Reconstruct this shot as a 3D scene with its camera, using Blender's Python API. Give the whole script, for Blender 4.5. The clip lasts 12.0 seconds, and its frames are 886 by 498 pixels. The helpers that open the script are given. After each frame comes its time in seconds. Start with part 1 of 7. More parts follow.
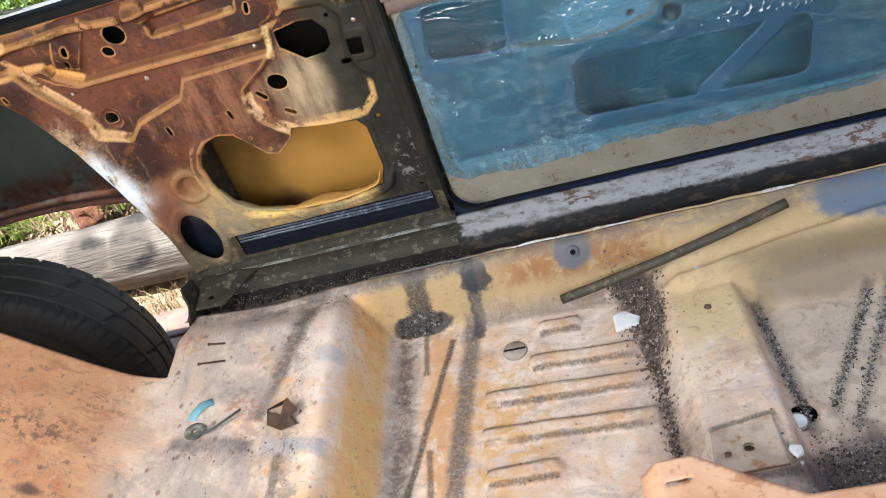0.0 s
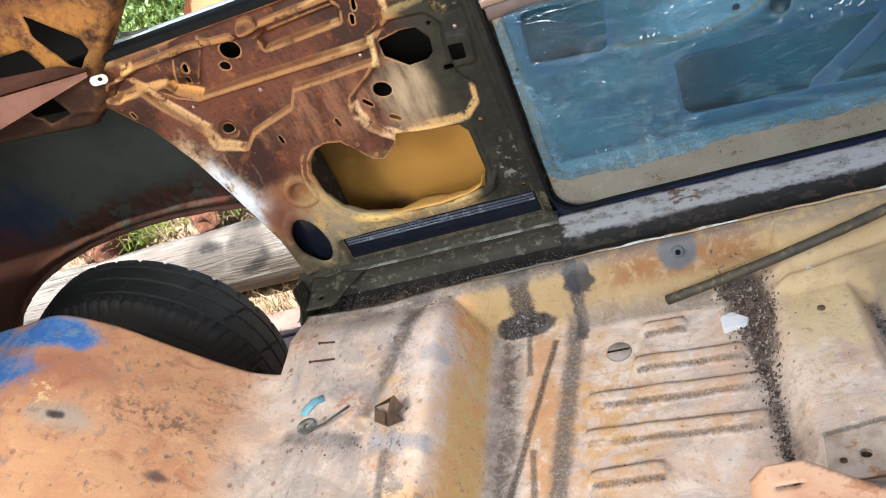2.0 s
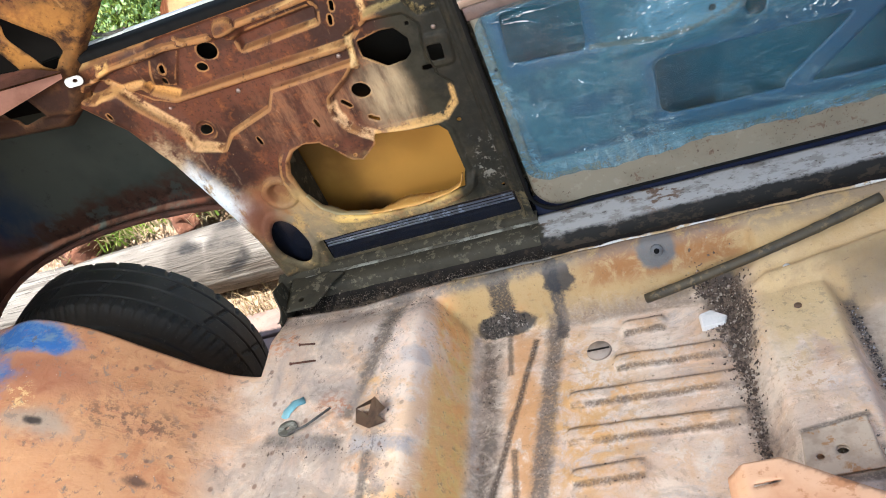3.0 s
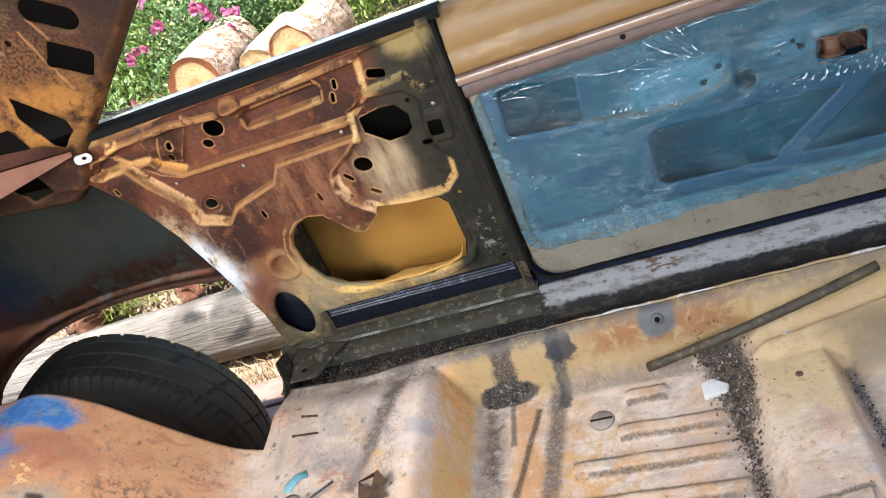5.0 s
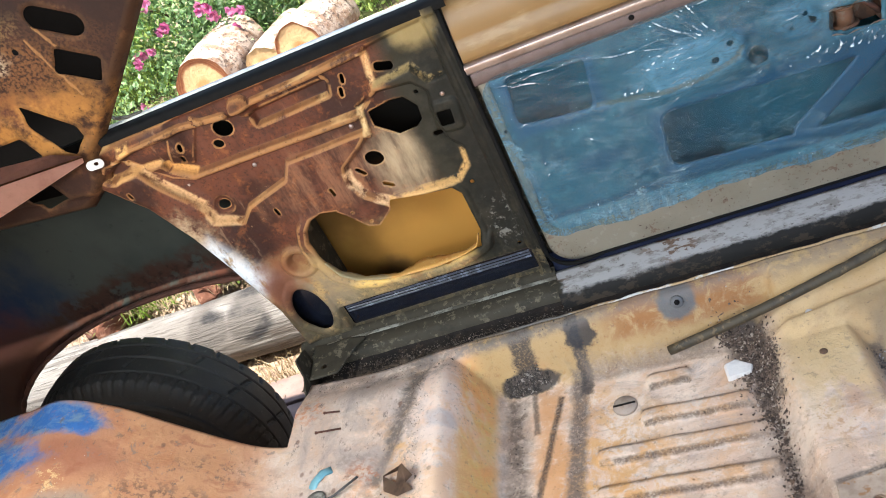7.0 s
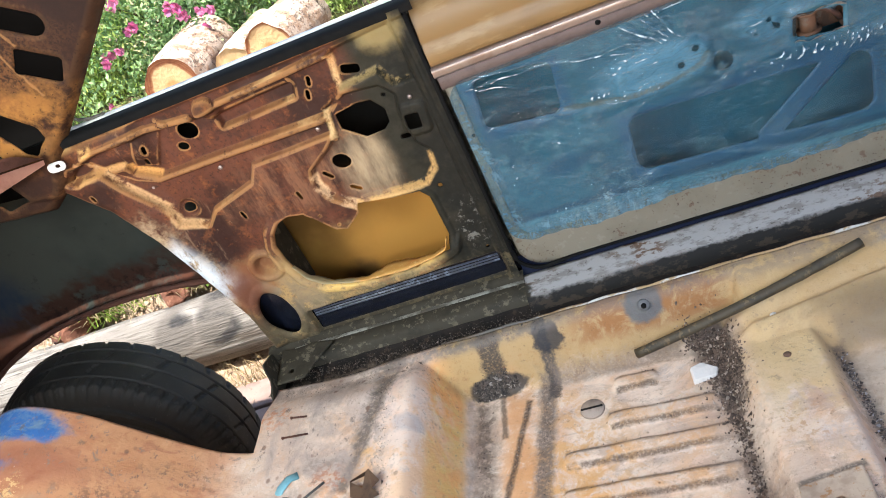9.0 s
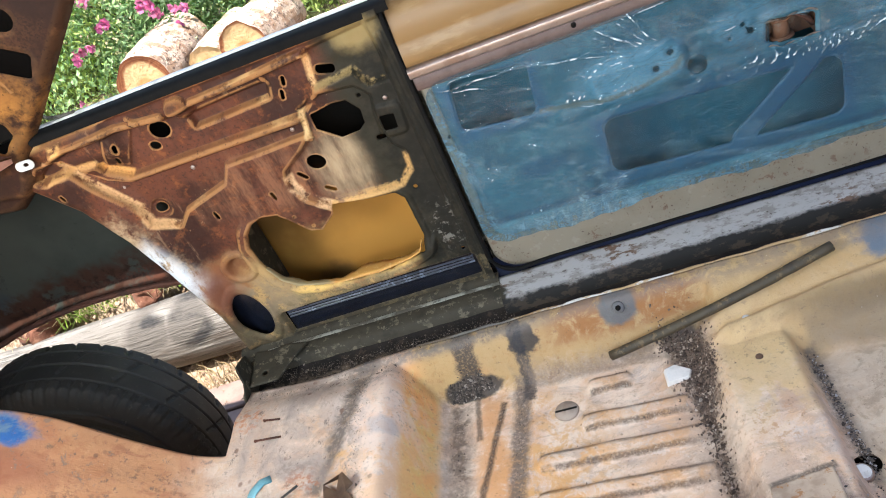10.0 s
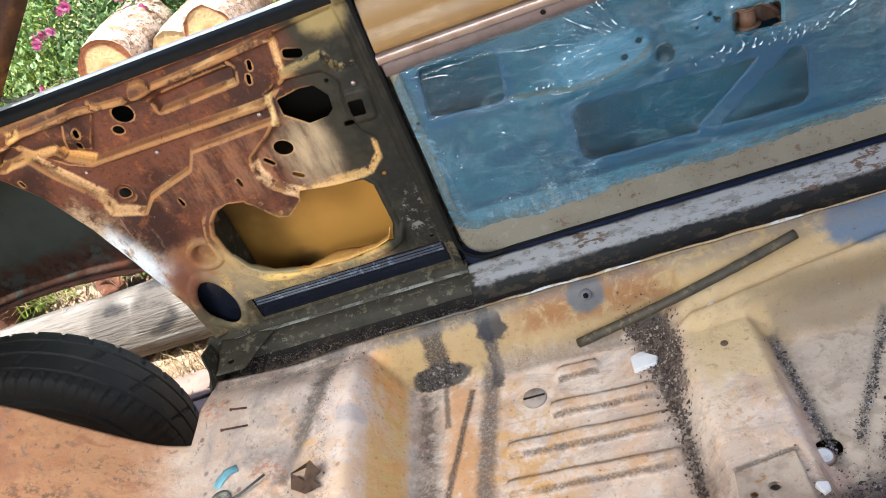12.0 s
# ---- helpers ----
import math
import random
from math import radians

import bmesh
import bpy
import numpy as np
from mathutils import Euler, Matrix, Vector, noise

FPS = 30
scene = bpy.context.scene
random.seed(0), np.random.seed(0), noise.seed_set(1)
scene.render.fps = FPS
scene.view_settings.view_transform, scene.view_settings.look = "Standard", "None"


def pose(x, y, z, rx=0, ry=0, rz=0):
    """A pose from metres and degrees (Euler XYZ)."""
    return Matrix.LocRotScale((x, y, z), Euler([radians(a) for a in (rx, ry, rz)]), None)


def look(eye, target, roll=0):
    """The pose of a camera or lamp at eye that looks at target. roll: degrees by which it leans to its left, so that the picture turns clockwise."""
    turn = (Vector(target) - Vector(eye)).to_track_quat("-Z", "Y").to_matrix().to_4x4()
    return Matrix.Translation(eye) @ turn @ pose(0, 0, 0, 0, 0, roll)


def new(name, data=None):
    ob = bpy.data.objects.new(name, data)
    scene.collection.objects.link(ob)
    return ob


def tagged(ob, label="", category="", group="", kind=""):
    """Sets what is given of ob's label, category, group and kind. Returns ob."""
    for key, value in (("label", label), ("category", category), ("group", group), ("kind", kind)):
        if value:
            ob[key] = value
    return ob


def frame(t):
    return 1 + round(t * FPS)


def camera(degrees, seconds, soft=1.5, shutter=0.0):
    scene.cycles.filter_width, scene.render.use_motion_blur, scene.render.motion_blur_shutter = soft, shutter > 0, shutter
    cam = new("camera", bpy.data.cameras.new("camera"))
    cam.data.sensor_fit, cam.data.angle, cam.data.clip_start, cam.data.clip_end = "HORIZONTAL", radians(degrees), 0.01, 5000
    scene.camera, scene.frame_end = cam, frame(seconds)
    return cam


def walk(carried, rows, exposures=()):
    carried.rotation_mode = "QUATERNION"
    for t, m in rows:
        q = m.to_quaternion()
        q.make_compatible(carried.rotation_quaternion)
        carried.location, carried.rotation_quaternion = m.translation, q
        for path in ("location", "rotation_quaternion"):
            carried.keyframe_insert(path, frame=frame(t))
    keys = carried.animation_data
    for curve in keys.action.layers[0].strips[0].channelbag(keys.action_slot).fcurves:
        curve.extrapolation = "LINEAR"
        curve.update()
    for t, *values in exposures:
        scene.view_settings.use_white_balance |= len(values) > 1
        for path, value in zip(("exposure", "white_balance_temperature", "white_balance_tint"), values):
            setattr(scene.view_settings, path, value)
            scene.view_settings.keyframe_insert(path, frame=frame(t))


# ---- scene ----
cam = camera(56.51, 12.0, soft=1.0)
PATH = [
    (0, -0.2175, 0.1034, 0.9944, 50.689, 16.301, 0.135),
    (0.5, -0.2133, 0.0976, 0.9988, 51.768, 17.811, 1.354),
    (1, -0.2141, 0.0912, 1.0004, 52.425, 18.910, 3.811),
    (1.5, -0.2086, 0.0880, 1.0049, 52.756, 20.447, 5.056),
    (2, -0.2106, 0.0872, 1.0035, 52.711, 21.098, 5.871),
    (2.5, -0.2127, 0.0908, 1.0032, 52.049, 20.868, 5.256),
    (3, -0.2077, 0.0913, 1.0073, 51.996, 20.649, 4.468),
    (3.2, -0.2065, 0.0912, 1.0092, 51.957, 20.428, 4.126),
    (4.8, -0.1966, 0.0900, 1.0247, 53.948, 19.840, 2.837),
    (5, -0.1954, 0.0898, 1.0266, 56.198, 21.248, 4.383),
    (5.5, -0.1886, 0.0825, 1.0270, 58.090, 23.673, 6.602),
    (6, -0.1943, 0.0899, 1.0254, 57.874, 23.925, 5.599),
    (6.5, -0.1958, 0.0920, 1.0247, 56.740, 24.026, 4.490),
    (7, -0.1989, 0.0959, 1.0240, 55.344, 23.735, 3.835),
    (7.2, -0.1978, 0.0966, 1.0236, 54.993, 23.679, 3.636),
    (8.8, -0.1893, 0.1023, 1.0204, 54.865, 22.767, 2.396),
    (9, -0.1882, 0.1030, 1.0200, 54.808, 22.733, 2.275),
    (9.5, -0.1943, 0.1037, 1.0184, 54.678, 22.097, 1.891),
    (10, -0.1888, 0.1082, 1.0194, 54.302, 21.555, 0.883),
    (10.5, -0.1906, 0.1099, 1.0169, 53.885, 20.749, -0.083),
    (11, -0.1916, 0.1106, 1.0164, 53.347, 20.214, -0.439),
    (11.5, -0.1925, 0.1118, 1.0157, 53.110, 20.167, -0.762),
    (12, -0.1924, 0.1106, 1.0156, 52.867, 20.123, -0.993),
]
EXPOSURE = 2.25
walk(cam, [(t, pose(x, y, z, rx, ry, rz)) for t, x, y, z, rx, ry, rz in PATH], exposures=[(0.0, EXPOSURE), (12.0, EXPOSURE)])

# ---- light ----
world = bpy.data.worlds.new("world")
scene.world = world
world.use_nodes = True
SUN_EL, SUN_AZ = 77.0, 186.0          # azimuth clockwise from +y
wt = world.node_tree
sky = wt.nodes.new("ShaderNodeTexSky")
sky.sky_type = "NISHITA"
sky.sun_disc = False
sky.sun_elevation, sky.sun_rotation = radians(SUN_EL), radians(SUN_AZ)
wt.nodes["Background"].inputs["Strength"].default_value = 0.10
wt.links.new(sky.outputs[0], wt.nodes["Background"].inputs["Color"])
sun_data = bpy.data.lights.new("sun", "SUN")
sun_data.energy, sun_data.angle, sun_data.color = 4.2, radians(0.5), (1.0, 0.95, 0.87)
sun = new("sun", sun_data)
sx, sy, sz = math.sin(radians(SUN_AZ)) * math.cos(radians(SUN_EL)), math.cos(radians(SUN_AZ)) * math.cos(radians(SUN_EL)), math.sin(radians(SUN_EL))
sun.matrix_world = look((sx * 10, sy * 10, sz * 10), (0, 0, 0))


def window_light(name, eye, target, sx_, sy_, watts, colour):
    """An added area lamp that stands in for daylight from a car opening."""
    data = bpy.data.lights.new(name, "AREA")
    data.shape, data.size, data.size_y, data.energy, data.color = "RECTANGLE", sx_, sy_, watts, colour
    new(name, data).matrix_world = look(eye, target)


window_light("windscreen_daylight", (0.70, 0.45, 0.95), (-0.45, 0.85, 0.0), 1.1, 0.4, 0.12, (0.98, 1.0, 0.99))
# thin and strong, so that folds of the door film catch glints
window_light("near_window_daylight", (-0.42, -0.16, 0.92), (-0.60, 1.0, 0.1), 0.55, 0.10, 2.0, (0.93, 1.0, 1.03))
# hangs under the roof, added to brighten the rear floor and panels
window_light("rear_fill_lamp", (-1.22, 0.42, 1.10), (-0.66, 1.0, 0.05), 0.30, 0.65, 5.3, (0.93, 1.0, 1.03))


# ---- material helpers ----
def lin(r, g, b):
    return tuple((c / 255 / 12.92) if c / 255 <= 0.04045 else ((c / 255 + 0.055) / 1.055) ** 2.4 for c in (r, g, b)) + (1.0,)


class Mat:
    """A small builder of node materials on object coordinates, in metres."""

    def __init__(self, name, rough=0.7, metal=0.0):
        self.mat = bpy.data.materials.new(name)
        self.mat.use_nodes = True
        self.t = self.mat.node_tree
        self.b = self.t.nodes["Principled BSDF"]
        self.b.inputs["Roughness"].default_value, self.b.inputs["Metallic"].default_value = rough, metal
        self.p = self.t.nodes.new("ShaderNodeTexCoord").outputs["Object"]
        self.colour = None
        self.h = None

    def plug(self, a, sock):
        if isinstance(a, (int, float, tuple)):
            sock.default_value = a
        else:
            self.t.links.new(a, sock)

    def m(self, op, a, b=0.0, clamp=False):
        n = self.t.nodes.new("ShaderNodeMath")
        n.operation, n.use_clamp = op, clamp
        self.plug(a, n.inputs[0]), self.plug(b, n.inputs[1])
        return n.outputs[0]

    def scaled(self, s, off=(0.0, 0.0, 0.0), rot=(0.0, 0.0, 0.0)):
        n = self.t.nodes.new("ShaderNodeMapping")
        self.t.links.new(self.p, n.inputs[0])
        n.inputs["Location"].default_value, n.inputs["Scale"].default_value, n.inputs["Rotation"].default_value = off, s, rot
        return n.outputs[0]

    def noise(self, scale, detail=4.0, rough=0.55, coord=None, warp=0.0):
        n = self.t.nodes.new("ShaderNodeTexNoise")
        self.t.links.new(coord or self.p, n.inputs["Vector"])
        n.inputs["Scale"].default_value, n.inputs["Detail"].default_value = scale, detail
        n.inputs["Roughness"].default_value, n.inputs["Distortion"].default_value = rough, warp
        return n.outputs[0]

    def cells(self, scale, coord=None):
        n = self.t.nodes.new("ShaderNodeTexVoronoi")
        self.t.links.new(coord or self.p, n.inputs["Vector"])
        n.inputs["Scale"].default_value = scale
        return n.outputs["Distance"]

    def step(self, x, lo, hi, a=0.0, b=1.0):
        n = self.t.nodes.new("ShaderNodeMapRange")
        n.interpolation_type = "SMOOTHSTEP"
        self.plug(x, n.inputs[0])
        for i, v in enumerate((lo, hi, a, b)):
            n.inputs[i + 1].default_value = v
        return n.outputs[0]

    def axis(self, k):
        n = self.t.nodes.new("ShaderNodeSeparateXYZ")
        self.t.links.new(self.p, n.inputs[0])
        return n.outputs[k]

    def blob(self, c, r, soft=0.3, ragged=0.5, grain=14.0):
        """1 inside an ellipsoid at c with radii r, with a ragged border."""
        v = self.t.nodes.new("ShaderNodeVectorMath")
        v.operation = "SUBTRACT"
        self.t.links.new(self.p, v.inputs[0])
        v.inputs[1].default_value = c
        s = self.t.nodes.new("ShaderNodeVectorMath")
        s.operation = "DIVIDE"
        self.t.links.new(v.outputs[0], s.inputs[0])
        s.inputs[1].default_value = r
        q = self.t.nodes.new("ShaderNodeVectorMath")
        q.operation = "LENGTH"
        self.t.links.new(s.outputs[0], q.inputs[0])
        d = q.outputs["Value"]
        if ragged:
            d = self.m("ADD", d, self.m("MULTIPLY", self.m("SUBTRACT", self.noise(grain, 5.0, 0.6), 0.5), ragged * 2))
        return self.step(d, 1 - soft, 1 + soft, 1.0, 0.0)

    def line(self, a, b, w, soft=0.5, ragged=0.6, grain=40.0, second=1):
        """1 along a straight band from a to b (x and y, or x and z with second=2) of half-width w."""
        ax, ay = a
        length = math.hypot(b[0] - ax, b[1] - ay)
        ux, uy = (b[0] - ax) / length, (b[1] - ay) / length
        dx, dy = self.m("SUBTRACT", self.axis(0), ax), self.m("SUBTRACT", self.axis(second), ay)
        s = self.m("ADD", self.m("MULTIPLY", dx, ux), self.m("MULTIPLY", dy, uy))
        d = self.m("ABSOLUTE", self.m("SUBTRACT", self.m("MULTIPLY", dx, uy), self.m("MULTIPLY", dy, ux)))
        over = self.m("ABSOLUTE", self.m("SUBTRACT", s, length / 2))
        d = self.m("MAXIMUM", d, self.m("ADD", self.m("SUBTRACT", over, length / 2), w))
        d = self.m("DIVIDE", d, w)
        if ragged:
            rag = self.m("ADD", self.m("MULTIPLY", self.noise(grain, 7.0, 0.7), 0.6), self.m("MULTIPLY", self.noise(grain * 4.5, 6.0, 0.75), 0.4))
            d = self.m("ADD", d, self.m("MULTIPLY", self.m("SUBTRACT", rag, 0.5), ragged * 3.2))
            crumb = self.step(self.noise(grain * 6.0, 5.0, 0.75), 0.36, 0.54, 0.6, 1.0)
            return self.m("MULTIPLY", crumb, self.step(d, 1 - soft, 1 + soft, 1.0, 0.0))
        return self.step(d, 1 - soft, 1 + soft, 1.0, 0.0)

    def mul(self, *socks):
        out = socks[0]
        for s in socks[1:]:
            out = self.m("MULTIPLY", out, s)
        return out

    def lay(self, colour, fac=1.0, strength=1.0):
        if self.colour is None:
            n = self.t.nodes.new("ShaderNodeRGB")
            n.outputs[0].default_value = colour
            self.colour = n.outputs[0]
            return self
        n = self.t.nodes.new("ShaderNodeMix")
        n.data_type = "RGBA"
        f = fac if strength == 1.0 else self.m("MULTIPLY", fac, strength)
        self.plug(f, n.inputs["Factor"])
        self.t.links.new(self.colour, n.inputs["A"])
        self.plug(colour, n.inputs["B"])
        self.colour = n.outputs["Result"]
        return self

    def random_tone(self, amount=0.3, island=False):
        src = self.t.nodes.new("ShaderNodeNewGeometry").outputs["Random Per Island"] if island else self.t.nodes.new("ShaderNodeObjectInfo").outputs["Random"]
        n = self.t.nodes.new("ShaderNodeHueSaturation")
        self.t.links.new(self.m("ADD", self.m("MULTIPLY", src, 2 * amount), 1 - amount), n.inputs["Value"])
        self.t.links.new(self.colour, n.inputs["Color"])
        self.colour = n.outputs[0]
        return self

    def bump(self, *pairs, strength=0.5):
        total = None
        for sock, metres in pairs:
            x = self.m("MULTIPLY", sock, metres)
            total = x if total is None else self.m("ADD", total, x)
        n = self.t.nodes.new("ShaderNodeBump")
        n.inputs["Strength"].default_value, n.inputs["Distance"].default_value = strength, 1.0
        self.t.links.new(total, n.inputs["Height"])
        self.t.links.new(n.outputs[0], self.b.inputs["Normal"])
        return self

    def rough(self, sock):
        self.plug(sock, self.b.inputs["Roughness"])
        return self

    def done(self):
        if self.colour is not None:
            self.t.links.new(self.colour, self.b.inputs["Base Color"])
        return self.mat


# ---- materials ----
# two narrow slanting channels in the floor, and the pressed ribs: the cross place at the rear and front end, and the two ends along the car
CHANNEL_A, CHANNEL_B = ((-0.591, 0.70), (-0.491, 1.112)), ((-0.525, 0.70), (-0.531, 0.885))
RIBS = ((1.0945, 1.093, -0.340, -0.272), (1.022, 1.011, -0.360, -0.190), (0.961, 0.947, -0.438, -0.172), (0.890, 0.876, -0.445, -0.180), (0.815, 0.815, -0.442, -0.335))


def streak_of(k):
    """Vertical runs of wear."""
    return k.noise(45, 6, 0.7, k.scaled((1, 1, 0.2), (1, 0, 3)))


def rusted(name, seed=0.0):
    k = Mat(name, 0.75)
    c = k.scaled((1, 1, 1), (seed, seed * 2, -seed))
    n1, n2, n3 = k.noise(7, 5, 0.6, c), k.noise(35, 6, 0.65, c), k.noise(190, 3, 0.6, c)
    k.lay(lin(94, 52, 34))
    k.lay(lin(52, 28, 19), k.step(n1, 0.38, 0.58))
    k.lay(lin(140, 84, 48), k.step(n2, 0.52, 0.7), 0.6)
    k.lay(lin(58, 34, 26), k.step(n3, 0.52, 0.68), 0.65)
    streak = k.noise(60, 5, 0.65, k.scaled((1, 1, 0.18)))
    k.lay(lin(130, 86, 60), k.step(streak, 0.56, 0.74), 0.32)
    k.lay(lin(176, 150, 118), k.mul(k.step(streak, 0.60, 0.68), k.step(n1, 0.45, 0.55)), 0.2)
    point = k.t.nodes.new("ShaderNodeNewGeometry").outputs["Pointiness"]
    k.lay(lin(196, 142, 88), k.mul(k.step(point, 0.508, 0.535), k.step(n2, 0.35, 0.5)), 0.45)
    # upward faces coloured paler, in place of the light they catch
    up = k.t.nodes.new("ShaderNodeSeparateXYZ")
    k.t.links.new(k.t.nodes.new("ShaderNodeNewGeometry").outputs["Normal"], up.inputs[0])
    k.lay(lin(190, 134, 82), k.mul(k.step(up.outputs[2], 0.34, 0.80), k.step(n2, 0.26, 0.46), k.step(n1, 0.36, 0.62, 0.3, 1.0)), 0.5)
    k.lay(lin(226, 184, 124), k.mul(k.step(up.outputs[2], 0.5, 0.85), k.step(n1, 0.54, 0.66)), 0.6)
    chips = k.noise(75, 6, 0.75, k.scaled((1, 1, 0.6), (seed, 4, 2)))
    k.lay(lin(206, 168, 128), k.mul(k.step(chips, 0.64, 0.685), k.step(n1, 0.44, 0.54)), 0.4)
    k.lay(lin(36, 22, 16), k.step(k.noise(110, 5, 0.75, c), 0.60, 0.66), 0.6)
    k.bump((n2, 0.0012), (n3, 0.0006), strength=0.6)
    return k, n1, n2, n3


def quarter_metal():
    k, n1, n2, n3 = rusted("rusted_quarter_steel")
    x, z = k.axis(0), k.axis(2)
    wob = k.m("MULTIPLY", k.m("SUBTRACT", n1, 0.5), 0.10)
    fine = k.m("MULTIPLY", k.m("SUBTRACT", n2, 0.5), 0.06)
    xw = k.m("ADD", k.m("ADD", x, wob), fine)
    zw = k.m("ADD", k.m("ADD", z, wob), fine)
    # pale brown worn zone under the middle
    k.lay(lin(150, 104, 74), k.mul(k.blob((-0.75, 1.3, 0.45), (0.12, 0.3, 0.06), 0.5, 0.9, 18), k.step(streak_of(k), 0.40, 0.62)), 0.5)
    # ochre primer in the lower part
    k.lay(lin(176, 142, 92), k.mul(k.step(zw, 0.36, 0.29), k.step(x, -1.0, -0.9)), 0.95)
    k.lay(lin(112, 104, 78), k.mul(k.step(zw, 0.29, 0.19), k.step(n2, 0.4, 0.6)), 0.75)
    k.lay(lin(132, 88, 54), k.mul(k.step(z, 0.36, 0.30), k.step(k.noise(18, 6, 0.7), 0.52, 0.62), k.step(x, -1.0, -0.95)), 0.65)
    k.lay(lin(96, 84, 62), k.mul(k.step(z, 0.30, 0.24), k.step(n3, 0.5, 0.62)), 0.55)
    k.lay(lin(224, 184, 106), k.mul(k.blob((-0.67, 1.3, 0.232), (0.15, 0.3, 0.014), 0.4, 0.7, 26), k.step(n2, 0.34, 0.46)), 0.85)
    # grey bare patch and olive overspray towards the pillar
    k.lay(lin(182, 160, 126), k.mul(k.blob((-0.605, 1.3, 0.43), (0.055, 0.3, 0.06), 0.7, 0.5), k.step(streak_of(k), 0.10, 0.7)), 0.8)
    k.lay(lin(44, 40, 29), k.step(k.m("ADD", x, k.m("MULTIPLY", wob, 0.6)), -0.598, -0.555))
    k.lay(lin(27, 25, 19), k.mul(k.step(xw, -0.555, -0.51), k.step(n2, 0.30, 0.5)), 0.85)
    k.lay(lin(150, 146, 136), k.mul(k.blob((-0.497, 1.3, 0.265), (0.028, 0.3, 0.05), 0.6, 1.1, 30), k.step(k.noise(60, 6, 0.75), 0.53, 0.60)), 0.6)
    k.lay(lin(150, 130, 86), k.blob((-0.50, 1.3, 0.64), (0.035, 0.3, 0.03), 0.4, 0.8), 0.8)
    # pale lines painted along the folds for the highlights on them
    fold_light = k.step(k.noise(28, 6, 0.7, k.scaled((1, 1, 1), (2, 0, 5))), 0.40, 0.52)
    for fold, wide, tone in ((((-0.714, 0.452), (-0.717, 0.430), (-0.702, 0.398), (-0.669, 0.372)), 0.0065, (226, 184, 138)), (((-0.669, 0.372), (-0.537, 0.371), (-0.514, 0.392), (-0.511, 0.420)), 0.005, (212, 166, 104)), (((-0.590, 0.640), (-0.600, 0.580)), 0.0055, (218, 172, 118)), (((-0.600, 0.580), (-0.529, 0.588), (-0.513, 0.558), (-0.487, 0.556)), 0.0045, (150, 128, 84)), (((-0.640, 0.550), (-0.648, 0.502)), 0.005, (222, 186, 130)), (((-1.075, 0.628), (-1.043, 0.590), (-0.981, 0.490)), 0.0036, (218, 172, 120)), (((-0.981, 0.490), (-0.978, 0.456), (-0.938, 0.431)), 0.0055, (216, 170, 118)), (((-1.108, 0.604), (-1.095, 0.592), (-1.04, 0.596), (-0.998, 0.594)), 0.0045, (206, 156, 98)), (((-1.052, 0.640), (-1.030, 0.640)), 0.008, (226, 174, 104)), (((-0.995, 0.590), (-0.994, 0.574), (-0.955, 0.551)), 0.005, (212, 154, 86))):
        for pa, pb in zip(fold, fold[1:]):
            k.lay(lin(*tone), k.mul(k.line(pa, pb, wide, 0.6, 0.5, 40, 2), fold_light), 0.85)
    # bluish white paint left along the wheel-arch edge
    k.lay(lin(206, 178, 140), k.mul(k.line((-1.07, 0.47), (-0.955, 0.24), 0.044, 0.7, 0.8, 26, 2), k.step(n2, 0.38, 0.52)), 0.75)
    k.lay(lin(220, 226, 230), k.mul(k.line((-1.034, 0.408), (-0.968, 0.285), 0.032, 0.7, 0.0, 30, 2), k.step(k.noise(38, 6, 0.7, k.scaled((1, 1, 0.4))), 0.34, 0.48)), 0.95)
    k.lay(lin(120, 74, 46), k.mul(k.line((-1.06, 0.45), (-0.97, 0.24), 0.035, 0.6, 1.0, 30, 2), k.step(n3, 0.60, 0.66)), 0.5)
    k.lay(lin(122, 72, 46), k.blob((-0.93, 1.3, 0.285), (0.055, 0.3, 0.05), 0.5, 0.9, 20), 0.8)
    k.lay(lin(58, 50, 40), k.mul(k.blob((-0.915, 1.3, 0.185), (0.062, 0.3, 0.075), 0.35, 0.8, 22), k.step(n2, 0.38, 0.54)), 0.8)
    k.lay(lin(84, 70, 50), k.mul(k.blob((-0.918, 1.3, 0.20), (0.05, 0.3, 0.075), 0.3, 0.6, 24), k.step(n2, 0.36, 0.52)), 0.7)
    # grey-tan metal and red-brown rust round the oval hole
    k.lay(lin(142, 124, 98), k.mul(k.blob((-0.865, 1.3, 0.225), (0.055, 0.3, 0.06), 0.6, 0.8, 22), k.step(n2, 0.34, 0.5)), 0.7)
    k.lay(lin(104, 60, 42), k.mul(k.blob((-0.938, 1.3, 0.262), (0.026, 0.3, 0.048), 0.5, 0.9, 24), k.step(n2, 0.32, 0.48)), 0.8)
    k.lay(lin(112, 70, 46), k.blob((-0.882, 1.3, 0.322), (0.022, 0.3, 0.022), 0.6, 0.7, 24), 0.6)
    # dark grime at the foot
    k.lay(lin(58, 53, 42), k.step(k.m("ADD", z, k.m("MULTIPLY", wob, 0.25)), 0.146, 0.134), 0.95)
    k.lay(lin(84, 72, 54), k.mul(k.blob((-0.93, 1.3, 0.155), (0.06, 0.3, 0.04), 0.5, 0.9, 26), k.step(n2, 0.36, 0.5)), 0.85)
    k.lay(lin(100, 88, 64), k.mul(k.step(zw, 0.215, 0.185), k.step(k.noise(50, 7, 0.75), 0.48, 0.56)), 0.7)
    k.rough(k.step(n2, 0.3, 0.7, 0.55, 0.85))
    k.b.inputs["Specular IOR Level"].default_value = 0.25
    return k.done()


PILLAR_CREASE = ((-1.050, 0.866), (-1.042, 0.811), (-1.030, 0.754))


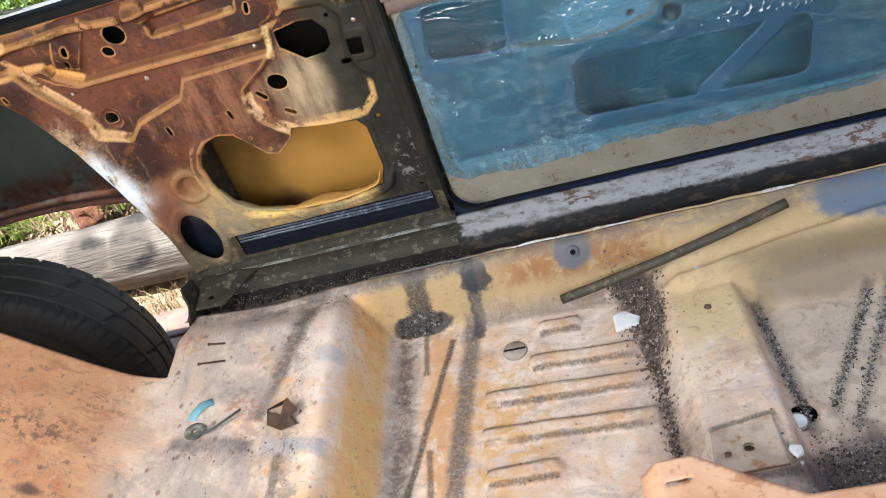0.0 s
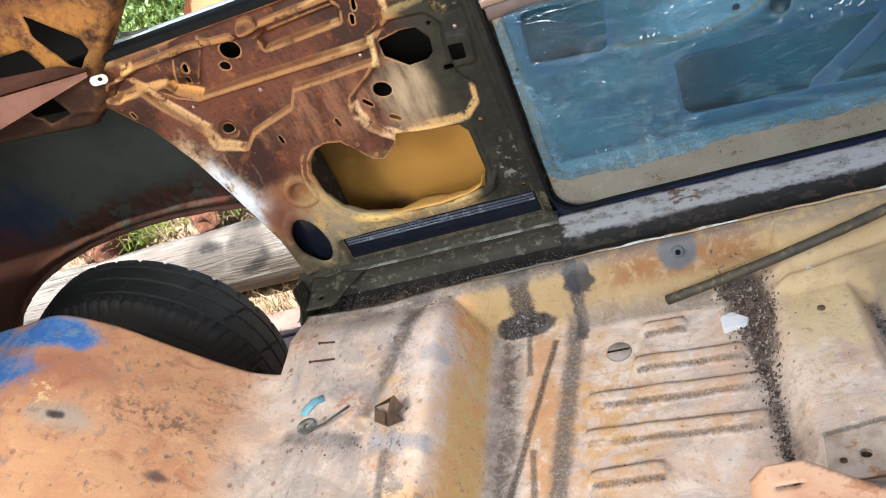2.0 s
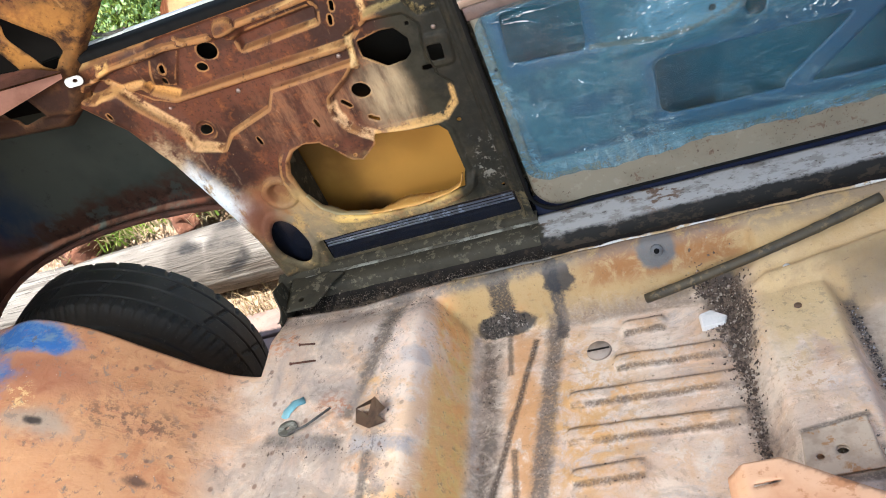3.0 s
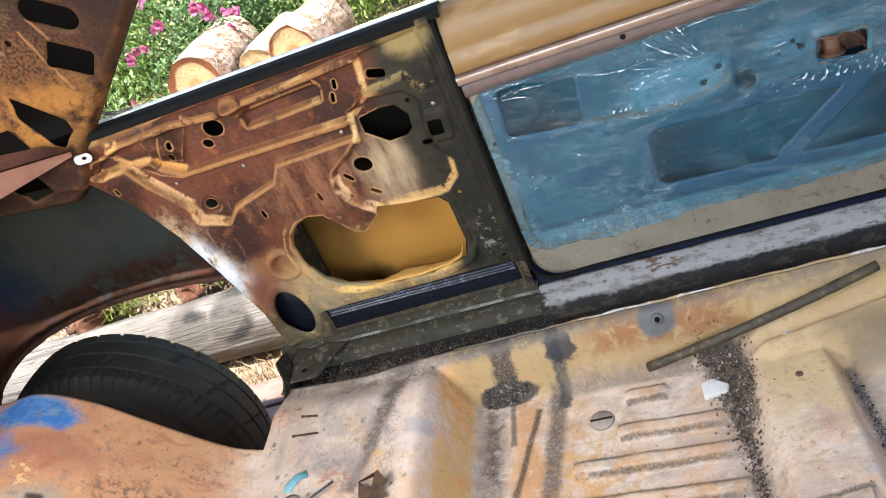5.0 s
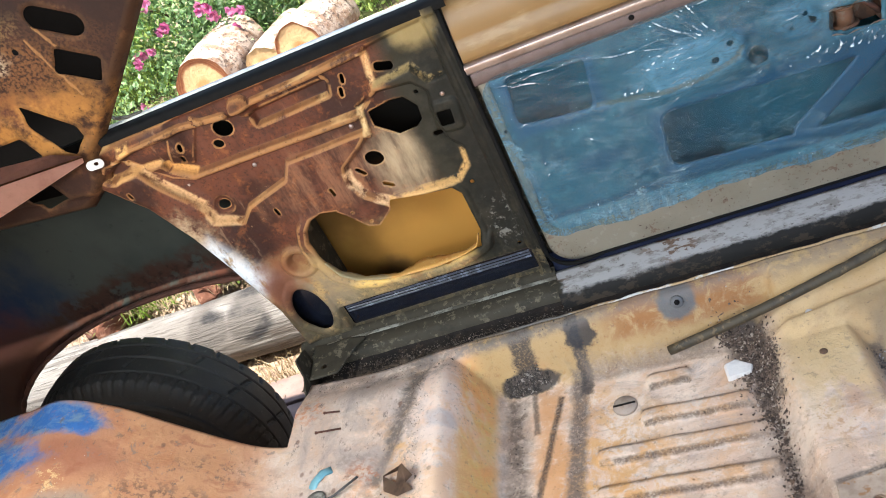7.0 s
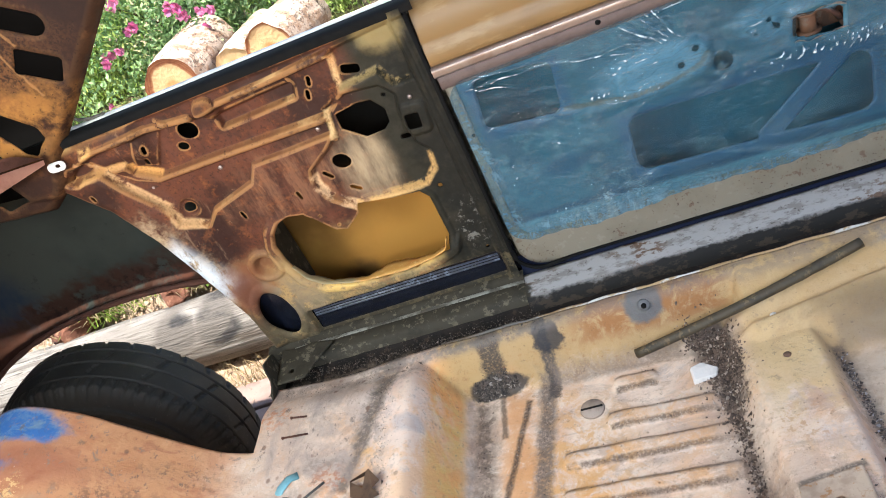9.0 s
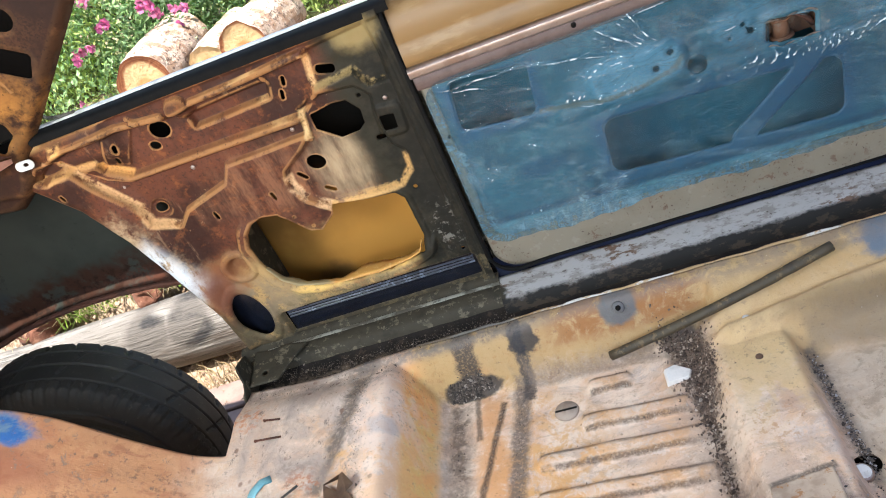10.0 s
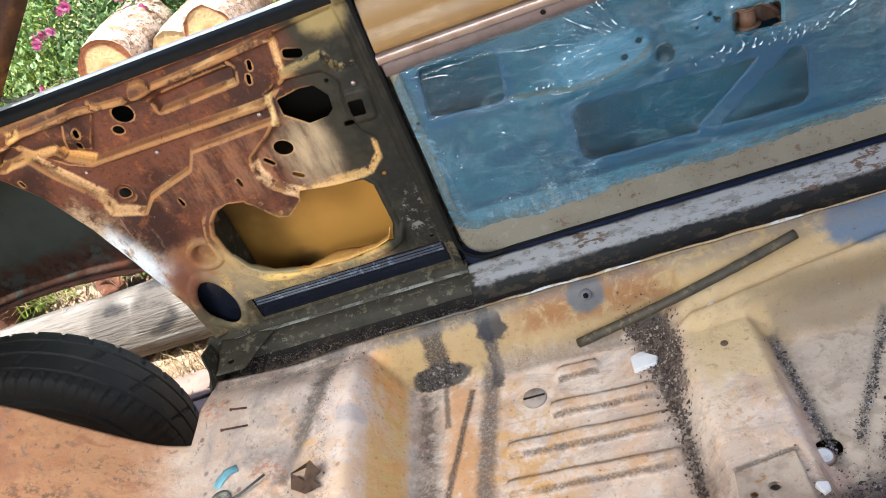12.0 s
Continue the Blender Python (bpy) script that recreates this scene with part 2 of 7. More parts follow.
def pillar_metal():
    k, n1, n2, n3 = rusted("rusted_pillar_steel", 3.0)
    k.lay(lin(44, 26, 18), k.step(n1, 0.30, 0.50), 0.9)
    k.lay(lin(40, 25, 19), k.mul(k.step(k.axis(2), 0.80, 0.86), k.step(k.axis(0), -1.12, -1.06)), 0.7)
    k.lay(lin(170, 116, 56), k.mul(k.blob((-1.16, 1.28, 0.73), (0.15, 0.3, 0.06), 0.6, 0.9), k.step(n2, 0.34, 0.6)), 0.75)
    k.lay(lin(122, 80, 44), k.mul(k.blob((-1.12, 1.28, 0.82), (0.14, 0.3, 0.06), 0.6, 0.8), k.step(n3, 0.36, 0.6)), 0.6)
    k.lay(lin(190, 176, 150), k.mul(k.blob((-1.13, 1.28, 0.85), (0.03, 0.3, 0.016), 0.5, 1.0, 30), k.step(n3, 0.42, 0.55)), 0.5)
    k.lay(lin(132, 104, 66), k.mul(k.blob((-1.105, 1.28, 0.895), (0.055, 0.3, 0.026), 0.6, 1.0, 22), k.step(n3, 0.42, 0.60)), 0.45)
    k.lay(lin(32, 20, 15), k.mul(k.step(k.cells(120), 0.20, 0.10), k.step(n1, 0.36, 0.5)), 0.7)
    # pale lines along the creases
    for pa, pb in ((PILLAR_CREASE[0], PILLAR_CREASE[1]), (PILLAR_CREASE[1], PILLAR_CREASE[2]), ((-1.024, 0.879), (-1.012, 0.838))):
        k.lay(lin(150, 108, 66), k.line(pa, pb, 0.0022, 0.6, 1.0, 40, 2), 0.7)
    k.b.inputs["Specular IOR Level"].default_value = 0.2
    return k.done()


def floor_metal():
    k = Mat("floor_pan_primer_and_rust", 0.75)
    x, y, z = k.axis(0), k.axis(1), k.axis(2)
    n0, n1, n2 = k.noise(4, 6, 0.6, None, 0.8), k.noise(11, 6, 0.65, k.scaled((1, 1, 1), (5, 1, 2)), 0.6), k.noise(30, 6, 0.7, None, 0.5)
    n3, n4 = k.noise(90, 5, 0.7), k.noise(260, 3, 0.7)
    smear = k.noise(26, 5, 0.65, k.scaled((0.45, 1.3, 1), (2, 7, 0), (0, 0, 0.3)), 0.6)
    k.lay(lin(226, 202, 178))
    k.lay(lin(210, 174, 146), k.step(n0, 0.44, 0.6), 0.8)
    k.lay(lin(218, 200, 178), k.step(n1, 0.52, 0.66), 0.75)
    k.lay(lin(170, 150, 134), k.step(smear, 0.5, 0.66), 0.55)
    k.lay(lin(214, 170, 128), k.mul(k.step(n2, 0.42, 0.66), k.step(n0, 0.36, 0.56)), 0.6)
    mud = k.noise(13, 9, 0.78, k.scaled((1, 1, 1), (9, 4, 0)), 0.4)
    k.lay(lin(172, 142, 120), k.step(mud, 0.515, 0.57), 0.45)
    k.lay(lin(226, 210, 190), k.step(mud, 0.44, 0.40), 0.5)
    k.lay(lin(178, 170, 166), k.mul(k.step(k.noise(9, 7, 0.7, k.scaled((1, 1, 1), (1, 14, 0))), 0.54, 0.6), k.step(n3, 0.40, 0.5)), 0.3)
    # rear hump: orange surface rust, with old blue paint
    rear = k.step(k.m("ADD", k.m("ADD", x, k.m("MULTIPLY", n0, 0.16)), k.m("MULTIPLY", n2, 0.08)), -0.79, -0.90)
    k.lay(lin(190, 136, 94), rear, 0.97)
    k.lay(lin(172, 108, 68), k.mul(rear, k.step(n1, 0.46, 0.66)), 0.6)
    k.lay(lin(208, 160, 116), k.mul(rear, k.step(n2, 0.52, 0.68)), 0.55)
    k.lay(lin(146, 82, 56), k.mul(rear, k.step(smear, 0.54, 0.7)), 0.5)
    k.lay(lin(156, 92, 68), k.blob((-1.30, 0.93, 0.30), (0.12, 0.10, 0.12), 0.6, 0.6), 0.55)
    k.lay(lin(96, 70, 56), k.mul(k.blob((-1.075, 0.872, 0.25), (0.055, 0.030, 0.2), 0.6, 1.1, 22), k.step(n3, 0.48, 0.58)), 0.75)
    k.lay(lin(110, 84, 66), k.mul(k.blob((-1.02, 0.952, 0.25), (0.05, 0.022, 0.2), 0.6, 1.1, 26), k.step(n3, 0.52, 0.6)), 0.6)
    k.lay(lin(150, 140, 126), k.blob((-1.176, 0.827, 0.25), (0.038, 0.026, 0.2), 0.6, 0.8, 30), 0.75)
    # dark inside of a hole and a pit, painted on the flat surface
    k.lay(lin(44, 36, 32), k.blob((-1.176, 0.827, 0.25), (0.011, 0.008, 0.2), 0.4, 0.6, 60), 0.95)
    k.lay(lin(70, 52, 44), k.blob((-1.049, 0.777, 0.2), (0.012, 0.010, 0.2), 0.4, 0.8, 60), 0.85)
    k.lay(lin(222, 186, 130), k.mul(k.line((-1.215, 0.885), (-1.195, 0.845), 0.012, 0.5, 1.4, 60), k.step(n3, 0.50, 0.56)), 0.8)
    blue = k.m("MAXIMUM", k.blob((-1.255, 0.985, 0.36), (0.085, 0.034, 0.12), 0.35, 0.9, 20), k.blob((-1.36, 0.905, 0.36), (0.105, 0.055, 0.12), 0.35, 0.9, 20))
    blue = k.m("MAXIMUM", blue, k.blob((-1.40, 1.0, 0.36), (0.06, 0.05, 0.12), 0.3, 0.8, 20))
    k.lay(lin(150, 92, 66), k.blob((-1.20, 0.915, 0.33), (0.085, 0.032, 0.12), 0.5, 0.6, 18), 0.7)
    k.lay(lin(62, 118, 164), k.mul(blue, k.step(n3, 0.30, 0.44)), 0.92)
    k.lay(lin(28, 92, 156), k.mul(blue, k.step(n2, 0.42, 0.56)), 0.8)
    k.lay(lin(120, 140, 146), k.mul(blue, k.step(smear, 0.56, 0.66)), 0.6)
    # yellow paint on the riser and along the side
    wob = k.m("MULTIPLY", k.m("SUBTRACT", n2, 0.5), 0.10)
    riser = k.mul(k.step(k.m("ABSOLUTE", k.m("ADD", k.m("ADD", x, 0.645), wob)), 0.105, 0.040), k.step(z, 0.004, 0.03))
    k.lay(lin(228, 194, 146), riser, 0.85)
    k.lay(lin(218, 176, 98), k.mul(riser, k.step(k.m("ADD", x, k.m("MULTIPLY", wob, 0.6)), -0.665, -0.630)), 0.85)
    k.lay(lin(226, 198, 144), k.mul(riser, k.step(n3, 0.52, 0.62)), 0.5)
    k.lay(lin(226, 160, 100), k.mul(riser, k.step(n2, 0.38, 0.56)), 0.8)
    k.lay(lin(150, 106, 66), k.mul(riser, k.step(n3, 0.58, 0.66)), 0.6)
    k.lay(lin(222, 176, 118), k.mul(k.blob((-0.67, 0.90, 0.12), (0.07, 0.16, 0.1), 0.5, 0.9), k.step(n2, 0.40, 0.54)), 0.85)
    k.lay(lin(226, 206, 190), k.mul(k.blob((-0.70, 1.05, 0.12), (0.12, 0.12, 0.1), 0.6, 0.8), k.step(n1, 0.42, 0.56)), 0.6)
    side = k.step(k.m("ADD", y, k.m("MULTIPLY", k.m("SUBTRACT", n2, 0.5), 0.05)), 1.125, 1.155)
    k.lay(lin(176, 145, 97), k.mul(side, k.step(x, -0.66, -0.6)), 0.95)
    k.lay(lin(150, 98, 54), k.mul(side, k.step(x, -0.42, -0.34), k.step(k.m("ADD", z, k.m("MULTIPLY", n1, 0.05)), 0.06, 0.085), k.step(n2, 0.36, 0.54)), 0.85)
    k.lay(lin(166, 122, 74), k.mul(side, k.step(n3, 0.54, 0.66)), 0.5)
    k.lay(lin(186, 154, 106), k.mul(k.step(x, -0.15, -0.10), k.step(k.m("ADD", y, k.m("MULTIPLY", k.m("SUBTRACT", n1, 0.5), 0.12)), 0.98, 1.07)), 0.9)
    # shading band beside the forward fold, put into the colour
    k.lay(lin(110, 92, 64), k.mul(k.step(x, -0.12, -0.02), k.blob((0.20, 1.098, 0.06), (0.28, 0.014, 0.06), 0.7, 0.6)), 0.7)
    k.lay(lin(70, 100, 122), k.blob((0.2, 1.17, 0.09), (0.09, 0.05, 0.03), 0.25, 0.8, 20), 0.85)
    # orange rust between the ribs
    k.lay(lin(210, 158, 96), k.mul(k.blob((-0.42, 0.93, 0), (0.08, 0.15, 0.1), 0.6, 0.8), k.step(n2, 0.42, 0.58)), 0.8)
    k.lay(lin(206, 150, 98), k.mul(k.blob((-0.515, 0.95, 0), (0.03, 0.2, 0.1), 0.5, 0.7), k.step(n2, 0.36, 0.5)), 0.8)
    k.lay(lin(184, 128, 76), k.mul(k.blob((-0.085, 0.905, 0.05), (0.05, 0.035, 0.1), 0.6, 0.9, 30), k.step(n3, 0.52, 0.62)), 0.6)
    k.lay(lin(212, 180, 130), k.mul(k.blob((-0.07, 1.0, 0.05), (0.065, 0.13, 0.1), 0.6, 0.7), k.step(n1, 0.36, 0.52)), 0.8)
    # grime: lateral bands, stains and dirt lines beside the ribs
    tar = lin(96, 86, 78)
    k.lay(lin(118, 104, 94), k.line((-0.582, 0.6), (-0.573, 1.13), 0.022, 0.7, 1.1, 18), 0.75)
    k.lay(lin(84, 74, 66), k.mul(k.line((-0.580, 0.6), (-0.573, 1.13), 0.016, 0.7, 1.6, 26), k.step(n2, 0.44, 0.56)), 0.7)
    k.lay(tar, k.line((-0.5155, 0.6), (-0.452, 1.15), 0.015, 0.5, 0.8, 30), 0.85)
    k.lay(lin(84, 72, 62), k.line((-0.5385, 1.04), (-0.540, 1.135), 0.005, 0.6, 0.8), 0.8)
    k.lay(lin(70, 58, 49), k.line(CHANNEL_A[0], CHANNEL_A[1], 0.0055, 0.6, 0.8), 0.9)
    k.lay(lin(84, 72, 62), k.line(CHANNEL_B[0], CHANNEL_B[1], 0.005, 0.6, 1.0), 0.8)
    k.lay(lin(66, 57, 49), k.mul(k.line((-0.541, 1.12), (-0.530, 1.25), 0.020, 0.3, 0.7), k.step(z, 0.022, 0.034)), 0.95)
    k.lay(lin(66, 62, 60), k.line((-0.445, 1.10), (-0.437, 1.23), 0.011, 0.35, 1.0), 0.9)
    k.lay(lin(42, 44, 48), k.blob((-0.430, 1.175, 0.075), (0.026, 0.03, 0.034), 0.15, 0.8, 34), 0.9)
    k.lay(lin(64, 58, 52), k.blob((-0.545, 1.148, 0.012), (0.056, 0.018, 0.030), 0.12, 0.5, 26), 0.95)
    k.lay(lin(104, 94, 82), k.mul(k.blob((-0.60, 1.186, 0.10), (0.20, 0.012, 0.016), 0.5, 1.0, 24), k.step(n3, 0.40, 0.55)), 0.8)
    k.lay(lin(98, 99, 99), k.blob((-0.258, 1.178, 0.086), (0.032, 0.034, 0.032), 0.2, 0.4, 34), 0.95)
    k.lay(lin(104, 92, 80), k.line((-0.126, 0.807), (-0.036, 0.819), 0.005, 0.5, 0.6), 0.8)
    k.lay(lin(104, 92, 80), k.line((-0.130, 0.727), (-0.03, 0.727), 0.006, 0.5, 0.6), 0.8)
    k.lay(lin(130, 112, 98), k.line((-0.44, 1.14), (-0.22, 1.135), 0.013, 0.6, 0.8), 0.7)
    pan = k.step(z, 0.08, 0.105)
    crust = k.noise(48, 7, 0.72, k.scaled((1, 0.8, 1), (4, 8, 1)), 0.6)
    k.lay(lin(206, 152, 112), k.mul(pan, k.blob((-0.79, 0.86, 0.12), (0.15, 0.10, 0.1), 0.6, 1.0, 16), k.step(n2, 0.44, 0.56)), 0.75)
    k.lay(lin(128, 112, 100), k.mul(pan, k.step(crust, 0.575, 0.61), k.step(n1, 0.40, 0.55)), 0.7)
    k.lay(lin(98, 86, 78), k.mul(pan, k.line((-0.70, 0.75), (-0.714, 1.14), 0.016, 0.4, 1.4, 24), k.step(crust, 0.42, 0.50)), 0.75)
    k.lay(lin(188, 167, 150), k.mul(pan, k.step(k.m("ADD", x, k.m("MULTIPLY", n2, 0.06)), -0.70, -0.74), k.step(x, -0.98, -0.90), k.step(n1, 0.36, 0.5)), 0.7)
    k.lay(lin(164, 144, 126), k.mul(k.blob((-0.85, 0.82, 0.12), (0.14, 0.10, 0.1), 0.6, 1.0, 14), k.step(mud, 0.44, 0.55)), 0.7)
    k.lay(lin(230, 206, 188), k.mul(pan, k.blob((-0.675, 1.0, 0.12), (0.045, 0.22, 0.1), 0.5, 0.7, 16)), 0.7)
    k.lay(lin(226, 184, 142), k.mul(pan, k.blob((-0.655, 0.93, 0.12), (0.045, 0.14, 0.1), 0.6, 0.9, 18), k.step(n2, 0.42, 0.55)), 0.7)
    for pa, pb, wide in (((-0.712, 1.207), (-0.724, 1.105), 0.017), ((-0.724, 1.11), (-0.746, 0.987), 0.016), ((-0.745, 0.99), (-0.771, 0.905), 0.012), ((-0.722, 0.835), (-0.72, 0.70), 0.007), ((-0.904, 0.882), (-0.774, 0.857), 0.012)):
        k.lay(lin(92, 84, 77), k.mul(pan, k.line(pa, pb, wide, 0.6, 0.8, 24)), 0.85)
    k.lay(lin(158, 154, 154), k.mul(pan, k.line((-0.752, 0.85), (-0.655, 0.836), 0.013, 0.6, 0.9, 26)), 0.75)
    k.lay(lin(176, 168, 166), k.mul(pan, k.blob((-0.665, 1.019, 0.12), (0.026, 0.016, 0.05), 0.4, 0.7, 30)), 0.6)
    k.lay(lin(172, 100, 60), k.mul(pan, k.blob((-0.793, 0.94, 0.12), (0.026, 0.022, 0.05), 0.5, 1.2, 34), k.step(n3, 0.48, 0.56)), 0.7)
    # grey mud wiped over the seat pan in soft, slanting smears
    wipe = k.noise(8, 7, 0.68, k.scaled((1.5, 0.7, 1), (3, 2, 0), (0, 0, -0.7)), 0.7)
    k.lay(lin(160, 145, 134), k.mul(pan, k.step(wipe, 0.47, 0.60), k.step(k.m("ADD", x, k.m("MULTIPLY", n1, 0.1)), -0.655, -0.72), k.step(x, -1.0, -0.90)), 0.55)
    k.lay(lin(134, 122, 112), k.mul(pan, k.step(wipe, 0.58, 0.66), k.step(x, -0.68, -0.76), k.step(x, -1.0, -0.92), k.step(n2, 0.40, 0.52)), 0.6)
    k.lay(lin(124, 114, 106), k.mul(pan, k.step(k.m("ADD", y, k.m("MULTIPLY", k.m("SUBTRACT", n1, 0.5), 0.10)), 1.135, 1.165), k.step(n2, 0.36, 0.54)), 0.6)
    k.lay(lin(190, 120, 76), k.mul(pan, k.blob((-0.925, 1.10, 0.12), (0.04, 0.03, 0.1), 0.5, 1.2, 30), k.step(n3, 0.48, 0.58)), 0.7)
    k.lay(lin(112, 78, 62), k.mul(pan, k.step(k.cells(30, k.scaled((1, 0.8, 1), (3, 1, 0))), 0.16, 0.08), k.step(n1, 0.40, 0.52), k.step(x, -0.64, -0.70)), 0.7)
    k.lay(lin(96, 82, 74), k.mul(pan, k.step(k.noise(46, 7, 0.75, k.scaled((1.4, 0.8, 1), (8, 3, 0), (0, 0, -0.5))), 0.585, 0.64), k.step(wipe, 0.40, 0.52), k.step(x, -0.66, -0.72)), 0.7)
    patchy = k.step(smear, 0.28, 0.48)
    for y0, y1, x0, x1 in RIBS:
        for d, amount in ((-0.0135, 0.85), (0.0135, 0.75)):
            k.lay(lin(74, 58, 46), k.mul(k.line((x0, y0 + d), (x1, y1 + d), 0.0042, 0.7, 1.2, 40), patchy), amount)
        k.lay(lin(216, 158, 96), k.mul(k.line((x0 + 0.02, y0), (x1, y1), 0.012, 0.9, 0.8, 24), k.step(n2, 0.34, 0.64)), 0.6)
    k.lay(lin(166, 146, 128), k.line((-0.178, 0.66), (-0.172, 1.14), 0.036, 0.7, 1.1, 14), 0.5)
    k.lay(lin(78, 66, 57), k.mul(k.line((-0.176, 0.66), (-0.162, 1.14), 0.012, 0.7, 1.9, 18), k.step(n1, 0.38, 0.56)), 0.7)
    k.lay(lin(72, 60, 52), k.line((-0.165, 0.99), (-0.160, 1.15), 0.022, 0.5, 1.5, 22), 0.8)
    k.lay(lin(72, 62, 54), k.blob((-0.170, 1.12, 0.01), (0.035, 0.045, 0.03), 0.4, 1.0, 24), 0.85)
    k.lay(lin(100, 88, 78), k.line((0.012, 0.8), (0.0, 1.06), 0.011, 0.6, 0.9), 0.85)
    k.lay(lin(100, 88, 78), k.line((0.04, 0.82), (0.175, 1.06), 0.008, 0.6, 0.9), 0.85)
    k.lay(lin(100, 88, 78), k.line((0.06, 0.79), (0.21, 1.06), 0.008, 0.6, 0.9), 0.85)
    foot = k.mul(k.step(x, 0.0, 0.02), k.step(y, 1.06, 1.02))
    k.lay(lin(170, 154, 132), foot, 0.6)
    k.lay(lin(138, 124, 106), k.mul(foot, k.step(n2, 0.5, 0.62)), 0.45)
    k.lay(lin(112, 102, 88), k.mul(k.step(x, 0.0, 0.02), k.blob((0.12, 1.07, 0.02), (0.16, 0.025, 0.05), 0.5, 0.5)), 0.6)
    k.lay(lin(84, 74, 66), k.blob((0.06, 0.72, 0.0), (0.09, 0.07, 0.1), 0.4, 1.0, 20), 0.85)
    # fine specks and pits, fewer on the hump
    calm = k.step(x, -0.98, -0.82, 0.25, 1.0)
    k.lay(lin(120, 98, 82), k.mul(k.step(n3, 0.56, 0.66), k.step(n1, 0.42, 0.6), calm), 0.4)
    k.lay(lin(84, 68, 56), k.mul(k.step(k.noise(120, 6, 0.75), 0.58, 0.64), k.step(mud, 0.48, 0.56), calm), 0.4)
    k.lay(lin(104, 86, 74), k.step(n4, 0.64, 0.76), 0.3)
    k.lay(lin(112, 74, 50), k.mul(k.step(k.cells(48), 0.14, 0.07), k.step(n2, 0.50, 0.62)), 0.7)
    k.lay(lin(234, 226, 214), k.mul(k.step(k.cells(85), 0.08, 0.04), k.step(n1, 0.52, 0.62)), 0.5)
    k.bump((n2, 0.0020), (mud, 0.0024), (n3, 0.0009), (n4, 0.0003), strength=0.7)
    k.rough(k.step(n2, 0.3, 0.7, 0.6, 0.9))
    return k.done()


def skin_metal():
    k = Mat("quarter_skin_inside", 0.6)
    n1, n2 = k.noise(4, 4), k.noise(30, 5)
    x, z = k.axis(0), k.axis(2)
    k.lay(lin(56, 59, 54))
    k.lay(lin(38, 41, 38), k.step(n1, 0.42, 0.66), 0.7)
    k.lay(lin(16, 34, 58), k.blob((-1.80, 1.46, 0.33), (0.25, 0.3, 0.27), 0.4, 0.7, 7), 0.85)
    k.lay(lin(78, 44, 30), k.blob((-1.72, 1.46, 0.2), (0.16, 0.3, 0.14), 0.4, 0.8, 12), 0.7)
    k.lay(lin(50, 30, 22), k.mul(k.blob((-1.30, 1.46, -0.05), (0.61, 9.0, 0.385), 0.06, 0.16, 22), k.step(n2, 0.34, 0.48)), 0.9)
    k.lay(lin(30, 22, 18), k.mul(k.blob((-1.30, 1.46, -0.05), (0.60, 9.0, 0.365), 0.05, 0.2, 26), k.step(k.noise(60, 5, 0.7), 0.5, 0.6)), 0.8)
    k.lay(lin(184, 130, 60), k.mul(k.step(k.m("ADD", x, k.m("MULTIPLY", n1, 0.1)), -0.98, -0.9), k.step(z, 0.42, 0.33)))
    # cavity shade painted on: brown at the rear, near-black behind the upper holes
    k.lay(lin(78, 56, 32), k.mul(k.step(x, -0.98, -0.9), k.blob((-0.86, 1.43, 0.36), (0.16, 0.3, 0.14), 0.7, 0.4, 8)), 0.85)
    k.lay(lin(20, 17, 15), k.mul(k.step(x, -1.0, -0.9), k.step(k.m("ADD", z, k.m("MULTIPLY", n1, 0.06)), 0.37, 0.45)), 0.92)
    k.lay(lin(170, 128, 66), k.mul(k.step(x, -0.95, -0.9), k.step(n1, 0.5, 0.65)), 0.5)
    k.lay(lin(70, 60, 44), k.blob((-0.77, 1.43, 0.14), (0.04, 0.1, 0.04), 0.5, 0.7), 0.7)
    rear = k.step(x, -1.0, -1.06)
    k.lay(lin(56, 58, 52), k.mul(rear, k.step(k.noise(9, 8, 0.75, k.scaled((1, 1, 0.5))), 0.52, 0.62)), 0.4)
    k.lay(lin(17, 16, 15), k.mul(rear, k.step(k.noise(34, 7, 0.75), 0.60, 0.66)), 0.3)
    k.lay(lin(66, 38, 28), k.mul(rear, k.blob((-1.13, 1.46, 0.275), (0.14, 9.0, 0.022), 0.4, 0.9, 22), k.step(k.noise(34, 7, 0.75), 0.46, 0.54)), 0.85)
    k.lay(lin(54, 34, 26), k.mul(rear, k.step(x, -1.42, -1.52), k.step(k.m("ADD", z, k.m("MULTIPLY", n1, 0.1)), 0.36, 0.26)), 0.8)
    k.bump((n2, 0.0008), strength=0.4)
    return k.done()


def plain_paint(name, colour, dark, rough=0.45, scale=20.0, metal=0.0, bump=0.0006, spots=None):
    k = Mat(name, rough, metal)
    n1, n2 = k.noise(scale, 5, 0.6), k.noise(scale * 7, 4, 0.6)
    k.lay(colour).lay(dark, k.step(n1, 0.45, 0.68), 0.7).lay(dark, k.step(n2, 0.58, 0.72), 0.5)
    if spots:
        k.lay(spots, k.mul(k.step(k.noise(scale * 1.7, 6, 0.7), 0.54, 0.6), k.step(n1, 0.35, 0.5)), 0.9)
    k.bump((n1, bump), (n2, bump * 0.4), strength=0.5)
    return k.done()


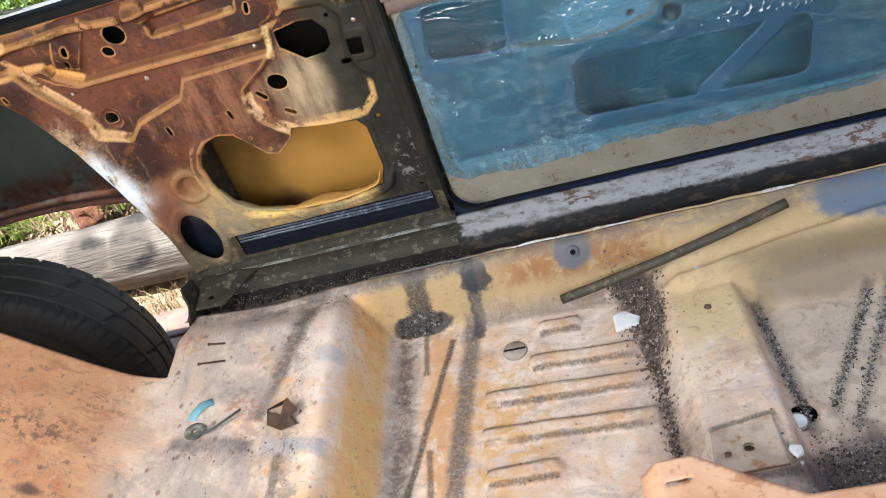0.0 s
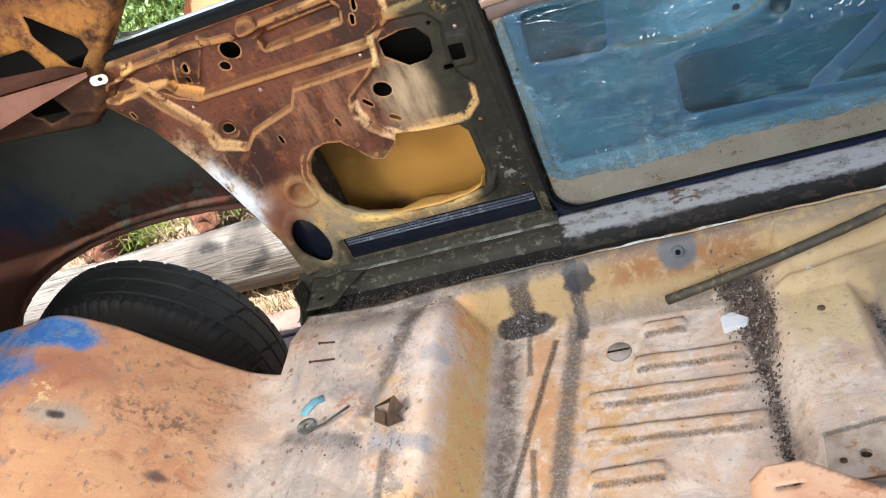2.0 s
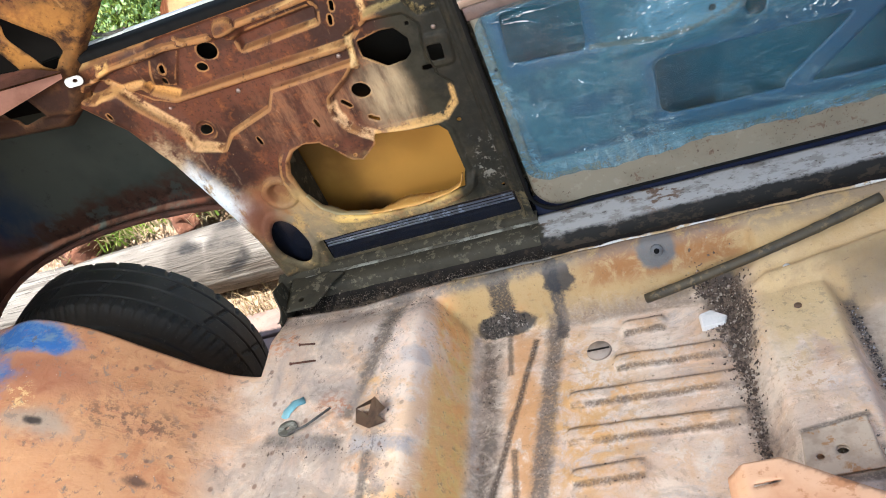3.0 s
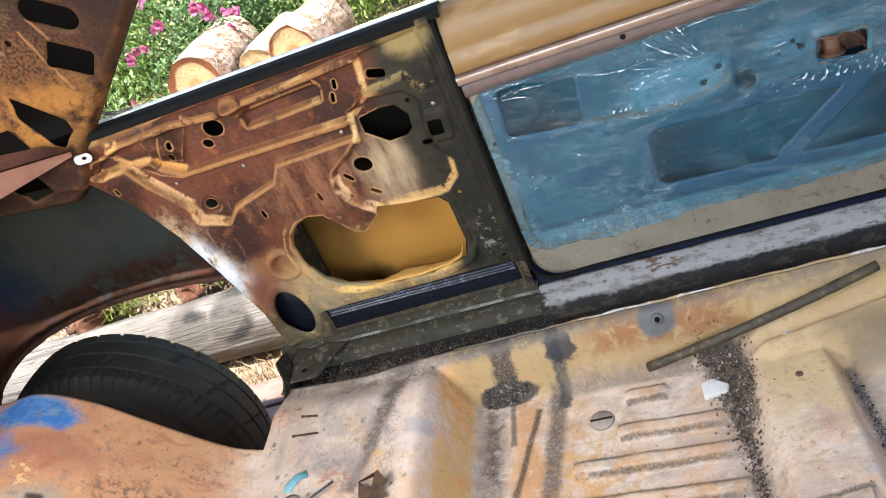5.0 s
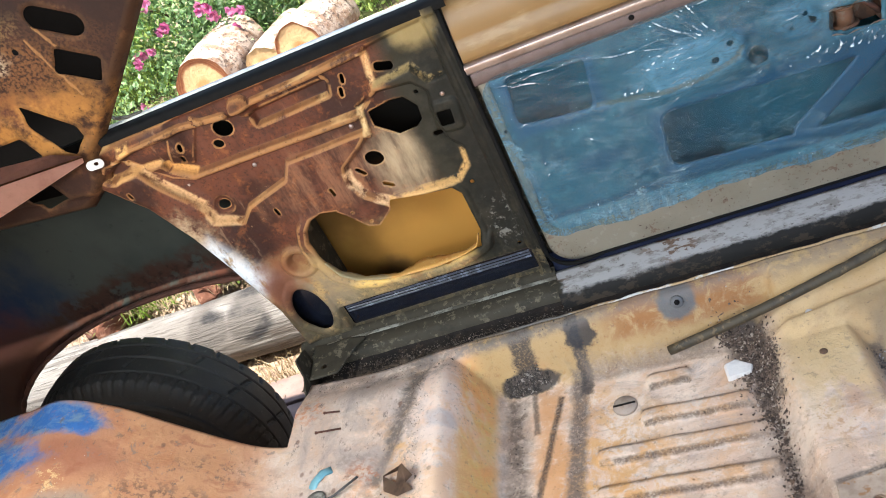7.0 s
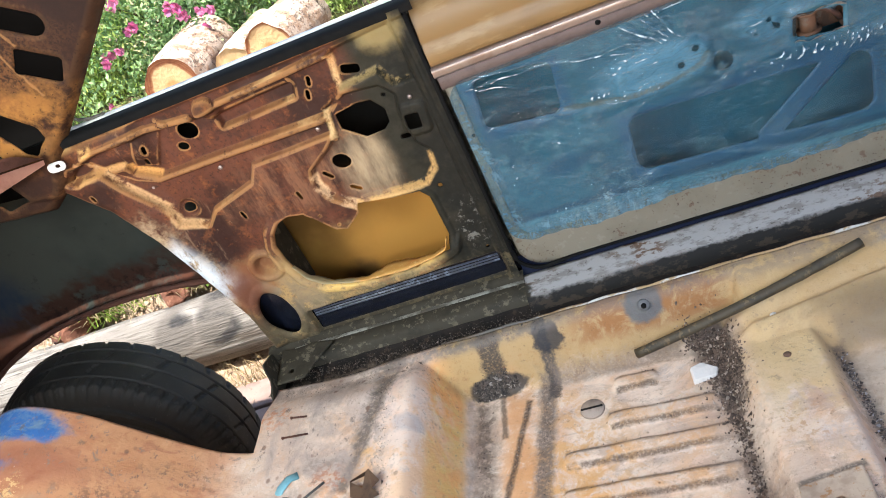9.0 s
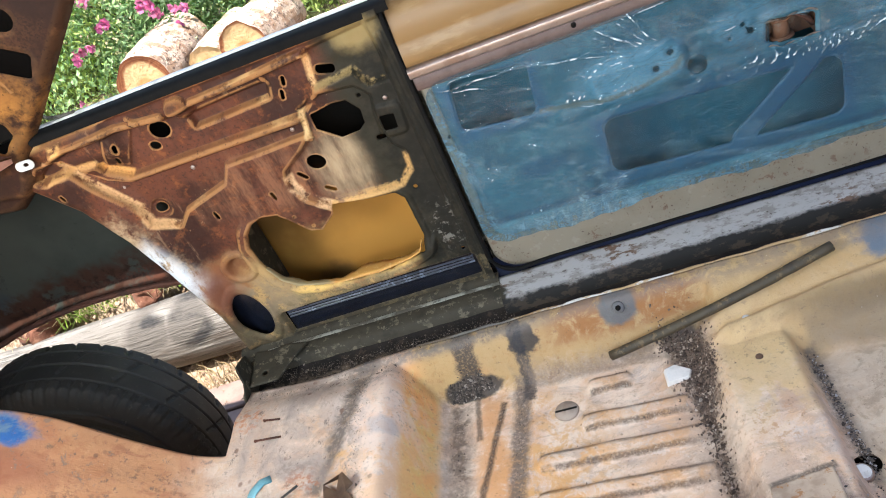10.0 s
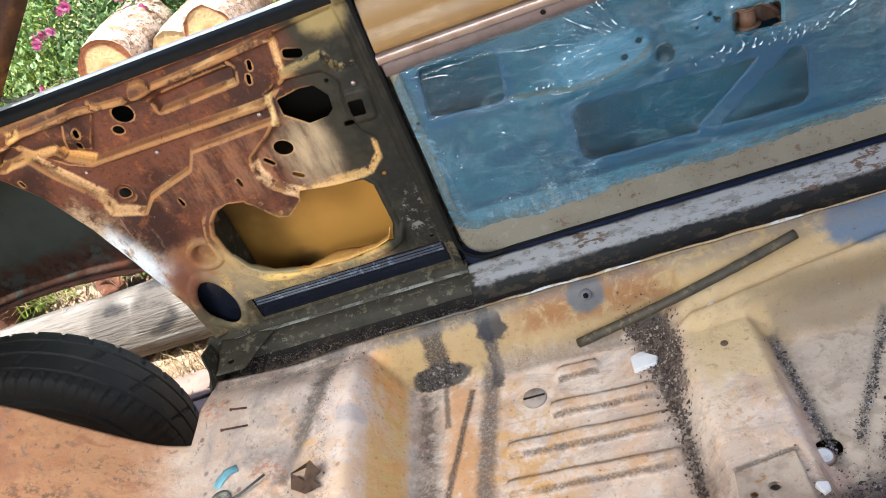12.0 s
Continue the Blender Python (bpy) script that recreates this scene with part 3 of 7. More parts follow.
def film_material():
    """Creased clear sheet: see-through, dusty, glossy, with white glints painted along the sharp creases."""
    k = Mat("clear_plastic_film", 0.35)
    t = k.t
    out = t.nodes["Material Output"]
    n1, n2 = k.noise(10, 3, 0.5, k.scaled((1, 1, 2.4)), 1.5), k.noise(42, 3, 0.5, k.scaled((0.55, 1, 1.7), rot=(0, 0.25, 0)), 1.4)
    n3, n4 = k.noise(20, 2, 0.5, k.scaled((0.4, 1, 1.8), (3, 0, 1), (0, -0.15, 0)), 2.2), k.noise(150, 3, 0.6, k.scaled((0.5, 1, 1.4)), 0.8)

    def creases(n, sharp, power):
        return k.m("POWER", k.m("SUBTRACT", 1.0, k.m("ABSOLUTE", k.m("MULTIPLY", k.m("SUBTRACT", n, 0.5), sharp)), True), power)

    fold, crease = creases(n3, 4.0, 8.0), creases(n2, 4.0, 6.0)
    k.bump((n1, 0.003), (fold, 0.0003), (crease, 0.00007), (n4, 0.0001), strength=1.0)
    normal = k.b.inputs["Normal"].links[0].from_socket
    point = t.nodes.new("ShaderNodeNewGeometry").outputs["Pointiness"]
    # diffuse white on sharp folds, painted in place of glints
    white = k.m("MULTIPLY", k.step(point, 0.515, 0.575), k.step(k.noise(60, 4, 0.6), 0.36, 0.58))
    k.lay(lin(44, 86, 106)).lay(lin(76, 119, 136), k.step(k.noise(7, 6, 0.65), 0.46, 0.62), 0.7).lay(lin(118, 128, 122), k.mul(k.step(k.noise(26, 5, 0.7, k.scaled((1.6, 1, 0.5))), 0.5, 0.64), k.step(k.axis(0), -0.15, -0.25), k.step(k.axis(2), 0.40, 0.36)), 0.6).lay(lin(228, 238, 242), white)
    t.links.new(k.colour, k.b.inputs["Base Color"])
    # faint upright ripples where the sheet hangs slack, their highlights drawn as pale lines
    slack = k.mul(k.step(k.axis(0), -0.14, -0.22), k.step(k.axis(2), 0.43, 0.39))
    hair = creases(k.noise(38, 4, 0.6, k.scaled((1.6, 1, 0.55), (7, 0, 2), (0, 0.18, 0)), 1.0), 7.0, 3.0)
    ripple = k.mul(hair, slack, k.step(k.noise(11, 4, 0.6), 0.40, 0.58))
    k.lay(lin(124, 160, 174), ripple, 0.55)
    t.links.new(k.colour, k.b.inputs["Base Color"])
    clear = t.nodes.new("ShaderNodeBsdfTransparent")
    clear.inputs[0].default_value = (0.62, 0.80, 0.87, 1)
    mix = t.nodes.new("ShaderNodeMixShader")
    foot = k.m("ADD", k.m("ADD", k.axis(2), k.m("MULTIPLY", k.axis(0), 0.03)), k.m("MULTIPLY", k.m("SUBTRACT", k.noise(24, 4, 0.6, k.scaled((1.0, 1, 0.5))), 0.5), 0.03))
    lap = k.m("MAXIMUM", k.step(k.m("ADD", k.axis(0), k.m("MULTIPLY", k.axis(2), 0.06)), -0.385, -0.402), k.step(foot, 0.226, 0.210))
    # film made denser along creases too, so that they show without reflections
    dust_and_glint = k.m("ADD", k.m("ADD", k.m("MULTIPLY", k.noise(5, 4), 0.6), k.m("MULTIPLY", k.m("MULTIPLY", lap, k.step(k.noise(55, 4, 0.65, k.scaled((1.5, 1, 0.6))), 0.36, 0.6, 0.55, 1.3)), 0.36)), k.m("ADD", k.m("MULTIPLY", n4, 0.25), k.m("ADD", k.m("MULTIPLY", k.m("MULTIPLY", crease, k.step(k.noise(6, 4), 0.40, 0.62, 0.35, 1.0)), 0.46), k.m("MULTIPLY", white, 0.9))))
    haze = k.mul(k.step(k.noise(9, 6, 0.7, k.scaled((0.6, 1, 1.5), (5, 0, 9), (0, 0.3, 0)), 1.6), 0.47, 0.64), k.step(n4, 0.34, 0.6, 0.5, 1.0))
    thread = k.m("MULTIPLY", creases(k.noise(13, 5, 0.62, k.scaled((0.45, 1, 1.6), (1, 0, 5), (0, -0.3, 0)), 2.0), 14.0, 2.0), k.step(k.noise(8, 4, 0.6), 0.42, 0.58))
    k.lay(lin(122, 152, 162), k.m("MAXIMUM", haze, thread), 0.5)
    t.links.new(k.colour, k.b.inputs["Base Color"])
    dust_and_glint = k.m("ADD", dust_and_glint, k.m("ADD", k.m("MULTIPLY", haze, 0.12), k.m("MULTIPLY", thread, 0.22)))
    dust_and_glint = k.m("ADD", dust_and_glint, k.m("MULTIPLY", ripple, 0.14))
    t.links.new(k.step(dust_and_glint, 0.32, 1.42, 0.11, 0.92), mix.inputs[0])
    t.links.new(clear.outputs[0], mix.inputs[1])
    t.links.new(k.b.outputs[0], mix.inputs[2])
    gloss = t.nodes.new("ShaderNodeBsdfGlossy")
    gloss.inputs["Roughness"].default_value = 0.07
    t.links.new(normal, gloss.inputs["Normal"])
    fres = t.nodes.new("ShaderNodeFresnel")
    fres.inputs[0].default_value = 1.45
    t.links.new(normal, fres.inputs["Normal"])
    mix2 = t.nodes.new("ShaderNodeMixShader")
    t.links.new(fres.outputs[0], mix2.inputs[0])
    t.links.new(mix.outputs[0], mix2.inputs[1])
    t.links.new(gloss.outputs[0], mix2.inputs[2])
    t.links.new(mix2.outputs[0], out.inputs["Surface"])
    return k.mat


M_QUARTER, M_PILLAR, M_FLOOR, M_SKIN, M_FILM = quarter_metal(), pillar_metal(), floor_metal(), skin_metal(), film_material()
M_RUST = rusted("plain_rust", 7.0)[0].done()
def door_blue():
    k = Mat("door_blue_paint", 0.5)
    n1, n2 = k.noise(8, 5, 0.6), k.noise(45, 4, 0.6)
    k.lay(lin(62, 104, 118)).lay(lin(36, 72, 90), k.step(n1, 0.46, 0.62), 0.75).lay(lin(98, 134, 142), k.step(n2, 0.52, 0.66), 0.5)
    k.lay(lin(112, 150, 168), k.blob((-0.13, 1.3, 0.425), (0.085, 0.3, 0.042), 0.3, 0.4), 0.8)
    k.lay(lin(106, 142, 160), k.blob((0.05, 1.3, 0.445), (0.05, 0.3, 0.035), 0.3, 0.4), 0.7)
    # wide dark tint over two openings, shade put into the paint
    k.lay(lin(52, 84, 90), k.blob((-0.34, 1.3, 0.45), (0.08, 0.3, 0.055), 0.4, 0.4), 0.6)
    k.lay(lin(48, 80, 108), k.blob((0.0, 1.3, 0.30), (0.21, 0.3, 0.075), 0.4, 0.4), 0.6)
    # darker blue painted round the openings to imitate their soft shaded edges
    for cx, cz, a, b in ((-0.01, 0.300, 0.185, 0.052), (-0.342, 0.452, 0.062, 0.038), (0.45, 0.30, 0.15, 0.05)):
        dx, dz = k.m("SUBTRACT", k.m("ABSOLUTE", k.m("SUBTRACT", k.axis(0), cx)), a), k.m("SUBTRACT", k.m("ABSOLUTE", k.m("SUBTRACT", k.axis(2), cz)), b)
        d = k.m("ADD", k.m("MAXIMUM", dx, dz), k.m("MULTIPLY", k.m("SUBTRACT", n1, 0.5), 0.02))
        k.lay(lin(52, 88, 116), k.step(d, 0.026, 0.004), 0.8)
    # a third opening, only painted as a dark patch
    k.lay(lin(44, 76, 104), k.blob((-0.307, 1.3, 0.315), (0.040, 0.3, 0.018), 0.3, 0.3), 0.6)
    # pressed step above foot with painted shade line, rust along the armrest swelling's edge
    k.lay(lin(118, 152, 160), k.step(k.m("ADD", k.axis(2), k.m("MULTIPLY", k.axis(0), 0.03)), 0.222, 0.214), 0.6)
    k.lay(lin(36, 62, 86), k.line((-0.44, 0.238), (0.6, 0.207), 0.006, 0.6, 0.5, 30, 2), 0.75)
    for pa, pb in (((-0.28, 0.414), (-0.192, 0.399)), ((-0.192, 0.399), (-0.12, 0.400)), ((-0.12, 0.400), (-0.065, 0.413)), ((-0.065, 0.413), (-0.049, 0.43))):
        k.lay(lin(112, 96, 70), k.line(pa, pb, 0.004, 0.6, 0.8, 40, 2), 0.75)
    k.bump((n1, 0.0006), strength=0.5)
    return k.done()


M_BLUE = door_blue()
M_BLUE_DEEP = plain_paint("door_skin_blue", lin(24, 92, 106), lin(14, 66, 80), 0.7, 6)
def gold_paint():
    k = Mat("faded_gold_paint", 0.42)
    n1, n2, n3 = k.noise(6, 5, 0.6, k.scaled((0.4, 1, 1))), k.noise(40, 5, 0.65, k.scaled((0.25, 1, 1))), k.noise(170, 3, 0.6)
    k.lay(lin(130, 100, 60)).lay(lin(106, 78, 46), k.step(n1, 0.42, 0.62), 0.8).lay(lin(150, 124, 86), k.step(n2, 0.54, 0.68), 0.6)
    k.lay(lin(78, 56, 36), k.mul(k.step(n3, 0.6, 0.7), k.step(n1, 0.45, 0.6)), 0.6)
    k.bump((n2, 0.0004), strength=0.5)
    return k.done()


M_GOLD = gold_paint()
def tan_primer():
    """Tan primer with small rust chips in loose clusters and a pale worn upper edge."""
    k = Mat("tan_primer", 0.6)
    n1, n2, n3 = k.noise(7, 5, 0.6), k.noise(75, 5, 0.65), k.noise(190, 4, 0.6)
    k.lay(lin(126, 117, 100)).lay(lin(108, 98, 82), k.step(n1, 0.45, 0.65), 0.7).lay(lin(140, 134, 120), k.step(n2, 0.56, 0.66), 0.5)
    k.lay(lin(96, 72, 52), k.mul(k.step(n2, 0.585, 0.615), k.step(n1, 0.47, 0.55)), 0.85)
    k.lay(lin(70, 48, 36), k.mul(k.step(n3, 0.63, 0.66), k.step(n1, 0.43, 0.52)), 0.85)
    k.bump((n2, 0.0006), strength=0.5)
    return k.done()


M_TAN = tan_primer()
M_NAVY = plain_paint("navy_paint", lin(9, 18, 44), lin(6, 11, 28), 0.6, 20)
M_NAVY.node_tree.nodes["Principled BSDF"].inputs["Specular IOR Level"].default_value = 0.15
M_BLACK = plain_paint("black_gloss_paint", lin(20, 23, 32), lin(13, 14, 20), 0.22, 24, 0, 0.0008)
# lighter bead colour imitates bluish reflections, with real scratches in it
M_SCRATCH_SHEEN = plain_paint("scratched_sheen_black", lin(32, 38, 52), lin(16, 20, 29), 0.3, 40, 0, 0.0006, lin(84, 92, 106))
M_RUBBER = plain_paint("weatherstrip_rubber", lin(20, 19, 18), lin(12, 12, 11), 0.8, 60)
M_RUBBER.node_tree.nodes["Principled BSDF"].inputs["Specular IOR Level"].default_value = 0.12
def scuff_paint():
    k = Mat("flaking_white_paint", 0.6)
    n1, n2, n3 = k.noise(14, 6, 0.65, k.scaled((0.5, 1, 1))), k.noise(50, 6, 0.7, k.scaled((0.6, 1, 1))), k.noise(160, 4, 0.7)
    bare = k.m("ADD", n1, k.step(k.axis(0), -0.425, -0.465, 0.0, 0.30))
    k.lay(lin(150, 147, 143)).lay(lin(112, 106, 100), k.step(n2, 0.48, 0.60), 0.7)
    k.lay(lin(96, 72, 54), k.mul(k.step(n2, 0.49, 0.54), k.step(k.noise(6, 3, 0.5), 0.47, 0.55)), 0.9).lay(lin(52, 48, 39), k.step(bare, 0.62, 0.74))
    k.lay(lin(60, 52, 44), k.mul(k.step(n3, 0.56, 0.64), k.step(n2, 0.45, 0.55)), 0.7)
    low = k.m("ADD", k.axis(1), k.m("MULTIPLY", k.m("SUBTRACT", n2, 0.5), 0.02))
    k.lay(lin(28, 25, 21), k.step(low, 1.244, 1.238)).lay(lin(84, 70, 54), k.mul(k.step(low, 1.242, 1.236), k.step(n2, 0.52, 0.6)), 0.35)
    k.bump((n2, 0.0016), (n3, 0.0005), strength=0.5)
    return k.done()


def worn_edge():
    k = Mat("worn_pale_edge", 0.6)
    n1, n2 = k.noise(22, 6, 0.7, k.scaled((0.5, 1, 1))), k.noise(90, 5, 0.7)
    k.lay(lin(148, 146, 134)).lay(lin(74, 68, 56), k.step(n1, 0.46, 0.56), 0.9).lay(lin(60, 54, 44), k.step(n2, 0.54, 0.62), 0.7)
    return k.done()


def lip_paint():
    k = Mat("bright_ochre_lip", 0.55)
    n1, n2 = k.noise(24, 6, 0.65), k.noise(110, 5, 0.7)
    k.lay(lin(206, 152, 78)).lay(lin(184, 118, 52), k.step(n1, 0.46, 0.62), 0.7).lay(lin(232, 206, 152), k.step(n2, 0.54, 0.66), 0.5)
    k.lay(lin(150, 140, 106), k.step(k.m("ADD", k.axis(0), k.m("MULTIPLY", n1, 0.04)), -0.715, -0.735), 0.85)
    k.bump((n2, 0.0006), strength=0.5)
    return k.done()


M_SCUFF, M_WORN, M_LIP = scuff_paint(), worn_edge(), lip_paint()
def flange_paint():
    k = Mat("ochre_flange_flaking", 0.6)
    n1, n2 = k.noise(16, 7, 0.7, k.scaled((0.6, 1, 1))), k.noise(90, 5, 0.7)
    k.lay(lin(196, 192, 184)).lay(lin(168, 136, 92), k.step(n1, 0.43, 0.48), 0.95).lay(lin(96, 84, 70), k.step(n2, 0.56, 0.62), 0.7)
    k.lay(lin(66, 58, 48), k.step(k.m("ADD", k.axis(0), k.m("MULTIPLY", n1, 0.12)), -0.33, -0.41), 0.9)
    k.bump((n2, 0.001), strength=0.6)
    return k.done()


M_FLANGE = flange_paint()
M_CHANNEL = plain_paint("dirty_olive_channel", lin(60, 55, 44), lin(40, 37, 30), 0.7, 30, 0, 0.0012, lin(100, 92, 76))
def gutter_dirt():
    k = Mat("black_brown_gutter_dirt", 0.8)
    n1, n2, n3 = k.noise(20, 7, 0.7), k.noise(70, 6, 0.7), k.noise(220, 4, 0.7)
    k.lay(lin(36, 30, 25)).lay(lin(20, 17, 15), k.step(n1, 0.44, 0.6), 0.8).lay(lin(70, 56, 44), k.step(n2, 0.56, 0.64), 0.5)
    edge = k.m("ADD", k.axis(1), k.m("MULTIPLY", k.m("SUBTRACT", n1, 0.5), 0.06))
    k.lay(lin(128, 112, 96), k.mul(k.step(edge, 1.222, 1.200), k.step(k.axis(0), -0.42, -0.50), k.step(n2, 0.36, 0.52)), 0.85)
    k.lay(lin(60, 50, 42), k.step(n3, 0.58, 0.66), 0.4)
    k.bump((n1, 0.002), (n2, 0.0015), strength=0.7)
    return k.done()


M_GUTTER = gutter_dirt()
for m in (M_GUTTER, M_CHANNEL, M_SCUFF):
    m.node_tree.nodes["Principled BSDF"].inputs["Specular IOR Level"].default_value = 0.2
M_CHROME = plain_paint("dull_chrome", lin(170, 156, 148), lin(136, 116, 106), 0.32, 30, 0.8)
M_PINKRUST = plain_paint("pinkish_rust", lin(196, 140, 118), lin(160, 104, 82), 0.65, 14)
M_WHITE = plain_paint("white_paint_edge", lin(222, 220, 214), lin(180, 176, 168), 0.5, 40)
M_DARKRUST = plain_paint("dark_flaking_rust", lin(84, 50, 36), lin(52, 32, 24), 0.85, 30, 0, 0.002)
M_THINRUST = plain_paint("thin_rusty_tin", lin(112, 84, 62), lin(70, 50, 38), 0.7, 40)
M_ROOF = plain_paint("bare_roof_steel", lin(98, 86, 76), lin(78, 66, 56), 0.7, 5)


# ---- mesh helpers ----
def add_mesh(name, verts, faces, material, parent=None, label="", smooth=True):
    me = bpy.data.meshes.new(name)
    me.from_pydata([tuple(map(float, v)) for v in verts], [], [tuple(map(int, f)) for f in faces])
    me.materials.append(material)
    if smooth:
        me.polygons.foreach_set("use_smooth", [True] * len(me.polygons))
    me.update()
    ob = new(name, me)
    if parent:
        ob.parent = parent
    return tagged(ob, label)


def part(name, bm, material, parent=None, label="", smooth=True):
    """Links a bmesh as one mesh object under a thing or a part."""
    bmesh.ops.recalc_face_normals(bm, faces=bm.faces)
    me = bpy.data.meshes.new(name)
    bm.to_mesh(me)
    bm.free()
    me.materials.append(material)
    if smooth:
        me.polygons.foreach_set("use_smooth", [True] * len(me.polygons))
    ob = new(name, me)
    if parent:
        ob.parent = parent
    return tagged(ob, label)


def thing(name, label, category, group="", kind=""):
    return tagged(new(name), label, category, group, kind)


def box(x0, x1, y0, y1, z0, z1, bevel=0.003, segments=2):
    bm = bmesh.new()
    bmesh.ops.create_cube(bm, size=1.0, matrix=Matrix.Translation(((x0 + x1) / 2, (y0 + y1) / 2, (z0 + z1) / 2)) @ Matrix.Diagonal((x1 - x0, y1 - y0, z1 - z0, 1)))
    if bevel:
        bmesh.ops.bevel(bm, geom=bm.edges[:], offset=bevel, segments=segments, affect="EDGES", profile=0.5)
    return bm


def solid(ob, thick):
    m = ob.modifiers.new("thickness", "SOLIDIFY")
    m.thickness, m.offset = thick, 0.0
    return ob


def extrude_profile(name, profile, x0, x1, material, parent, label="", step=0.02, wobble=0.0, seed=1.0):
    """A strip of section profile (y, z) running along x."""
    n = max(2, int((x1 - x0) / step))
    verts, faces, k = [], [], len(profile)
    for i in range(n + 1):
        x = x0 + (x1 - x0) * i / n
        for j, (y, z) in enumerate(profile):
            w = wobble * noise.noise((x * 30 + seed, j * 0.7, seed)) if wobble else 0
            verts.append((x, y, z + w))
    for i in range(n):
        for j in range(k - 1):
            a = i * k + j
            faces.append((a, a + 1, a + k + 1, a + k))
    return add_mesh(name, verts, faces, material, parent, label)


def smooth01(x):
    x = np.clip(x, 0, 1)
    return x * x * (3 - 2 * x)


def seg_dist(u, v, a, b):
    ax, ay = a
    bx, by = b
    t = np.clip(((u - ax) * (bx - ax) + (v - ay) * (by - ay)) / ((bx - ax) ** 2 + (by - ay) ** 2 + 1e-12), 0, 1)
    return np.hypot(u - ax - t * (bx - ax), v - ay - t * (by - ay))


def poly_line(u, v, pts):
    d = np.full_like(u, 9.0)
    for a, b in zip(pts, pts[1:]):
        d = np.minimum(d, seg_dist(u, v, a, b))
    return d


def ridge(u, v, pts, width, height):
    return height * smooth01(1.5 - poly_line(u, v, pts) / width)


def s_disc(u, v, c, r):
    return np.hypot(u - c[0], v - c[1]) - r


def s_oval(u, v, c, a, b, turn=0.0):
    ct, st = math.cos(radians(turn)), math.sin(radians(turn))
    p, q = (u - c[0]) * ct + (v - c[1]) * st, -(u - c[0]) * st + (v - c[1]) * ct
    k = np.hypot(p / a, q / b)
    return (k - 1) * min(a, b)


def s_slab(u, v, c, a, b, turn=0.0, r=0.004):
    """Signed distance to a rounded rectangle of half sizes a, b."""
    ct, st = math.cos(radians(turn)), math.sin(radians(turn))
    p, q = np.abs((u - c[0]) * ct + (v - c[1]) * st) - a + r, np.abs(-(u - c[0]) * st + (v - c[1]) * ct) - b + r
    return np.hypot(np.maximum(p, 0), np.maximum(q, 0)) + np.minimum(np.maximum(p, q), 0) - r


def s_poly(u, v, pts, r=0.0):
    """Signed distance to a polygon, negative inside, its corners rounded by r."""
    d = poly_line(u, v, list(pts) + [pts[0]])
    inside = np.zeros(u.shape, bool)
    for (ax, ay), (bx, by) in zip(pts, list(pts[1:]) + [pts[0]]):
        cross = (ay > v) != (by > v)
        with np.errstate(divide="ignore", invalid="ignore"):
            inside ^= cross & (u < (bx - ax) * (v - ay) / (by - ay if by != ay else 1e-9) + ax)
    return np.where(inside, -d, d) - r


def sheet(name, u0, u1, v0, v1, step, place, keep, material, parent, label="", thick=0.0016):
    """Pressed sheet metal: a fine grid over (u, v), cut where keep(u, v) < 0, its rims drawn onto the cut line, put in space by place(u, v)."""
    nu, nv = int(round((u1 - u0) / step)), int(round((v1 - v0) / step))
    u, v = np.meshgrid(np.linspace(u0, u1, nu + 1), np.linspace(v0, v1, nv + 1), indexing="ij")
    cu, cv = (u[:-1, :-1] + u[1:, 1:]) / 2, (v[:-1, :-1] + v[1:, 1:]) / 2
    cell = keep(cu, cv) > 0
    kept, gone = np.zeros(u.shape, bool), np.zeros(u.shape, bool)
    for a in (slice(None, -1), slice(1, None)):
        for b in (slice(None, -1), slice(1, None)):
            kept[a, b] |= cell
            gone[a, b] |= ~cell
    rim = kept & gone
    e = step * 0.2
    for _ in range(3):
        s = keep(u, v)
        gu, gv = (keep(u + e, v) - keep(u - e, v)) / (2 * e), (keep(u, v + e) - keep(u, v - e)) / (2 * e)
        shift = np.clip(-s / np.maximum(gu * gu + gv * gv, 0.2), -0.7 * step, 0.7 * step)
        u, v = np.where(rim, u + shift * gu, u), np.where(rim, v + shift * gv, v)
    pts = np.stack(place(u, v), -1).reshape(-1, 3)
    index = np.arange((nu + 1) * (nv + 1)).reshape(nu + 1, nv + 1)
    quads = np.stack((index[:-1, :-1], index[1:, :-1], index[1:, 1:], index[:-1, 1:]), -1)[cell]
    used = np.unique(quads)
    remap = np.zeros(len(pts), int)
    remap[used] = np.arange(len(used))
    ob = add_mesh(name, pts[used], remap[quads], material, parent, label)
    return solid(ob, thick) if thick else ob


# ---- the car shell ----
shell = thing("car_shell", "rusted stripped two-door car body shell standing outdoors", "car body")

# -- floor pan, a height field over (x, y) --


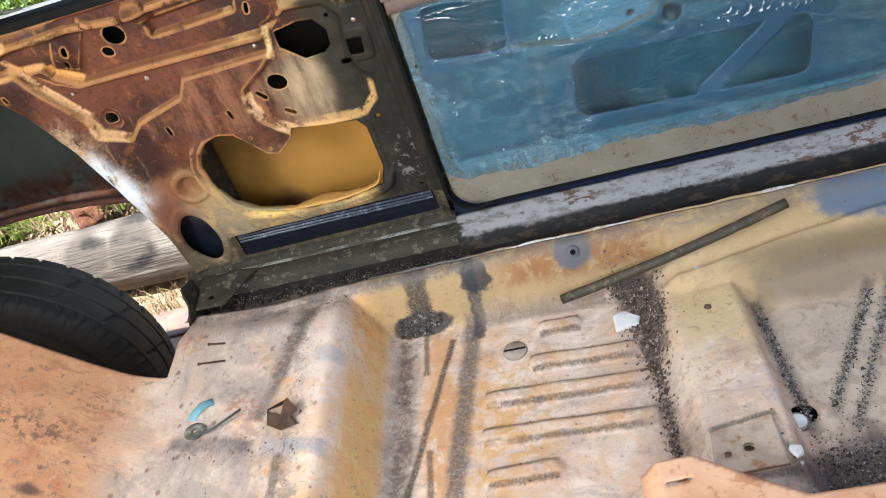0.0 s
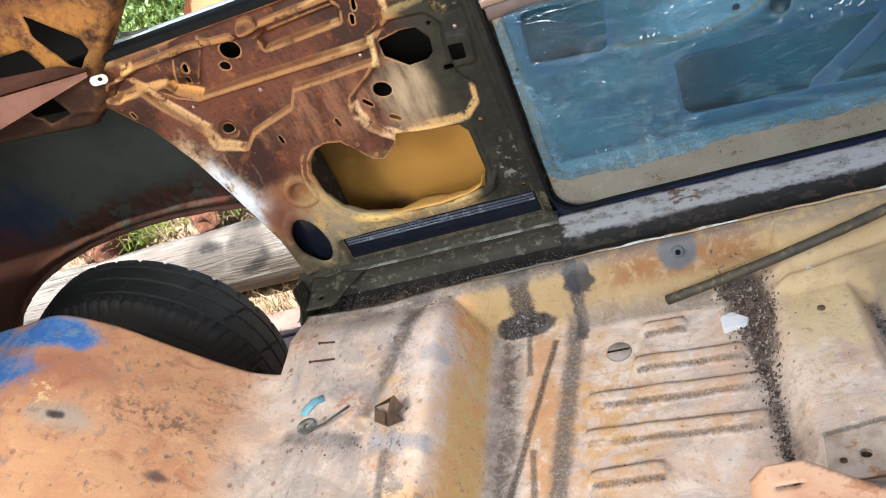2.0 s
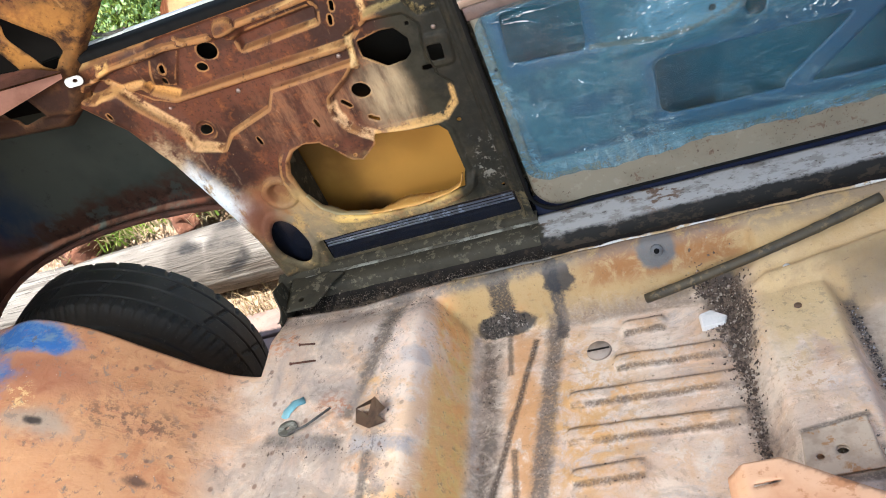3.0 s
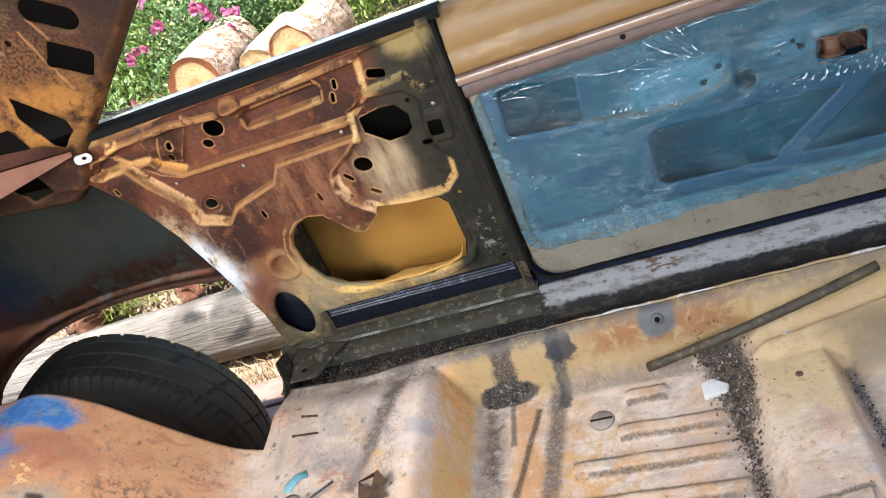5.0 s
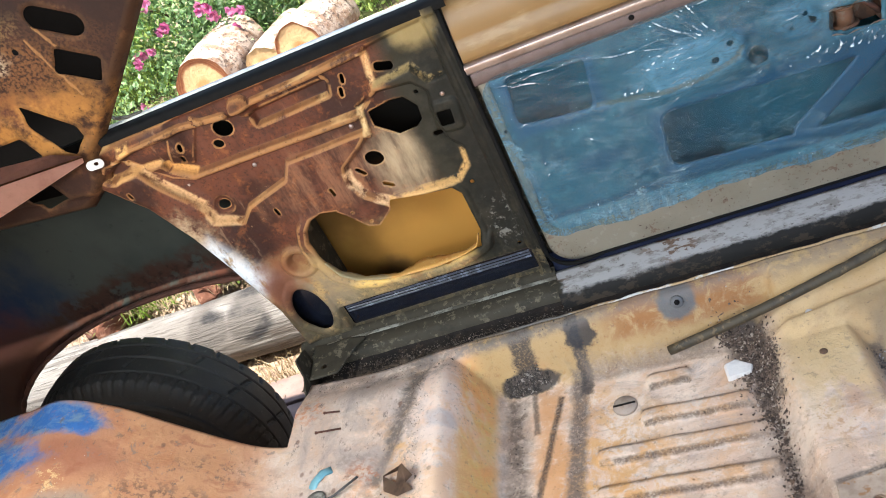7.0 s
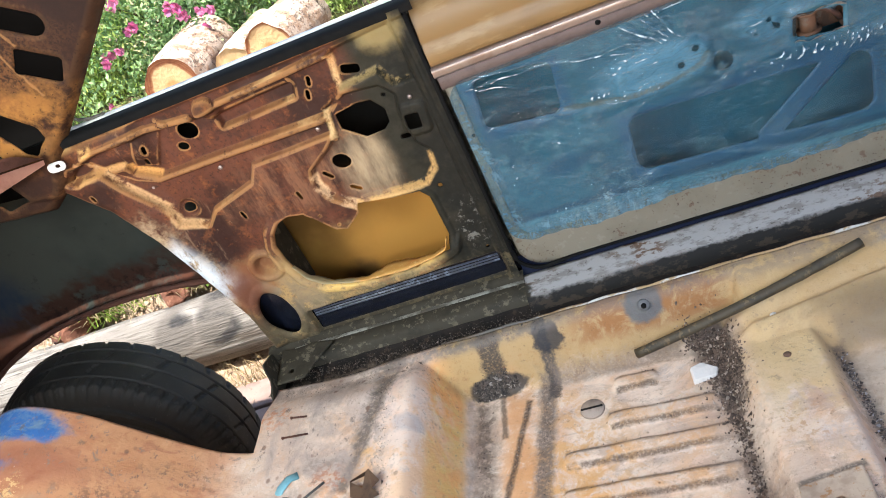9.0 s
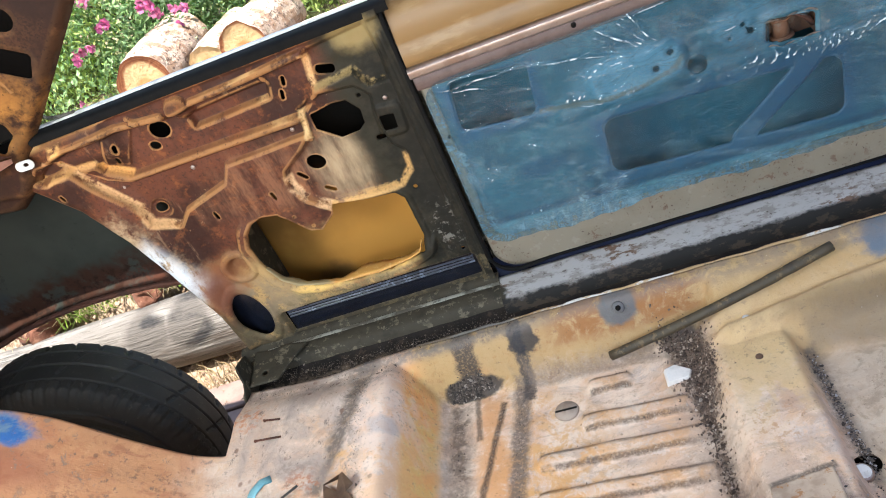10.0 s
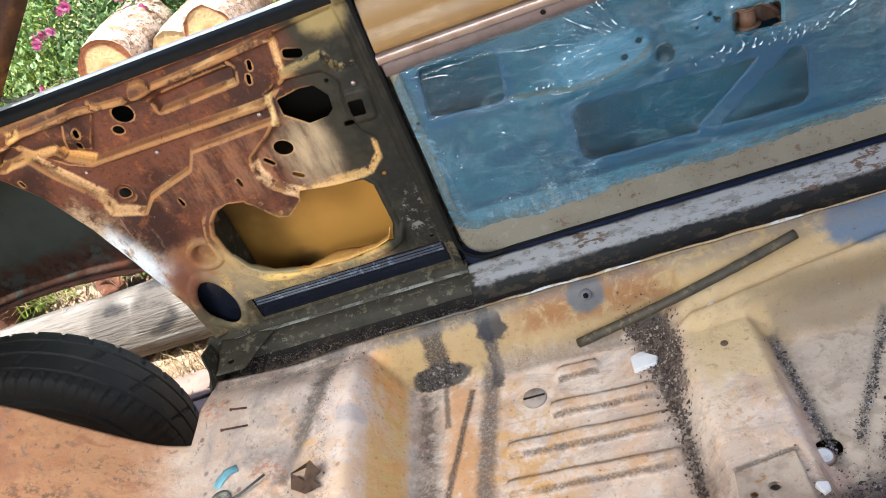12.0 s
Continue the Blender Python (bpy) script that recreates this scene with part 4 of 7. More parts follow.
def floor_height(x, y):
    z = np.zeros_like(x)
    # side fillet towards the sill
    z = z + 0.10 * smooth01((y - 1.135) / 0.05) ** 1.2
    # front side slope, broad
    front = smooth01((x + 0.15) / 0.05)
    z = np.maximum(z, front * 0.10 * smooth01((y - 1.04) / 0.15))
    # fold running forward along the side
    z = z + ridge(x, y, ((-0.125, 1.085), (0.02, 1.10), (0.4, 1.135)), 0.016, 0.024)
    # seat cross-member
    top = 0.037 * smooth01((x + 0.166) / 0.045) * smooth01((-0.002 - x) / 0.026) * smooth01((y - 0.3) / 0.05)
    z = np.maximum(z, top)
    # lengthwise ribs
    for y0, y1, x0, x1 in RIBS:
        d = seg_dist(x, y, (x0 + 0.012, y0), (x1 - 0.012, y1))
        z = z + 0.0075 * smooth01((0.0195 - d) / 0.010)
    # lateral channels
    z = z - 0.007 * smooth01(1.6 - np.abs(x + 0.4695 - 0.115 * (y - 1.0)) / 0.011) * (y < 1.14)
    z = z - 0.004 * smooth01(1.6 - np.abs(x + 0.576) / 0.018) * (y < 1.12)
    z = z - ridge(x, y, CHANNEL_A, 0.0055, 0.006) - ridge(x, y, CHANNEL_B, 0.005, 0.004)
    # raised seat pan behind the riser, then the hump over the axle
    plat = 0.122 * smooth01((-0.590 - x) / 0.080) + 0.012 * smooth01((-0.75 - x) / 0.2)
    plat = plat - 0.026 * smooth01((y - 1.09) / 0.10) * smooth01((-0.60 - x) / 0.08)
    z = np.where(x < -0.60, np.maximum(plat, np.minimum(z, 0.10)), np.maximum(z, plat))
    pan = smooth01((-0.64 - x) / 0.03)
    z = z - pan * 0.005 * smooth01(1.6 - np.abs(x + 0.712 + 0.2 * np.clip(1.2 - y, 0, 0.30)) / 0.013) * (y < 1.17)
    z = z + pan * 0.004 * np.sin(x * 17 + y * 9) * smooth01((-0.7 - x) / 0.2)
    z = z + HUMP_H * smooth01((-0.92 - x) / 0.35) - 0.10 * smooth01((-1.40 - x) / 0.45)
    # diagonal pressings in the front footwell
    for a, b in (((0.039, 0.831), (0.172, 1.043)), ((0.057, 0.798), (0.205, 1.043))):
        z = z - ridge(x, y, (a, b), 0.009, 0.006)
    # tunnel on the near side
    z = np.maximum(z, 0.16 * smooth01((0.60 - y) / 0.10) * smooth01((x + 0.62) / 0.04))
    # dents
    z = z + 0.0015 * np.sin(x * 41 + 3 * np.sin(y * 23)) * np.sin(y * 37 + 2 * np.sin(x * 19))
    return z


HUMP_H = 0.236


def floor_keep(x, y):
    keep = 1.200 - 0.014 * smooth01((-0.60 - x) / 0.36) - y
    # the wheel housing is cut away
    keep = np.minimum(keep, np.maximum(x + 0.945, FLOOR_EDGE - y))
    keep = np.minimum(keep, s_disc(x, y, (0.006, 0.835), 0.017))
    keep = np.minimum(keep, s_disc(x, y, (-0.084, 0.766), 0.0085))
    return keep


FLOOR_EDGE = 1.02
floor_pan = sheet("floor_pan", -2.0, 0.85, -0.1, 1.20, 0.005, lambda u, v: (u, v, floor_height(u, v)), floor_keep, M_FLOOR, shell, "pinkish primer floor pan with rust, ribs and dirt")

# -- quarter inner panel over (x, z), facing -y --
OUTLINE = ((-0.455, 0.115), (-0.455, 0.668), (-1.03, 0.668), (-1.11, 0.665), (-1.155, 0.60), (-1.085, 0.515), (-1.05, 0.44), (-1.02, 0.35), (-0.985, 0.225), (-0.975, 0.12))


ARMREST = ((-0.831, 0.372), (-0.816, 0.388), (-0.795, 0.394), (-0.69, 0.372), (-0.557, 0.358), (-0.546, 0.344), (-0.545, 0.262), (-0.555, 0.236), (-0.580, 0.227), (-0.640, 0.219), (-0.700, 0.222), (-0.742, 0.228), (-0.792, 0.243), (-0.824, 0.270), (-0.838, 0.316), (-0.840, 0.350))


def quarter_keep(x, z):
    k = -s_poly(x, z, OUTLINE)
    holes = [
        s_oval(x, z, (-0.873, 0.603), 0.0175, 0.0155, -20), s_oval(x, z, (-0.896, 0.580), 0.0095, 0.0075, -20),
        s_slab(x, z, (-0.955, 0.603), 0.0032, 0.0085, -16), s_slab(x, z, (-0.967, 0.580), 0.0032, 0.0085, -16),
        s_slab(x, z, (-0.643, 0.606), 0.0032, 0.009, -16), s_slab(x, z, (-0.655, 0.585), 0.0032, 0.009, -16),
        s_slab(x, z, (-0.570, 0.602), 0.0155, 0.0075, -18, 0.006),
        s_poly(x, z, ((-0.628, 0.536), (-0.588, 0.542), (-0.566, 0.539), (-0.551, 0.517), (-0.554, 0.494), (-0.566, 0.485), (-0.597, 0.484), (-0.629, 0.512)), 0.002),
        s_oval(x, z, (-0.659, 0.456), 0.0165, 0.0135, -20), s_slab(x, z, (-0.511, 0.488), 0.0125, 0.0135, -6, 0.003),
        s_slab(x, z, (-0.537, 0.460), 0.009, 0.0045, 0), s_disc(x, z, (-0.523, 0.447), 0.0035), s_disc(x, z, (-0.541, 0.541), 0.0035),
        s_slab(x, z, (-0.693, 0.440), 0.011, 0.0035, -48), s_slab(x, z, (-0.659, 0.400), 0.011, 0.0035, -36),
        s_slab(x, z, (-0.753, 0.428), 0.0030, 0.009, 10), s_slab(x, z, (-0.865, 0.428), 0.0030, 0.009, 10), s_disc(x, z, (-0.518, 0.359), 0.004),
        s_slab(x, z, (-1.085, 0.559), 0.0028, 0.007, 12), s_disc(x, z, (-1.060, 0.611), 0.003),
        s_oval(x, z, (-0.954, 0.471), 0.011, 0.0095), s_oval(x, z, (-0.915, 0.206), 0.030, 0.054, 8),
        s_disc(x, z, (-0.488, 0.210), 0.0035),
    ]
    # armrest opening with the bracket lug hanging into its top edge and a torn lower edge
    arm = s_poly(x, z, ARMREST, 0.003)
    arm = arm + (0.0015 * np.sin(x * 95 + 1) + 0.0007 * np.sin(x * 230 + z * 160)) * smooth01((0.27 - z) / 0.03)
    lug = s_poly(x, z, ((-0.770, 0.42), (-0.762, 0.389), (-0.750, 0.377), (-0.724, 0.343), (-0.706, 0.338), (-0.676, 0.360), (-0.66, 0.42)), 0.003)
    holes.append(np.maximum(arm, -lug))
    holes += [s_disc(x, z, (-0.741, 0.377), 0.0022), s_disc(x, z, (-0.717, 0.349), 0.0022)]
    for h in holes:
        k = np.minimum(k, h)
    return k


def pressed(x, z, pts, depth, soft=0.007, r=0.004):
    """A pocket pressed in by depth, with sloping walls."""
    return -depth * smooth01(0.5 - s_poly(x, z, pts, r) / soft)


def quarter_place(x, z):
    d = np.zeros_like(x)     # towards the cabin
    d += 0.005 * smooth01((z - 0.652) / 0.006)
    # long upper pocket over the swage line, with the deep trough and the small slotted plate in it
    d += pressed(x, z, ((-1.086, 0.612), (-1.104, 0.600), (-0.998, 0.595), (-0.995, 0.574), (-0.960, 0.552), (-0.833, 0.552), (-0.640, 0.549), (-0.610, 0.572), (-0.592, 0.630), (-0.802, 0.622), (-0.851, 0.616), (-0.955, 0.628), (-1.032, 0.630)), 0.015, 0.010)
    d += pressed(x, z, ((-0.812, 0.606), (-0.673, 0.612), (-0.680, 0.592), (-0.812, 0.588)), 0.014, 0.010)
    d += 0.004 * smooth01(0.5 - s_poly(x, z, ((-0.963, 0.630), (-0.915, 0.627), (-0.955, 0.566), (-0.990, 0.580)), 0.001) / 0.004)
    # rounded beads above it, and the round boss where they meet
    d += ridge(x, z, ((-1.052, 0.634), (-0.948, 0.638), (-0.852, 0.627)), 0.0052, 0.008)
    d += ridge(x, z, ((-0.790, 0.632), (-0.711, 0.634), (-0.588, 0.643)), 0.0056, 0.009)
    d += 0.016 * np.sqrt(np.clip(1 - (np.hypot(x + 0.817, z - 0.629) / 0.0225) ** 2, 0, 1))
    for a, b in (((-0.905, 0.644), (-0.892, 0.633)), ((-0.672, 0.626), (-0.668, 0.612))):
        d += ridge(x, z, (a, b), 0.0032, 0.006)
    # triangular pocket with the small hole, under the swage line
    d += pressed(x, z, ((-1.059, 0.612), (-1.043, 0.589), (-0.979, 0.488), (-0.974, 0.457), (-0.937, 0.434), (-0.912, 0.458), (-0.823, 0.483), (-0.804, 0.513), (-0.651, 0.516), (-0.645, 0.530), (-0.841, 0.533), (-0.969, 0.534), (-1.005, 0.552)), 0.013, 0.007)
    d -= 0.004 * smooth01((0.020 - np.hypot(x + 0.954, z - 0.471)) / 0.006)
    d += pressed(x, z, ((-1.108, 0.604), (-1.090, 0.618), (-1.07, 0.618), (-1.06, 0.606), (-1.095, 0.594)), 0.008)
    # pocket round the six-sided hole and down to the curl, and at the top by the pillar
    d += pressed(x, z, ((-0.640, 0.548), (-0.646, 0.502), (-0.667, 0.485), (-0.708, 0.460), (-0.716, 0.433), (-0.702, 0.403), (-0.669, 0.376), (-0.537, 0.375), (-0.516, 0.394), (-0.511, 0.425), (-0.528, 0.446), (-0.531, 0.502), (-0.525, 0.537), (-0.542, 0.558), (-0.598, 0.565)), 0.014, 0.010)
    d += pressed(x, z, ((-0.585, 0.640), (-0.598, 0.582), (-0.529, 0.590), (-0.513, 0.560), (-0.485, 0.560), (-0.481, 0.597), (-0.486, 0.646)), 0.011, 0.010)
    d += ridge(x, z, ((-0.640, 0.548), (-0.648, 0.500)), 0.0045, 0.006)
    d += 0.004 * smooth01(0.5 - s_slab(x, z, (-0.508, 0.490), 0.024, 0.028, -6, 0.010) / 0.006)
    # rolled rim of the armrest opening, strongest round its rear and foot
    arm = s_poly(x, z, ARMREST, 0.003)
    around = np.maximum(smooth01((-0.795 - x) / 0.03) * smooth01((0.41 - z) / 0.03), smooth01((0.262 - z) / 0.03))
    d += 0.011 * smooth01((0.013 - np.abs(arm - 0.010)) / 0.008) * around
    d += 0.004 * smooth01((0.006 - np.abs(arm - 0.006)) / 0.004) * (1 - around) * (x > -0.66)
    # round dimple, oval rim, step to the black recess
    d -= 0.010 * smooth01((0.023 - np.hypot(x + 0.884, z - 0.316)) / 0.009)
    d += 0.006 * smooth01((0.010 - np.abs(np.hypot(x + 0.884, z - 0.316) - 0.028)) / 0.008)
    d += 0.005 * smooth01((0.008 - np.abs(s_oval(x, z, (-0.915, 0.206), 0.030, 0.054, 8) - 0.006)) / 0.006)
    d -= 0.020 * smooth01((0.002 - s_slab(x, z, (-0.670, 0.160), 0.200, 0.031, 0.6, 0.008)) / 0.006)
    # pillar face with two fine beads
    d += 0.006 * smooth01((x + 0.480) / 0.006)
    for bx in (-0.463, -0.4705):
        d += ridge(x, z, ((bx + 0.004, 0.19), (bx, 0.63)), 0.0018, 0.003)
    # the wheel-arch edge rolls outwards
    edge = -s_poly(x, z, OUTLINE)
    left = smooth01((-0.93 - x) / 0.03)
    d += left * 0.016 * smooth01((0.055 - np.abs(edge - 0.045)) / 0.04) - left * 0.04 * smooth01((0.02 - edge) / 0.02) ** 2
    d += 0.0007 * np.sin(x * 60 + 2 * np.sin(z * 45)) * np.sin(z * 70)
    return x, 1.300 - d, z


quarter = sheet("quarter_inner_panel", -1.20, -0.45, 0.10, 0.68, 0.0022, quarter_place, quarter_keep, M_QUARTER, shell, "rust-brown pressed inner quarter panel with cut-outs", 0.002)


def torn_lip():
    """Ragged return flange that runs back from the foot of the armrest opening."""
    rng = random.Random(8)
    path = ((-0.836, 0.300, 0.004), (-0.822, 0.266, 0.010), (-0.800, 0.246, 0.017), (-0.785, 0.241, 0.008), (-0.755, 0.2315, 0.011), (-0.720, 0.2245, 0.010), (-0.700, 0.2235, 0.020), (-0.676, 0.222, 0.036), (-0.645, 0.2205, 0.031), (-0.615, 0.224, 0.019), (-0.585, 0.228, 0.011), (-0.560, 0.236, 0.012), (-0.549, 0.258, 0.006))
    xs = np.linspace(path[0][0], path[-1][0], 90)
    zs, ws = (np.interp(xs, [p[0] for p in path], [p[i] for p in path]) for i in (1, 2))
    verts, faces = [], []
    for i, (px, pz, pw) in enumerate(zip(xs, zs, ws)):
        pw *= 1 + 0.16 * noise.noise((px * 130, 1, 0)) + rng.uniform(-0.04, 0.04)
        for f in (0.0, 0.3, 0.65, 1.0):
            verts.append((px, 1.289 + 0.006 * f + pw * f, pz - 0.003 * f * f + 0.002 * noise.noise((px * 60, f * 3, 2)) * f))
    for i in range(len(xs) - 1):
        faces += [(4 * i + j, 4 * i + j + 1, 4 * i + j + 5, 4 * i + j + 4) for j in range(3)]
    return solid(add_mesh("torn_lip", verts, faces, M_LIP, quarter, "torn ochre lip of the armrest opening"), 0.0018)


torn_lip()
part("sill_recess", box(-0.892, -0.450, 1.3165, 1.3215, 0.1235, 0.1975, 0.002), M_BLACK, quarter, "glossy black painted recess")
# flat dark backing, added so that the oval hole looks dark inside
part("oval_hole_backing", box(-0.982, -0.862, 1.3165, 1.3215, 0.132, 0.276, 0.002), M_BLACK, quarter, "dark navy backing added behind the oval hole")
for bz in (0.1760, 0.1695, 0.1635):
    extrude_profile("recess_bead", ((1.3165, bz - 0.0024), (1.3130, bz), (1.3165, bz + 0.0024)), -0.862, -0.482, M_SCRATCH_SHEEN, quarter, wobble=0.0006, seed=bz * 900)
# added wall, coloured dark, to shade the rear of the cavity
part("cavity_shade_wall", box(-0.885, -0.868, 1.322, 1.42, 0.19, 0.50, 0.003), M_CHANNEL, quarter, "dark wall added to shade the cavity")


def rivet(x, z, y=1.29, r=0.0042):
    bm = bmesh.new()
    bmesh.ops.create_uvsphere(bm, u_segments=10, v_segments=6, radius=r, matrix=Matrix.Translation((x, y, z)) @ Matrix.Diagonal((1, 0.5, 1, 1)))
    return part("rivet", bm, M_CHROME, quarter, "dull metal rivet head")


for rx_, rz_, ry_ in ((-0.668, 0.525, 1.312), (-0.859, 0.522, 1.312), (-0.499, 0.529, 1.296), (-0.992, 0.530, 1.312)):
    rivet(rx_, rz_, ry_)
sheet("bolt_washer", -1.11, -1.06, 0.62, 0.67, 0.0016, lambda x, z: (x, 1.262 + 0.25 * (x + 1.086), z), lambda x, z: np.minimum(-s_slab(x, z, (-1.086, 0.644), 0.0145, 0.0085, -8, 0.008), s_oval(x, z, (-1.0835, 0.6445), 0.0042, 0.0034)), M_WHITE, quarter, "pale slotted washer", 0.002)

# -- outer quarter skin with the wheel arch --
def skin_keep(x, z):
    arch = s_oval(x, z, (-1.30, -0.05), 0.58, 0.315)
    return np.minimum(0.63 - z, np.where(x > -0.93, z - 0.05, arch))


def skin_place(x, z):
    y = 1.455 - 0.05 * smooth01((z - 0.35) / 0.35) - 0.03 * smooth01((x + 1.0) / 0.3)
    arch = s_oval(x, z, (-1.30, -0.05), 0.58, 0.315)
    y = y - 0.025 * smooth01((0.02 - arch) / 0.02) * (x < -0.93)
    return x, y, z


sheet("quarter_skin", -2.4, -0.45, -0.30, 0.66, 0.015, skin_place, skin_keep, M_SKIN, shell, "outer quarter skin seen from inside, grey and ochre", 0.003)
# unseen strip added to keep sun from entering above the skin
extrude_profile("shoulder_sun_block", ((1.425, 0.56), (1.408, 0.625), (1.395, 0.65), (1.36, 0.665)), -2.4, -1.03, M_SKIN, shell)
# rusty lip of the arch
lip_pts = [(-1.30 + 0.585 * math.cos(a), 1.43, -0.05 + 0.318 * math.sin(a)) for a in np.linspace(radians(60), radians(172), 60)]


def tube(points, radius, segments=8, flat=1.0):
    """A round bar along points; radius may be a number or a function of 0..1."""
    bm = bmesh.new()
    rings = []
    n = len(points)
    for i, p in enumerate(points):
        p = Vector(p)
        d = (Vector(points[min(i + 1, n - 1)]) - Vector(points[max(i - 1, 0)])).normalized()
        side = d.cross(Vector((0, 0, 1)) if abs(d.z) < 0.9 else Vector((0, 1, 0))).normalized()
        up = side.cross(d)
        r = radius(i / (n - 1)) if callable(radius) else radius
        rings.append([bm.verts.new(p + side * (math.cos(2 * math.pi * j / segments) * r) + up * (math.sin(2 * math.pi * j / segments) * r * flat)) for j in range(segments)])
    for a, b in zip(rings, rings[1:]):
        for j in range(segments):
            bm.faces.new((a[j], a[(j + 1) % segments], b[(j + 1) % segments], b[j]))
    bm.faces.new(rings[0]), bm.faces.new(rings[-1])
    return bm


part("arch_lip", tube(lip_pts, lambda s: 0.006 + 0.003 * noise.noise((s * 30, 0, 0)), 8), M_DARKRUST, shell, "flaking rusty wheel-arch lip")

# -- rear pillar panel --
PILLAR = ((-1.073, 0.662), (-0.575, 1.07), (-0.60, 1.2), (-2.2, 1.2), (-2.2, 0.62), (-1.39, 0.585), (-1.17, 0.560), (-1.10, 0.60))


def pillar_keep(x, z):
    k = -s_poly(x, z, PILLAR)
    for h in (s_slab(x, z, (-0.987, 0.872), 0.045, 0.019, -36, 0.019), s_slab(x, z, (-1.003, 0.799), 0.036, 0.022, -36, 0.006),
              s_poly(x, z, ((-1.145, 0.773), (-1.086, 0.710), (-1.086, 0.691), (-1.107, 0.672), (-1.121, 0.682), (-1.149, 0.750)), 0.003),
              s_poly(x, z, ((-1.229, 0.728), (-1.181, 0.727), (-1.170, 0.689), (-1.231, 0.684), (-1.263, 0.691)), 0.004),
              s_slab(x, z, (-1.178, 0.872), 0.045, 0.018, -22, 0.006), s_poly(x, z, ((-1.25, 0.640), (-1.20, 0.645), (-1.185, 0.605), (-1.235, 0.598)), 0.005),
              s_disc(x, z, (-1.08, 0.855), 0.006), s_slab(x, z, (-1.235, 0.765), 0.007, 0.004, -40)):
        k = np.minimum(k, h)
    return k


def pillar_place(x, z):
    d = ridge(x, z, PILLAR_CREASE, 0.003, 0.004)
    d += ridge(x, z, ((-1.024, 0.879), (-1.012, 0.838)), 0.003, 0.003)
    d -= ridge(x, z, ((-1.106, 0.944), (-1.063, 0.887)), 0.003, 0.004)
    d += 0.012 * smooth01((-s_poly(x, z, ((-1.30, 0.76), (-1.185, 0.79), (-1.07, 0.675), (-1.12, 0.58), (-1.32, 0.62)))) / 0.012)
    edge = -s_poly(x, z, PILLAR)
    d -= 0.02 * smooth01((0.012 - edge) / 0.012)
    return x, 1.282 - d - 0.10 * np.maximum(z - 0.7, 0), z


sheet("rear_pillar_panel", -1.9, -0.55, 0.54, 1.16, 0.006, pillar_place, pillar_keep, M_PILLAR, shell, "rusted rear pillar panel with oblong holes", 0.002)
# added backing: near-black for the shade in the holes, long enough to block sun
sheet("rear_pillar_skin", -2.7, -0.50, 0.52, 1.18, 0.03, lambda x, z: (x, 1.385 - 0.12 * np.maximum(z - 0.7, 0), z), lambda x, z: -s_poly(x, z, [(-2.75 if a < -2 else a - 0.040 * (a > -1.09), b) for a, b in PILLAR]), plain_paint("hole_black", lin(15, 13, 12), lin(10, 9, 8), 0.9, 12), shell, "", 0.003)
for m in (bpy.data.materials["hole_black"], M_SKIN):
    m.node_tree.nodes["Principled BSDF"].inputs["Specular IOR Level"].default_value = 0.08

# -- window ledge: rubber and painted edge --
extrude_profile("ledge_rubber", ((1.289, 0.659), (1.288, 0.667), (1.291, 0.672), (1.298, 0.674), (1.322, 0.673), (1.327, 0.667), (1.327, 0.62)), -1.075, -0.435, M_RUBBER, shell, "black window ledge weatherstrip")
extrude_profile("ledge_edge", ((1.328, 0.66), (1.328, 0.673), (1.338, 0.6745), (1.345, 0.670), (1.347, 0.655)), -1.075, -0.42, M_WHITE, shell, "white painted outer ledge edge")
# added dark strip that stops light leaking in and keeps the holes dark
extrude_profile("ledge_light_block", ((1.326, 0.655), (1.340, 0.654), (1.375, 0.60), (1.392, 0.56)), -1.075, -0.42, M_RUBBER, shell)

part("window_corner_edge", tube([(-1.00, 1.337, 0.6745), (-1.030, 1.336, 0.676), (-1.048, 1.334, 0.682), (-1.055, 1.330, 0.693), (-1.048, 1.325, 0.706), (-1.012, 1.320, 0.736), (-0.919, 1.316, 0.806), (-0.824, 1.312, 0.878)], 0.0035, 8), M_WORN, shell, "pale rounded corner of the quarter window opening")

# -- sill --
sill = extrude_profile("scuff_plate", ((1.299, 0.110), (1.297, 0.1255), (1.290, 0.1250), (1.285, 0.1225), (1.243, 0.1192), (1.238, 0.114), (1.234, 0.102), (1.230, 0.089)), -0.45, 0.85, M_SCUFF, shell, "flaking white sill plate", wobble=0.0015)
extrude_profile("rear_sill_plate", ((1.305, 0.132), (1.290, 0.129), (1.286, 0.121), (1.280, 0.123), (1.254, 0.119), (1.248, 0.114), (1.245, 0.090)), -0.985, -0.45, M_CHANNEL, shell, "olive sill below the quarter panel", wobble=0.002)
extrude_profile("sill_edge_stripe", ((1.288, 0.1235), (1.283, 0.1265), (1.277, 0.1245)), -0.925, -0.45, M_WORN, shell, "pale worn sill edge", wobble=0.001)
extrude_profile("sill_channel", ((1.248, 0.100), (1.241, 0.092), (1.212, 0.088), (1.202, 0.092)), -0.985, 0.85, M_GUTTER, shell, "dirty dark sill channel", wobble=0.003)
extrude_profile("sill_flange", ((1.2050, 0.085), (1.2045, 0.1010), (1.2030, 0.1025), (1.2012, 0.1015), (1.2000, 0.094)), -0.62, 0.85, M_FLANGE, shell, "pinch-weld flange with ochre and flaking white paint", step=0.008, wobble=0.004)
extrude_profile("rocker_strip", ((1.312, 0.160), (1.308, 0.150), (1.306, 0.122), (1.286, 0.117)), -0.45, 0.85, M_NAVY, shell, "navy painted rocker edge")
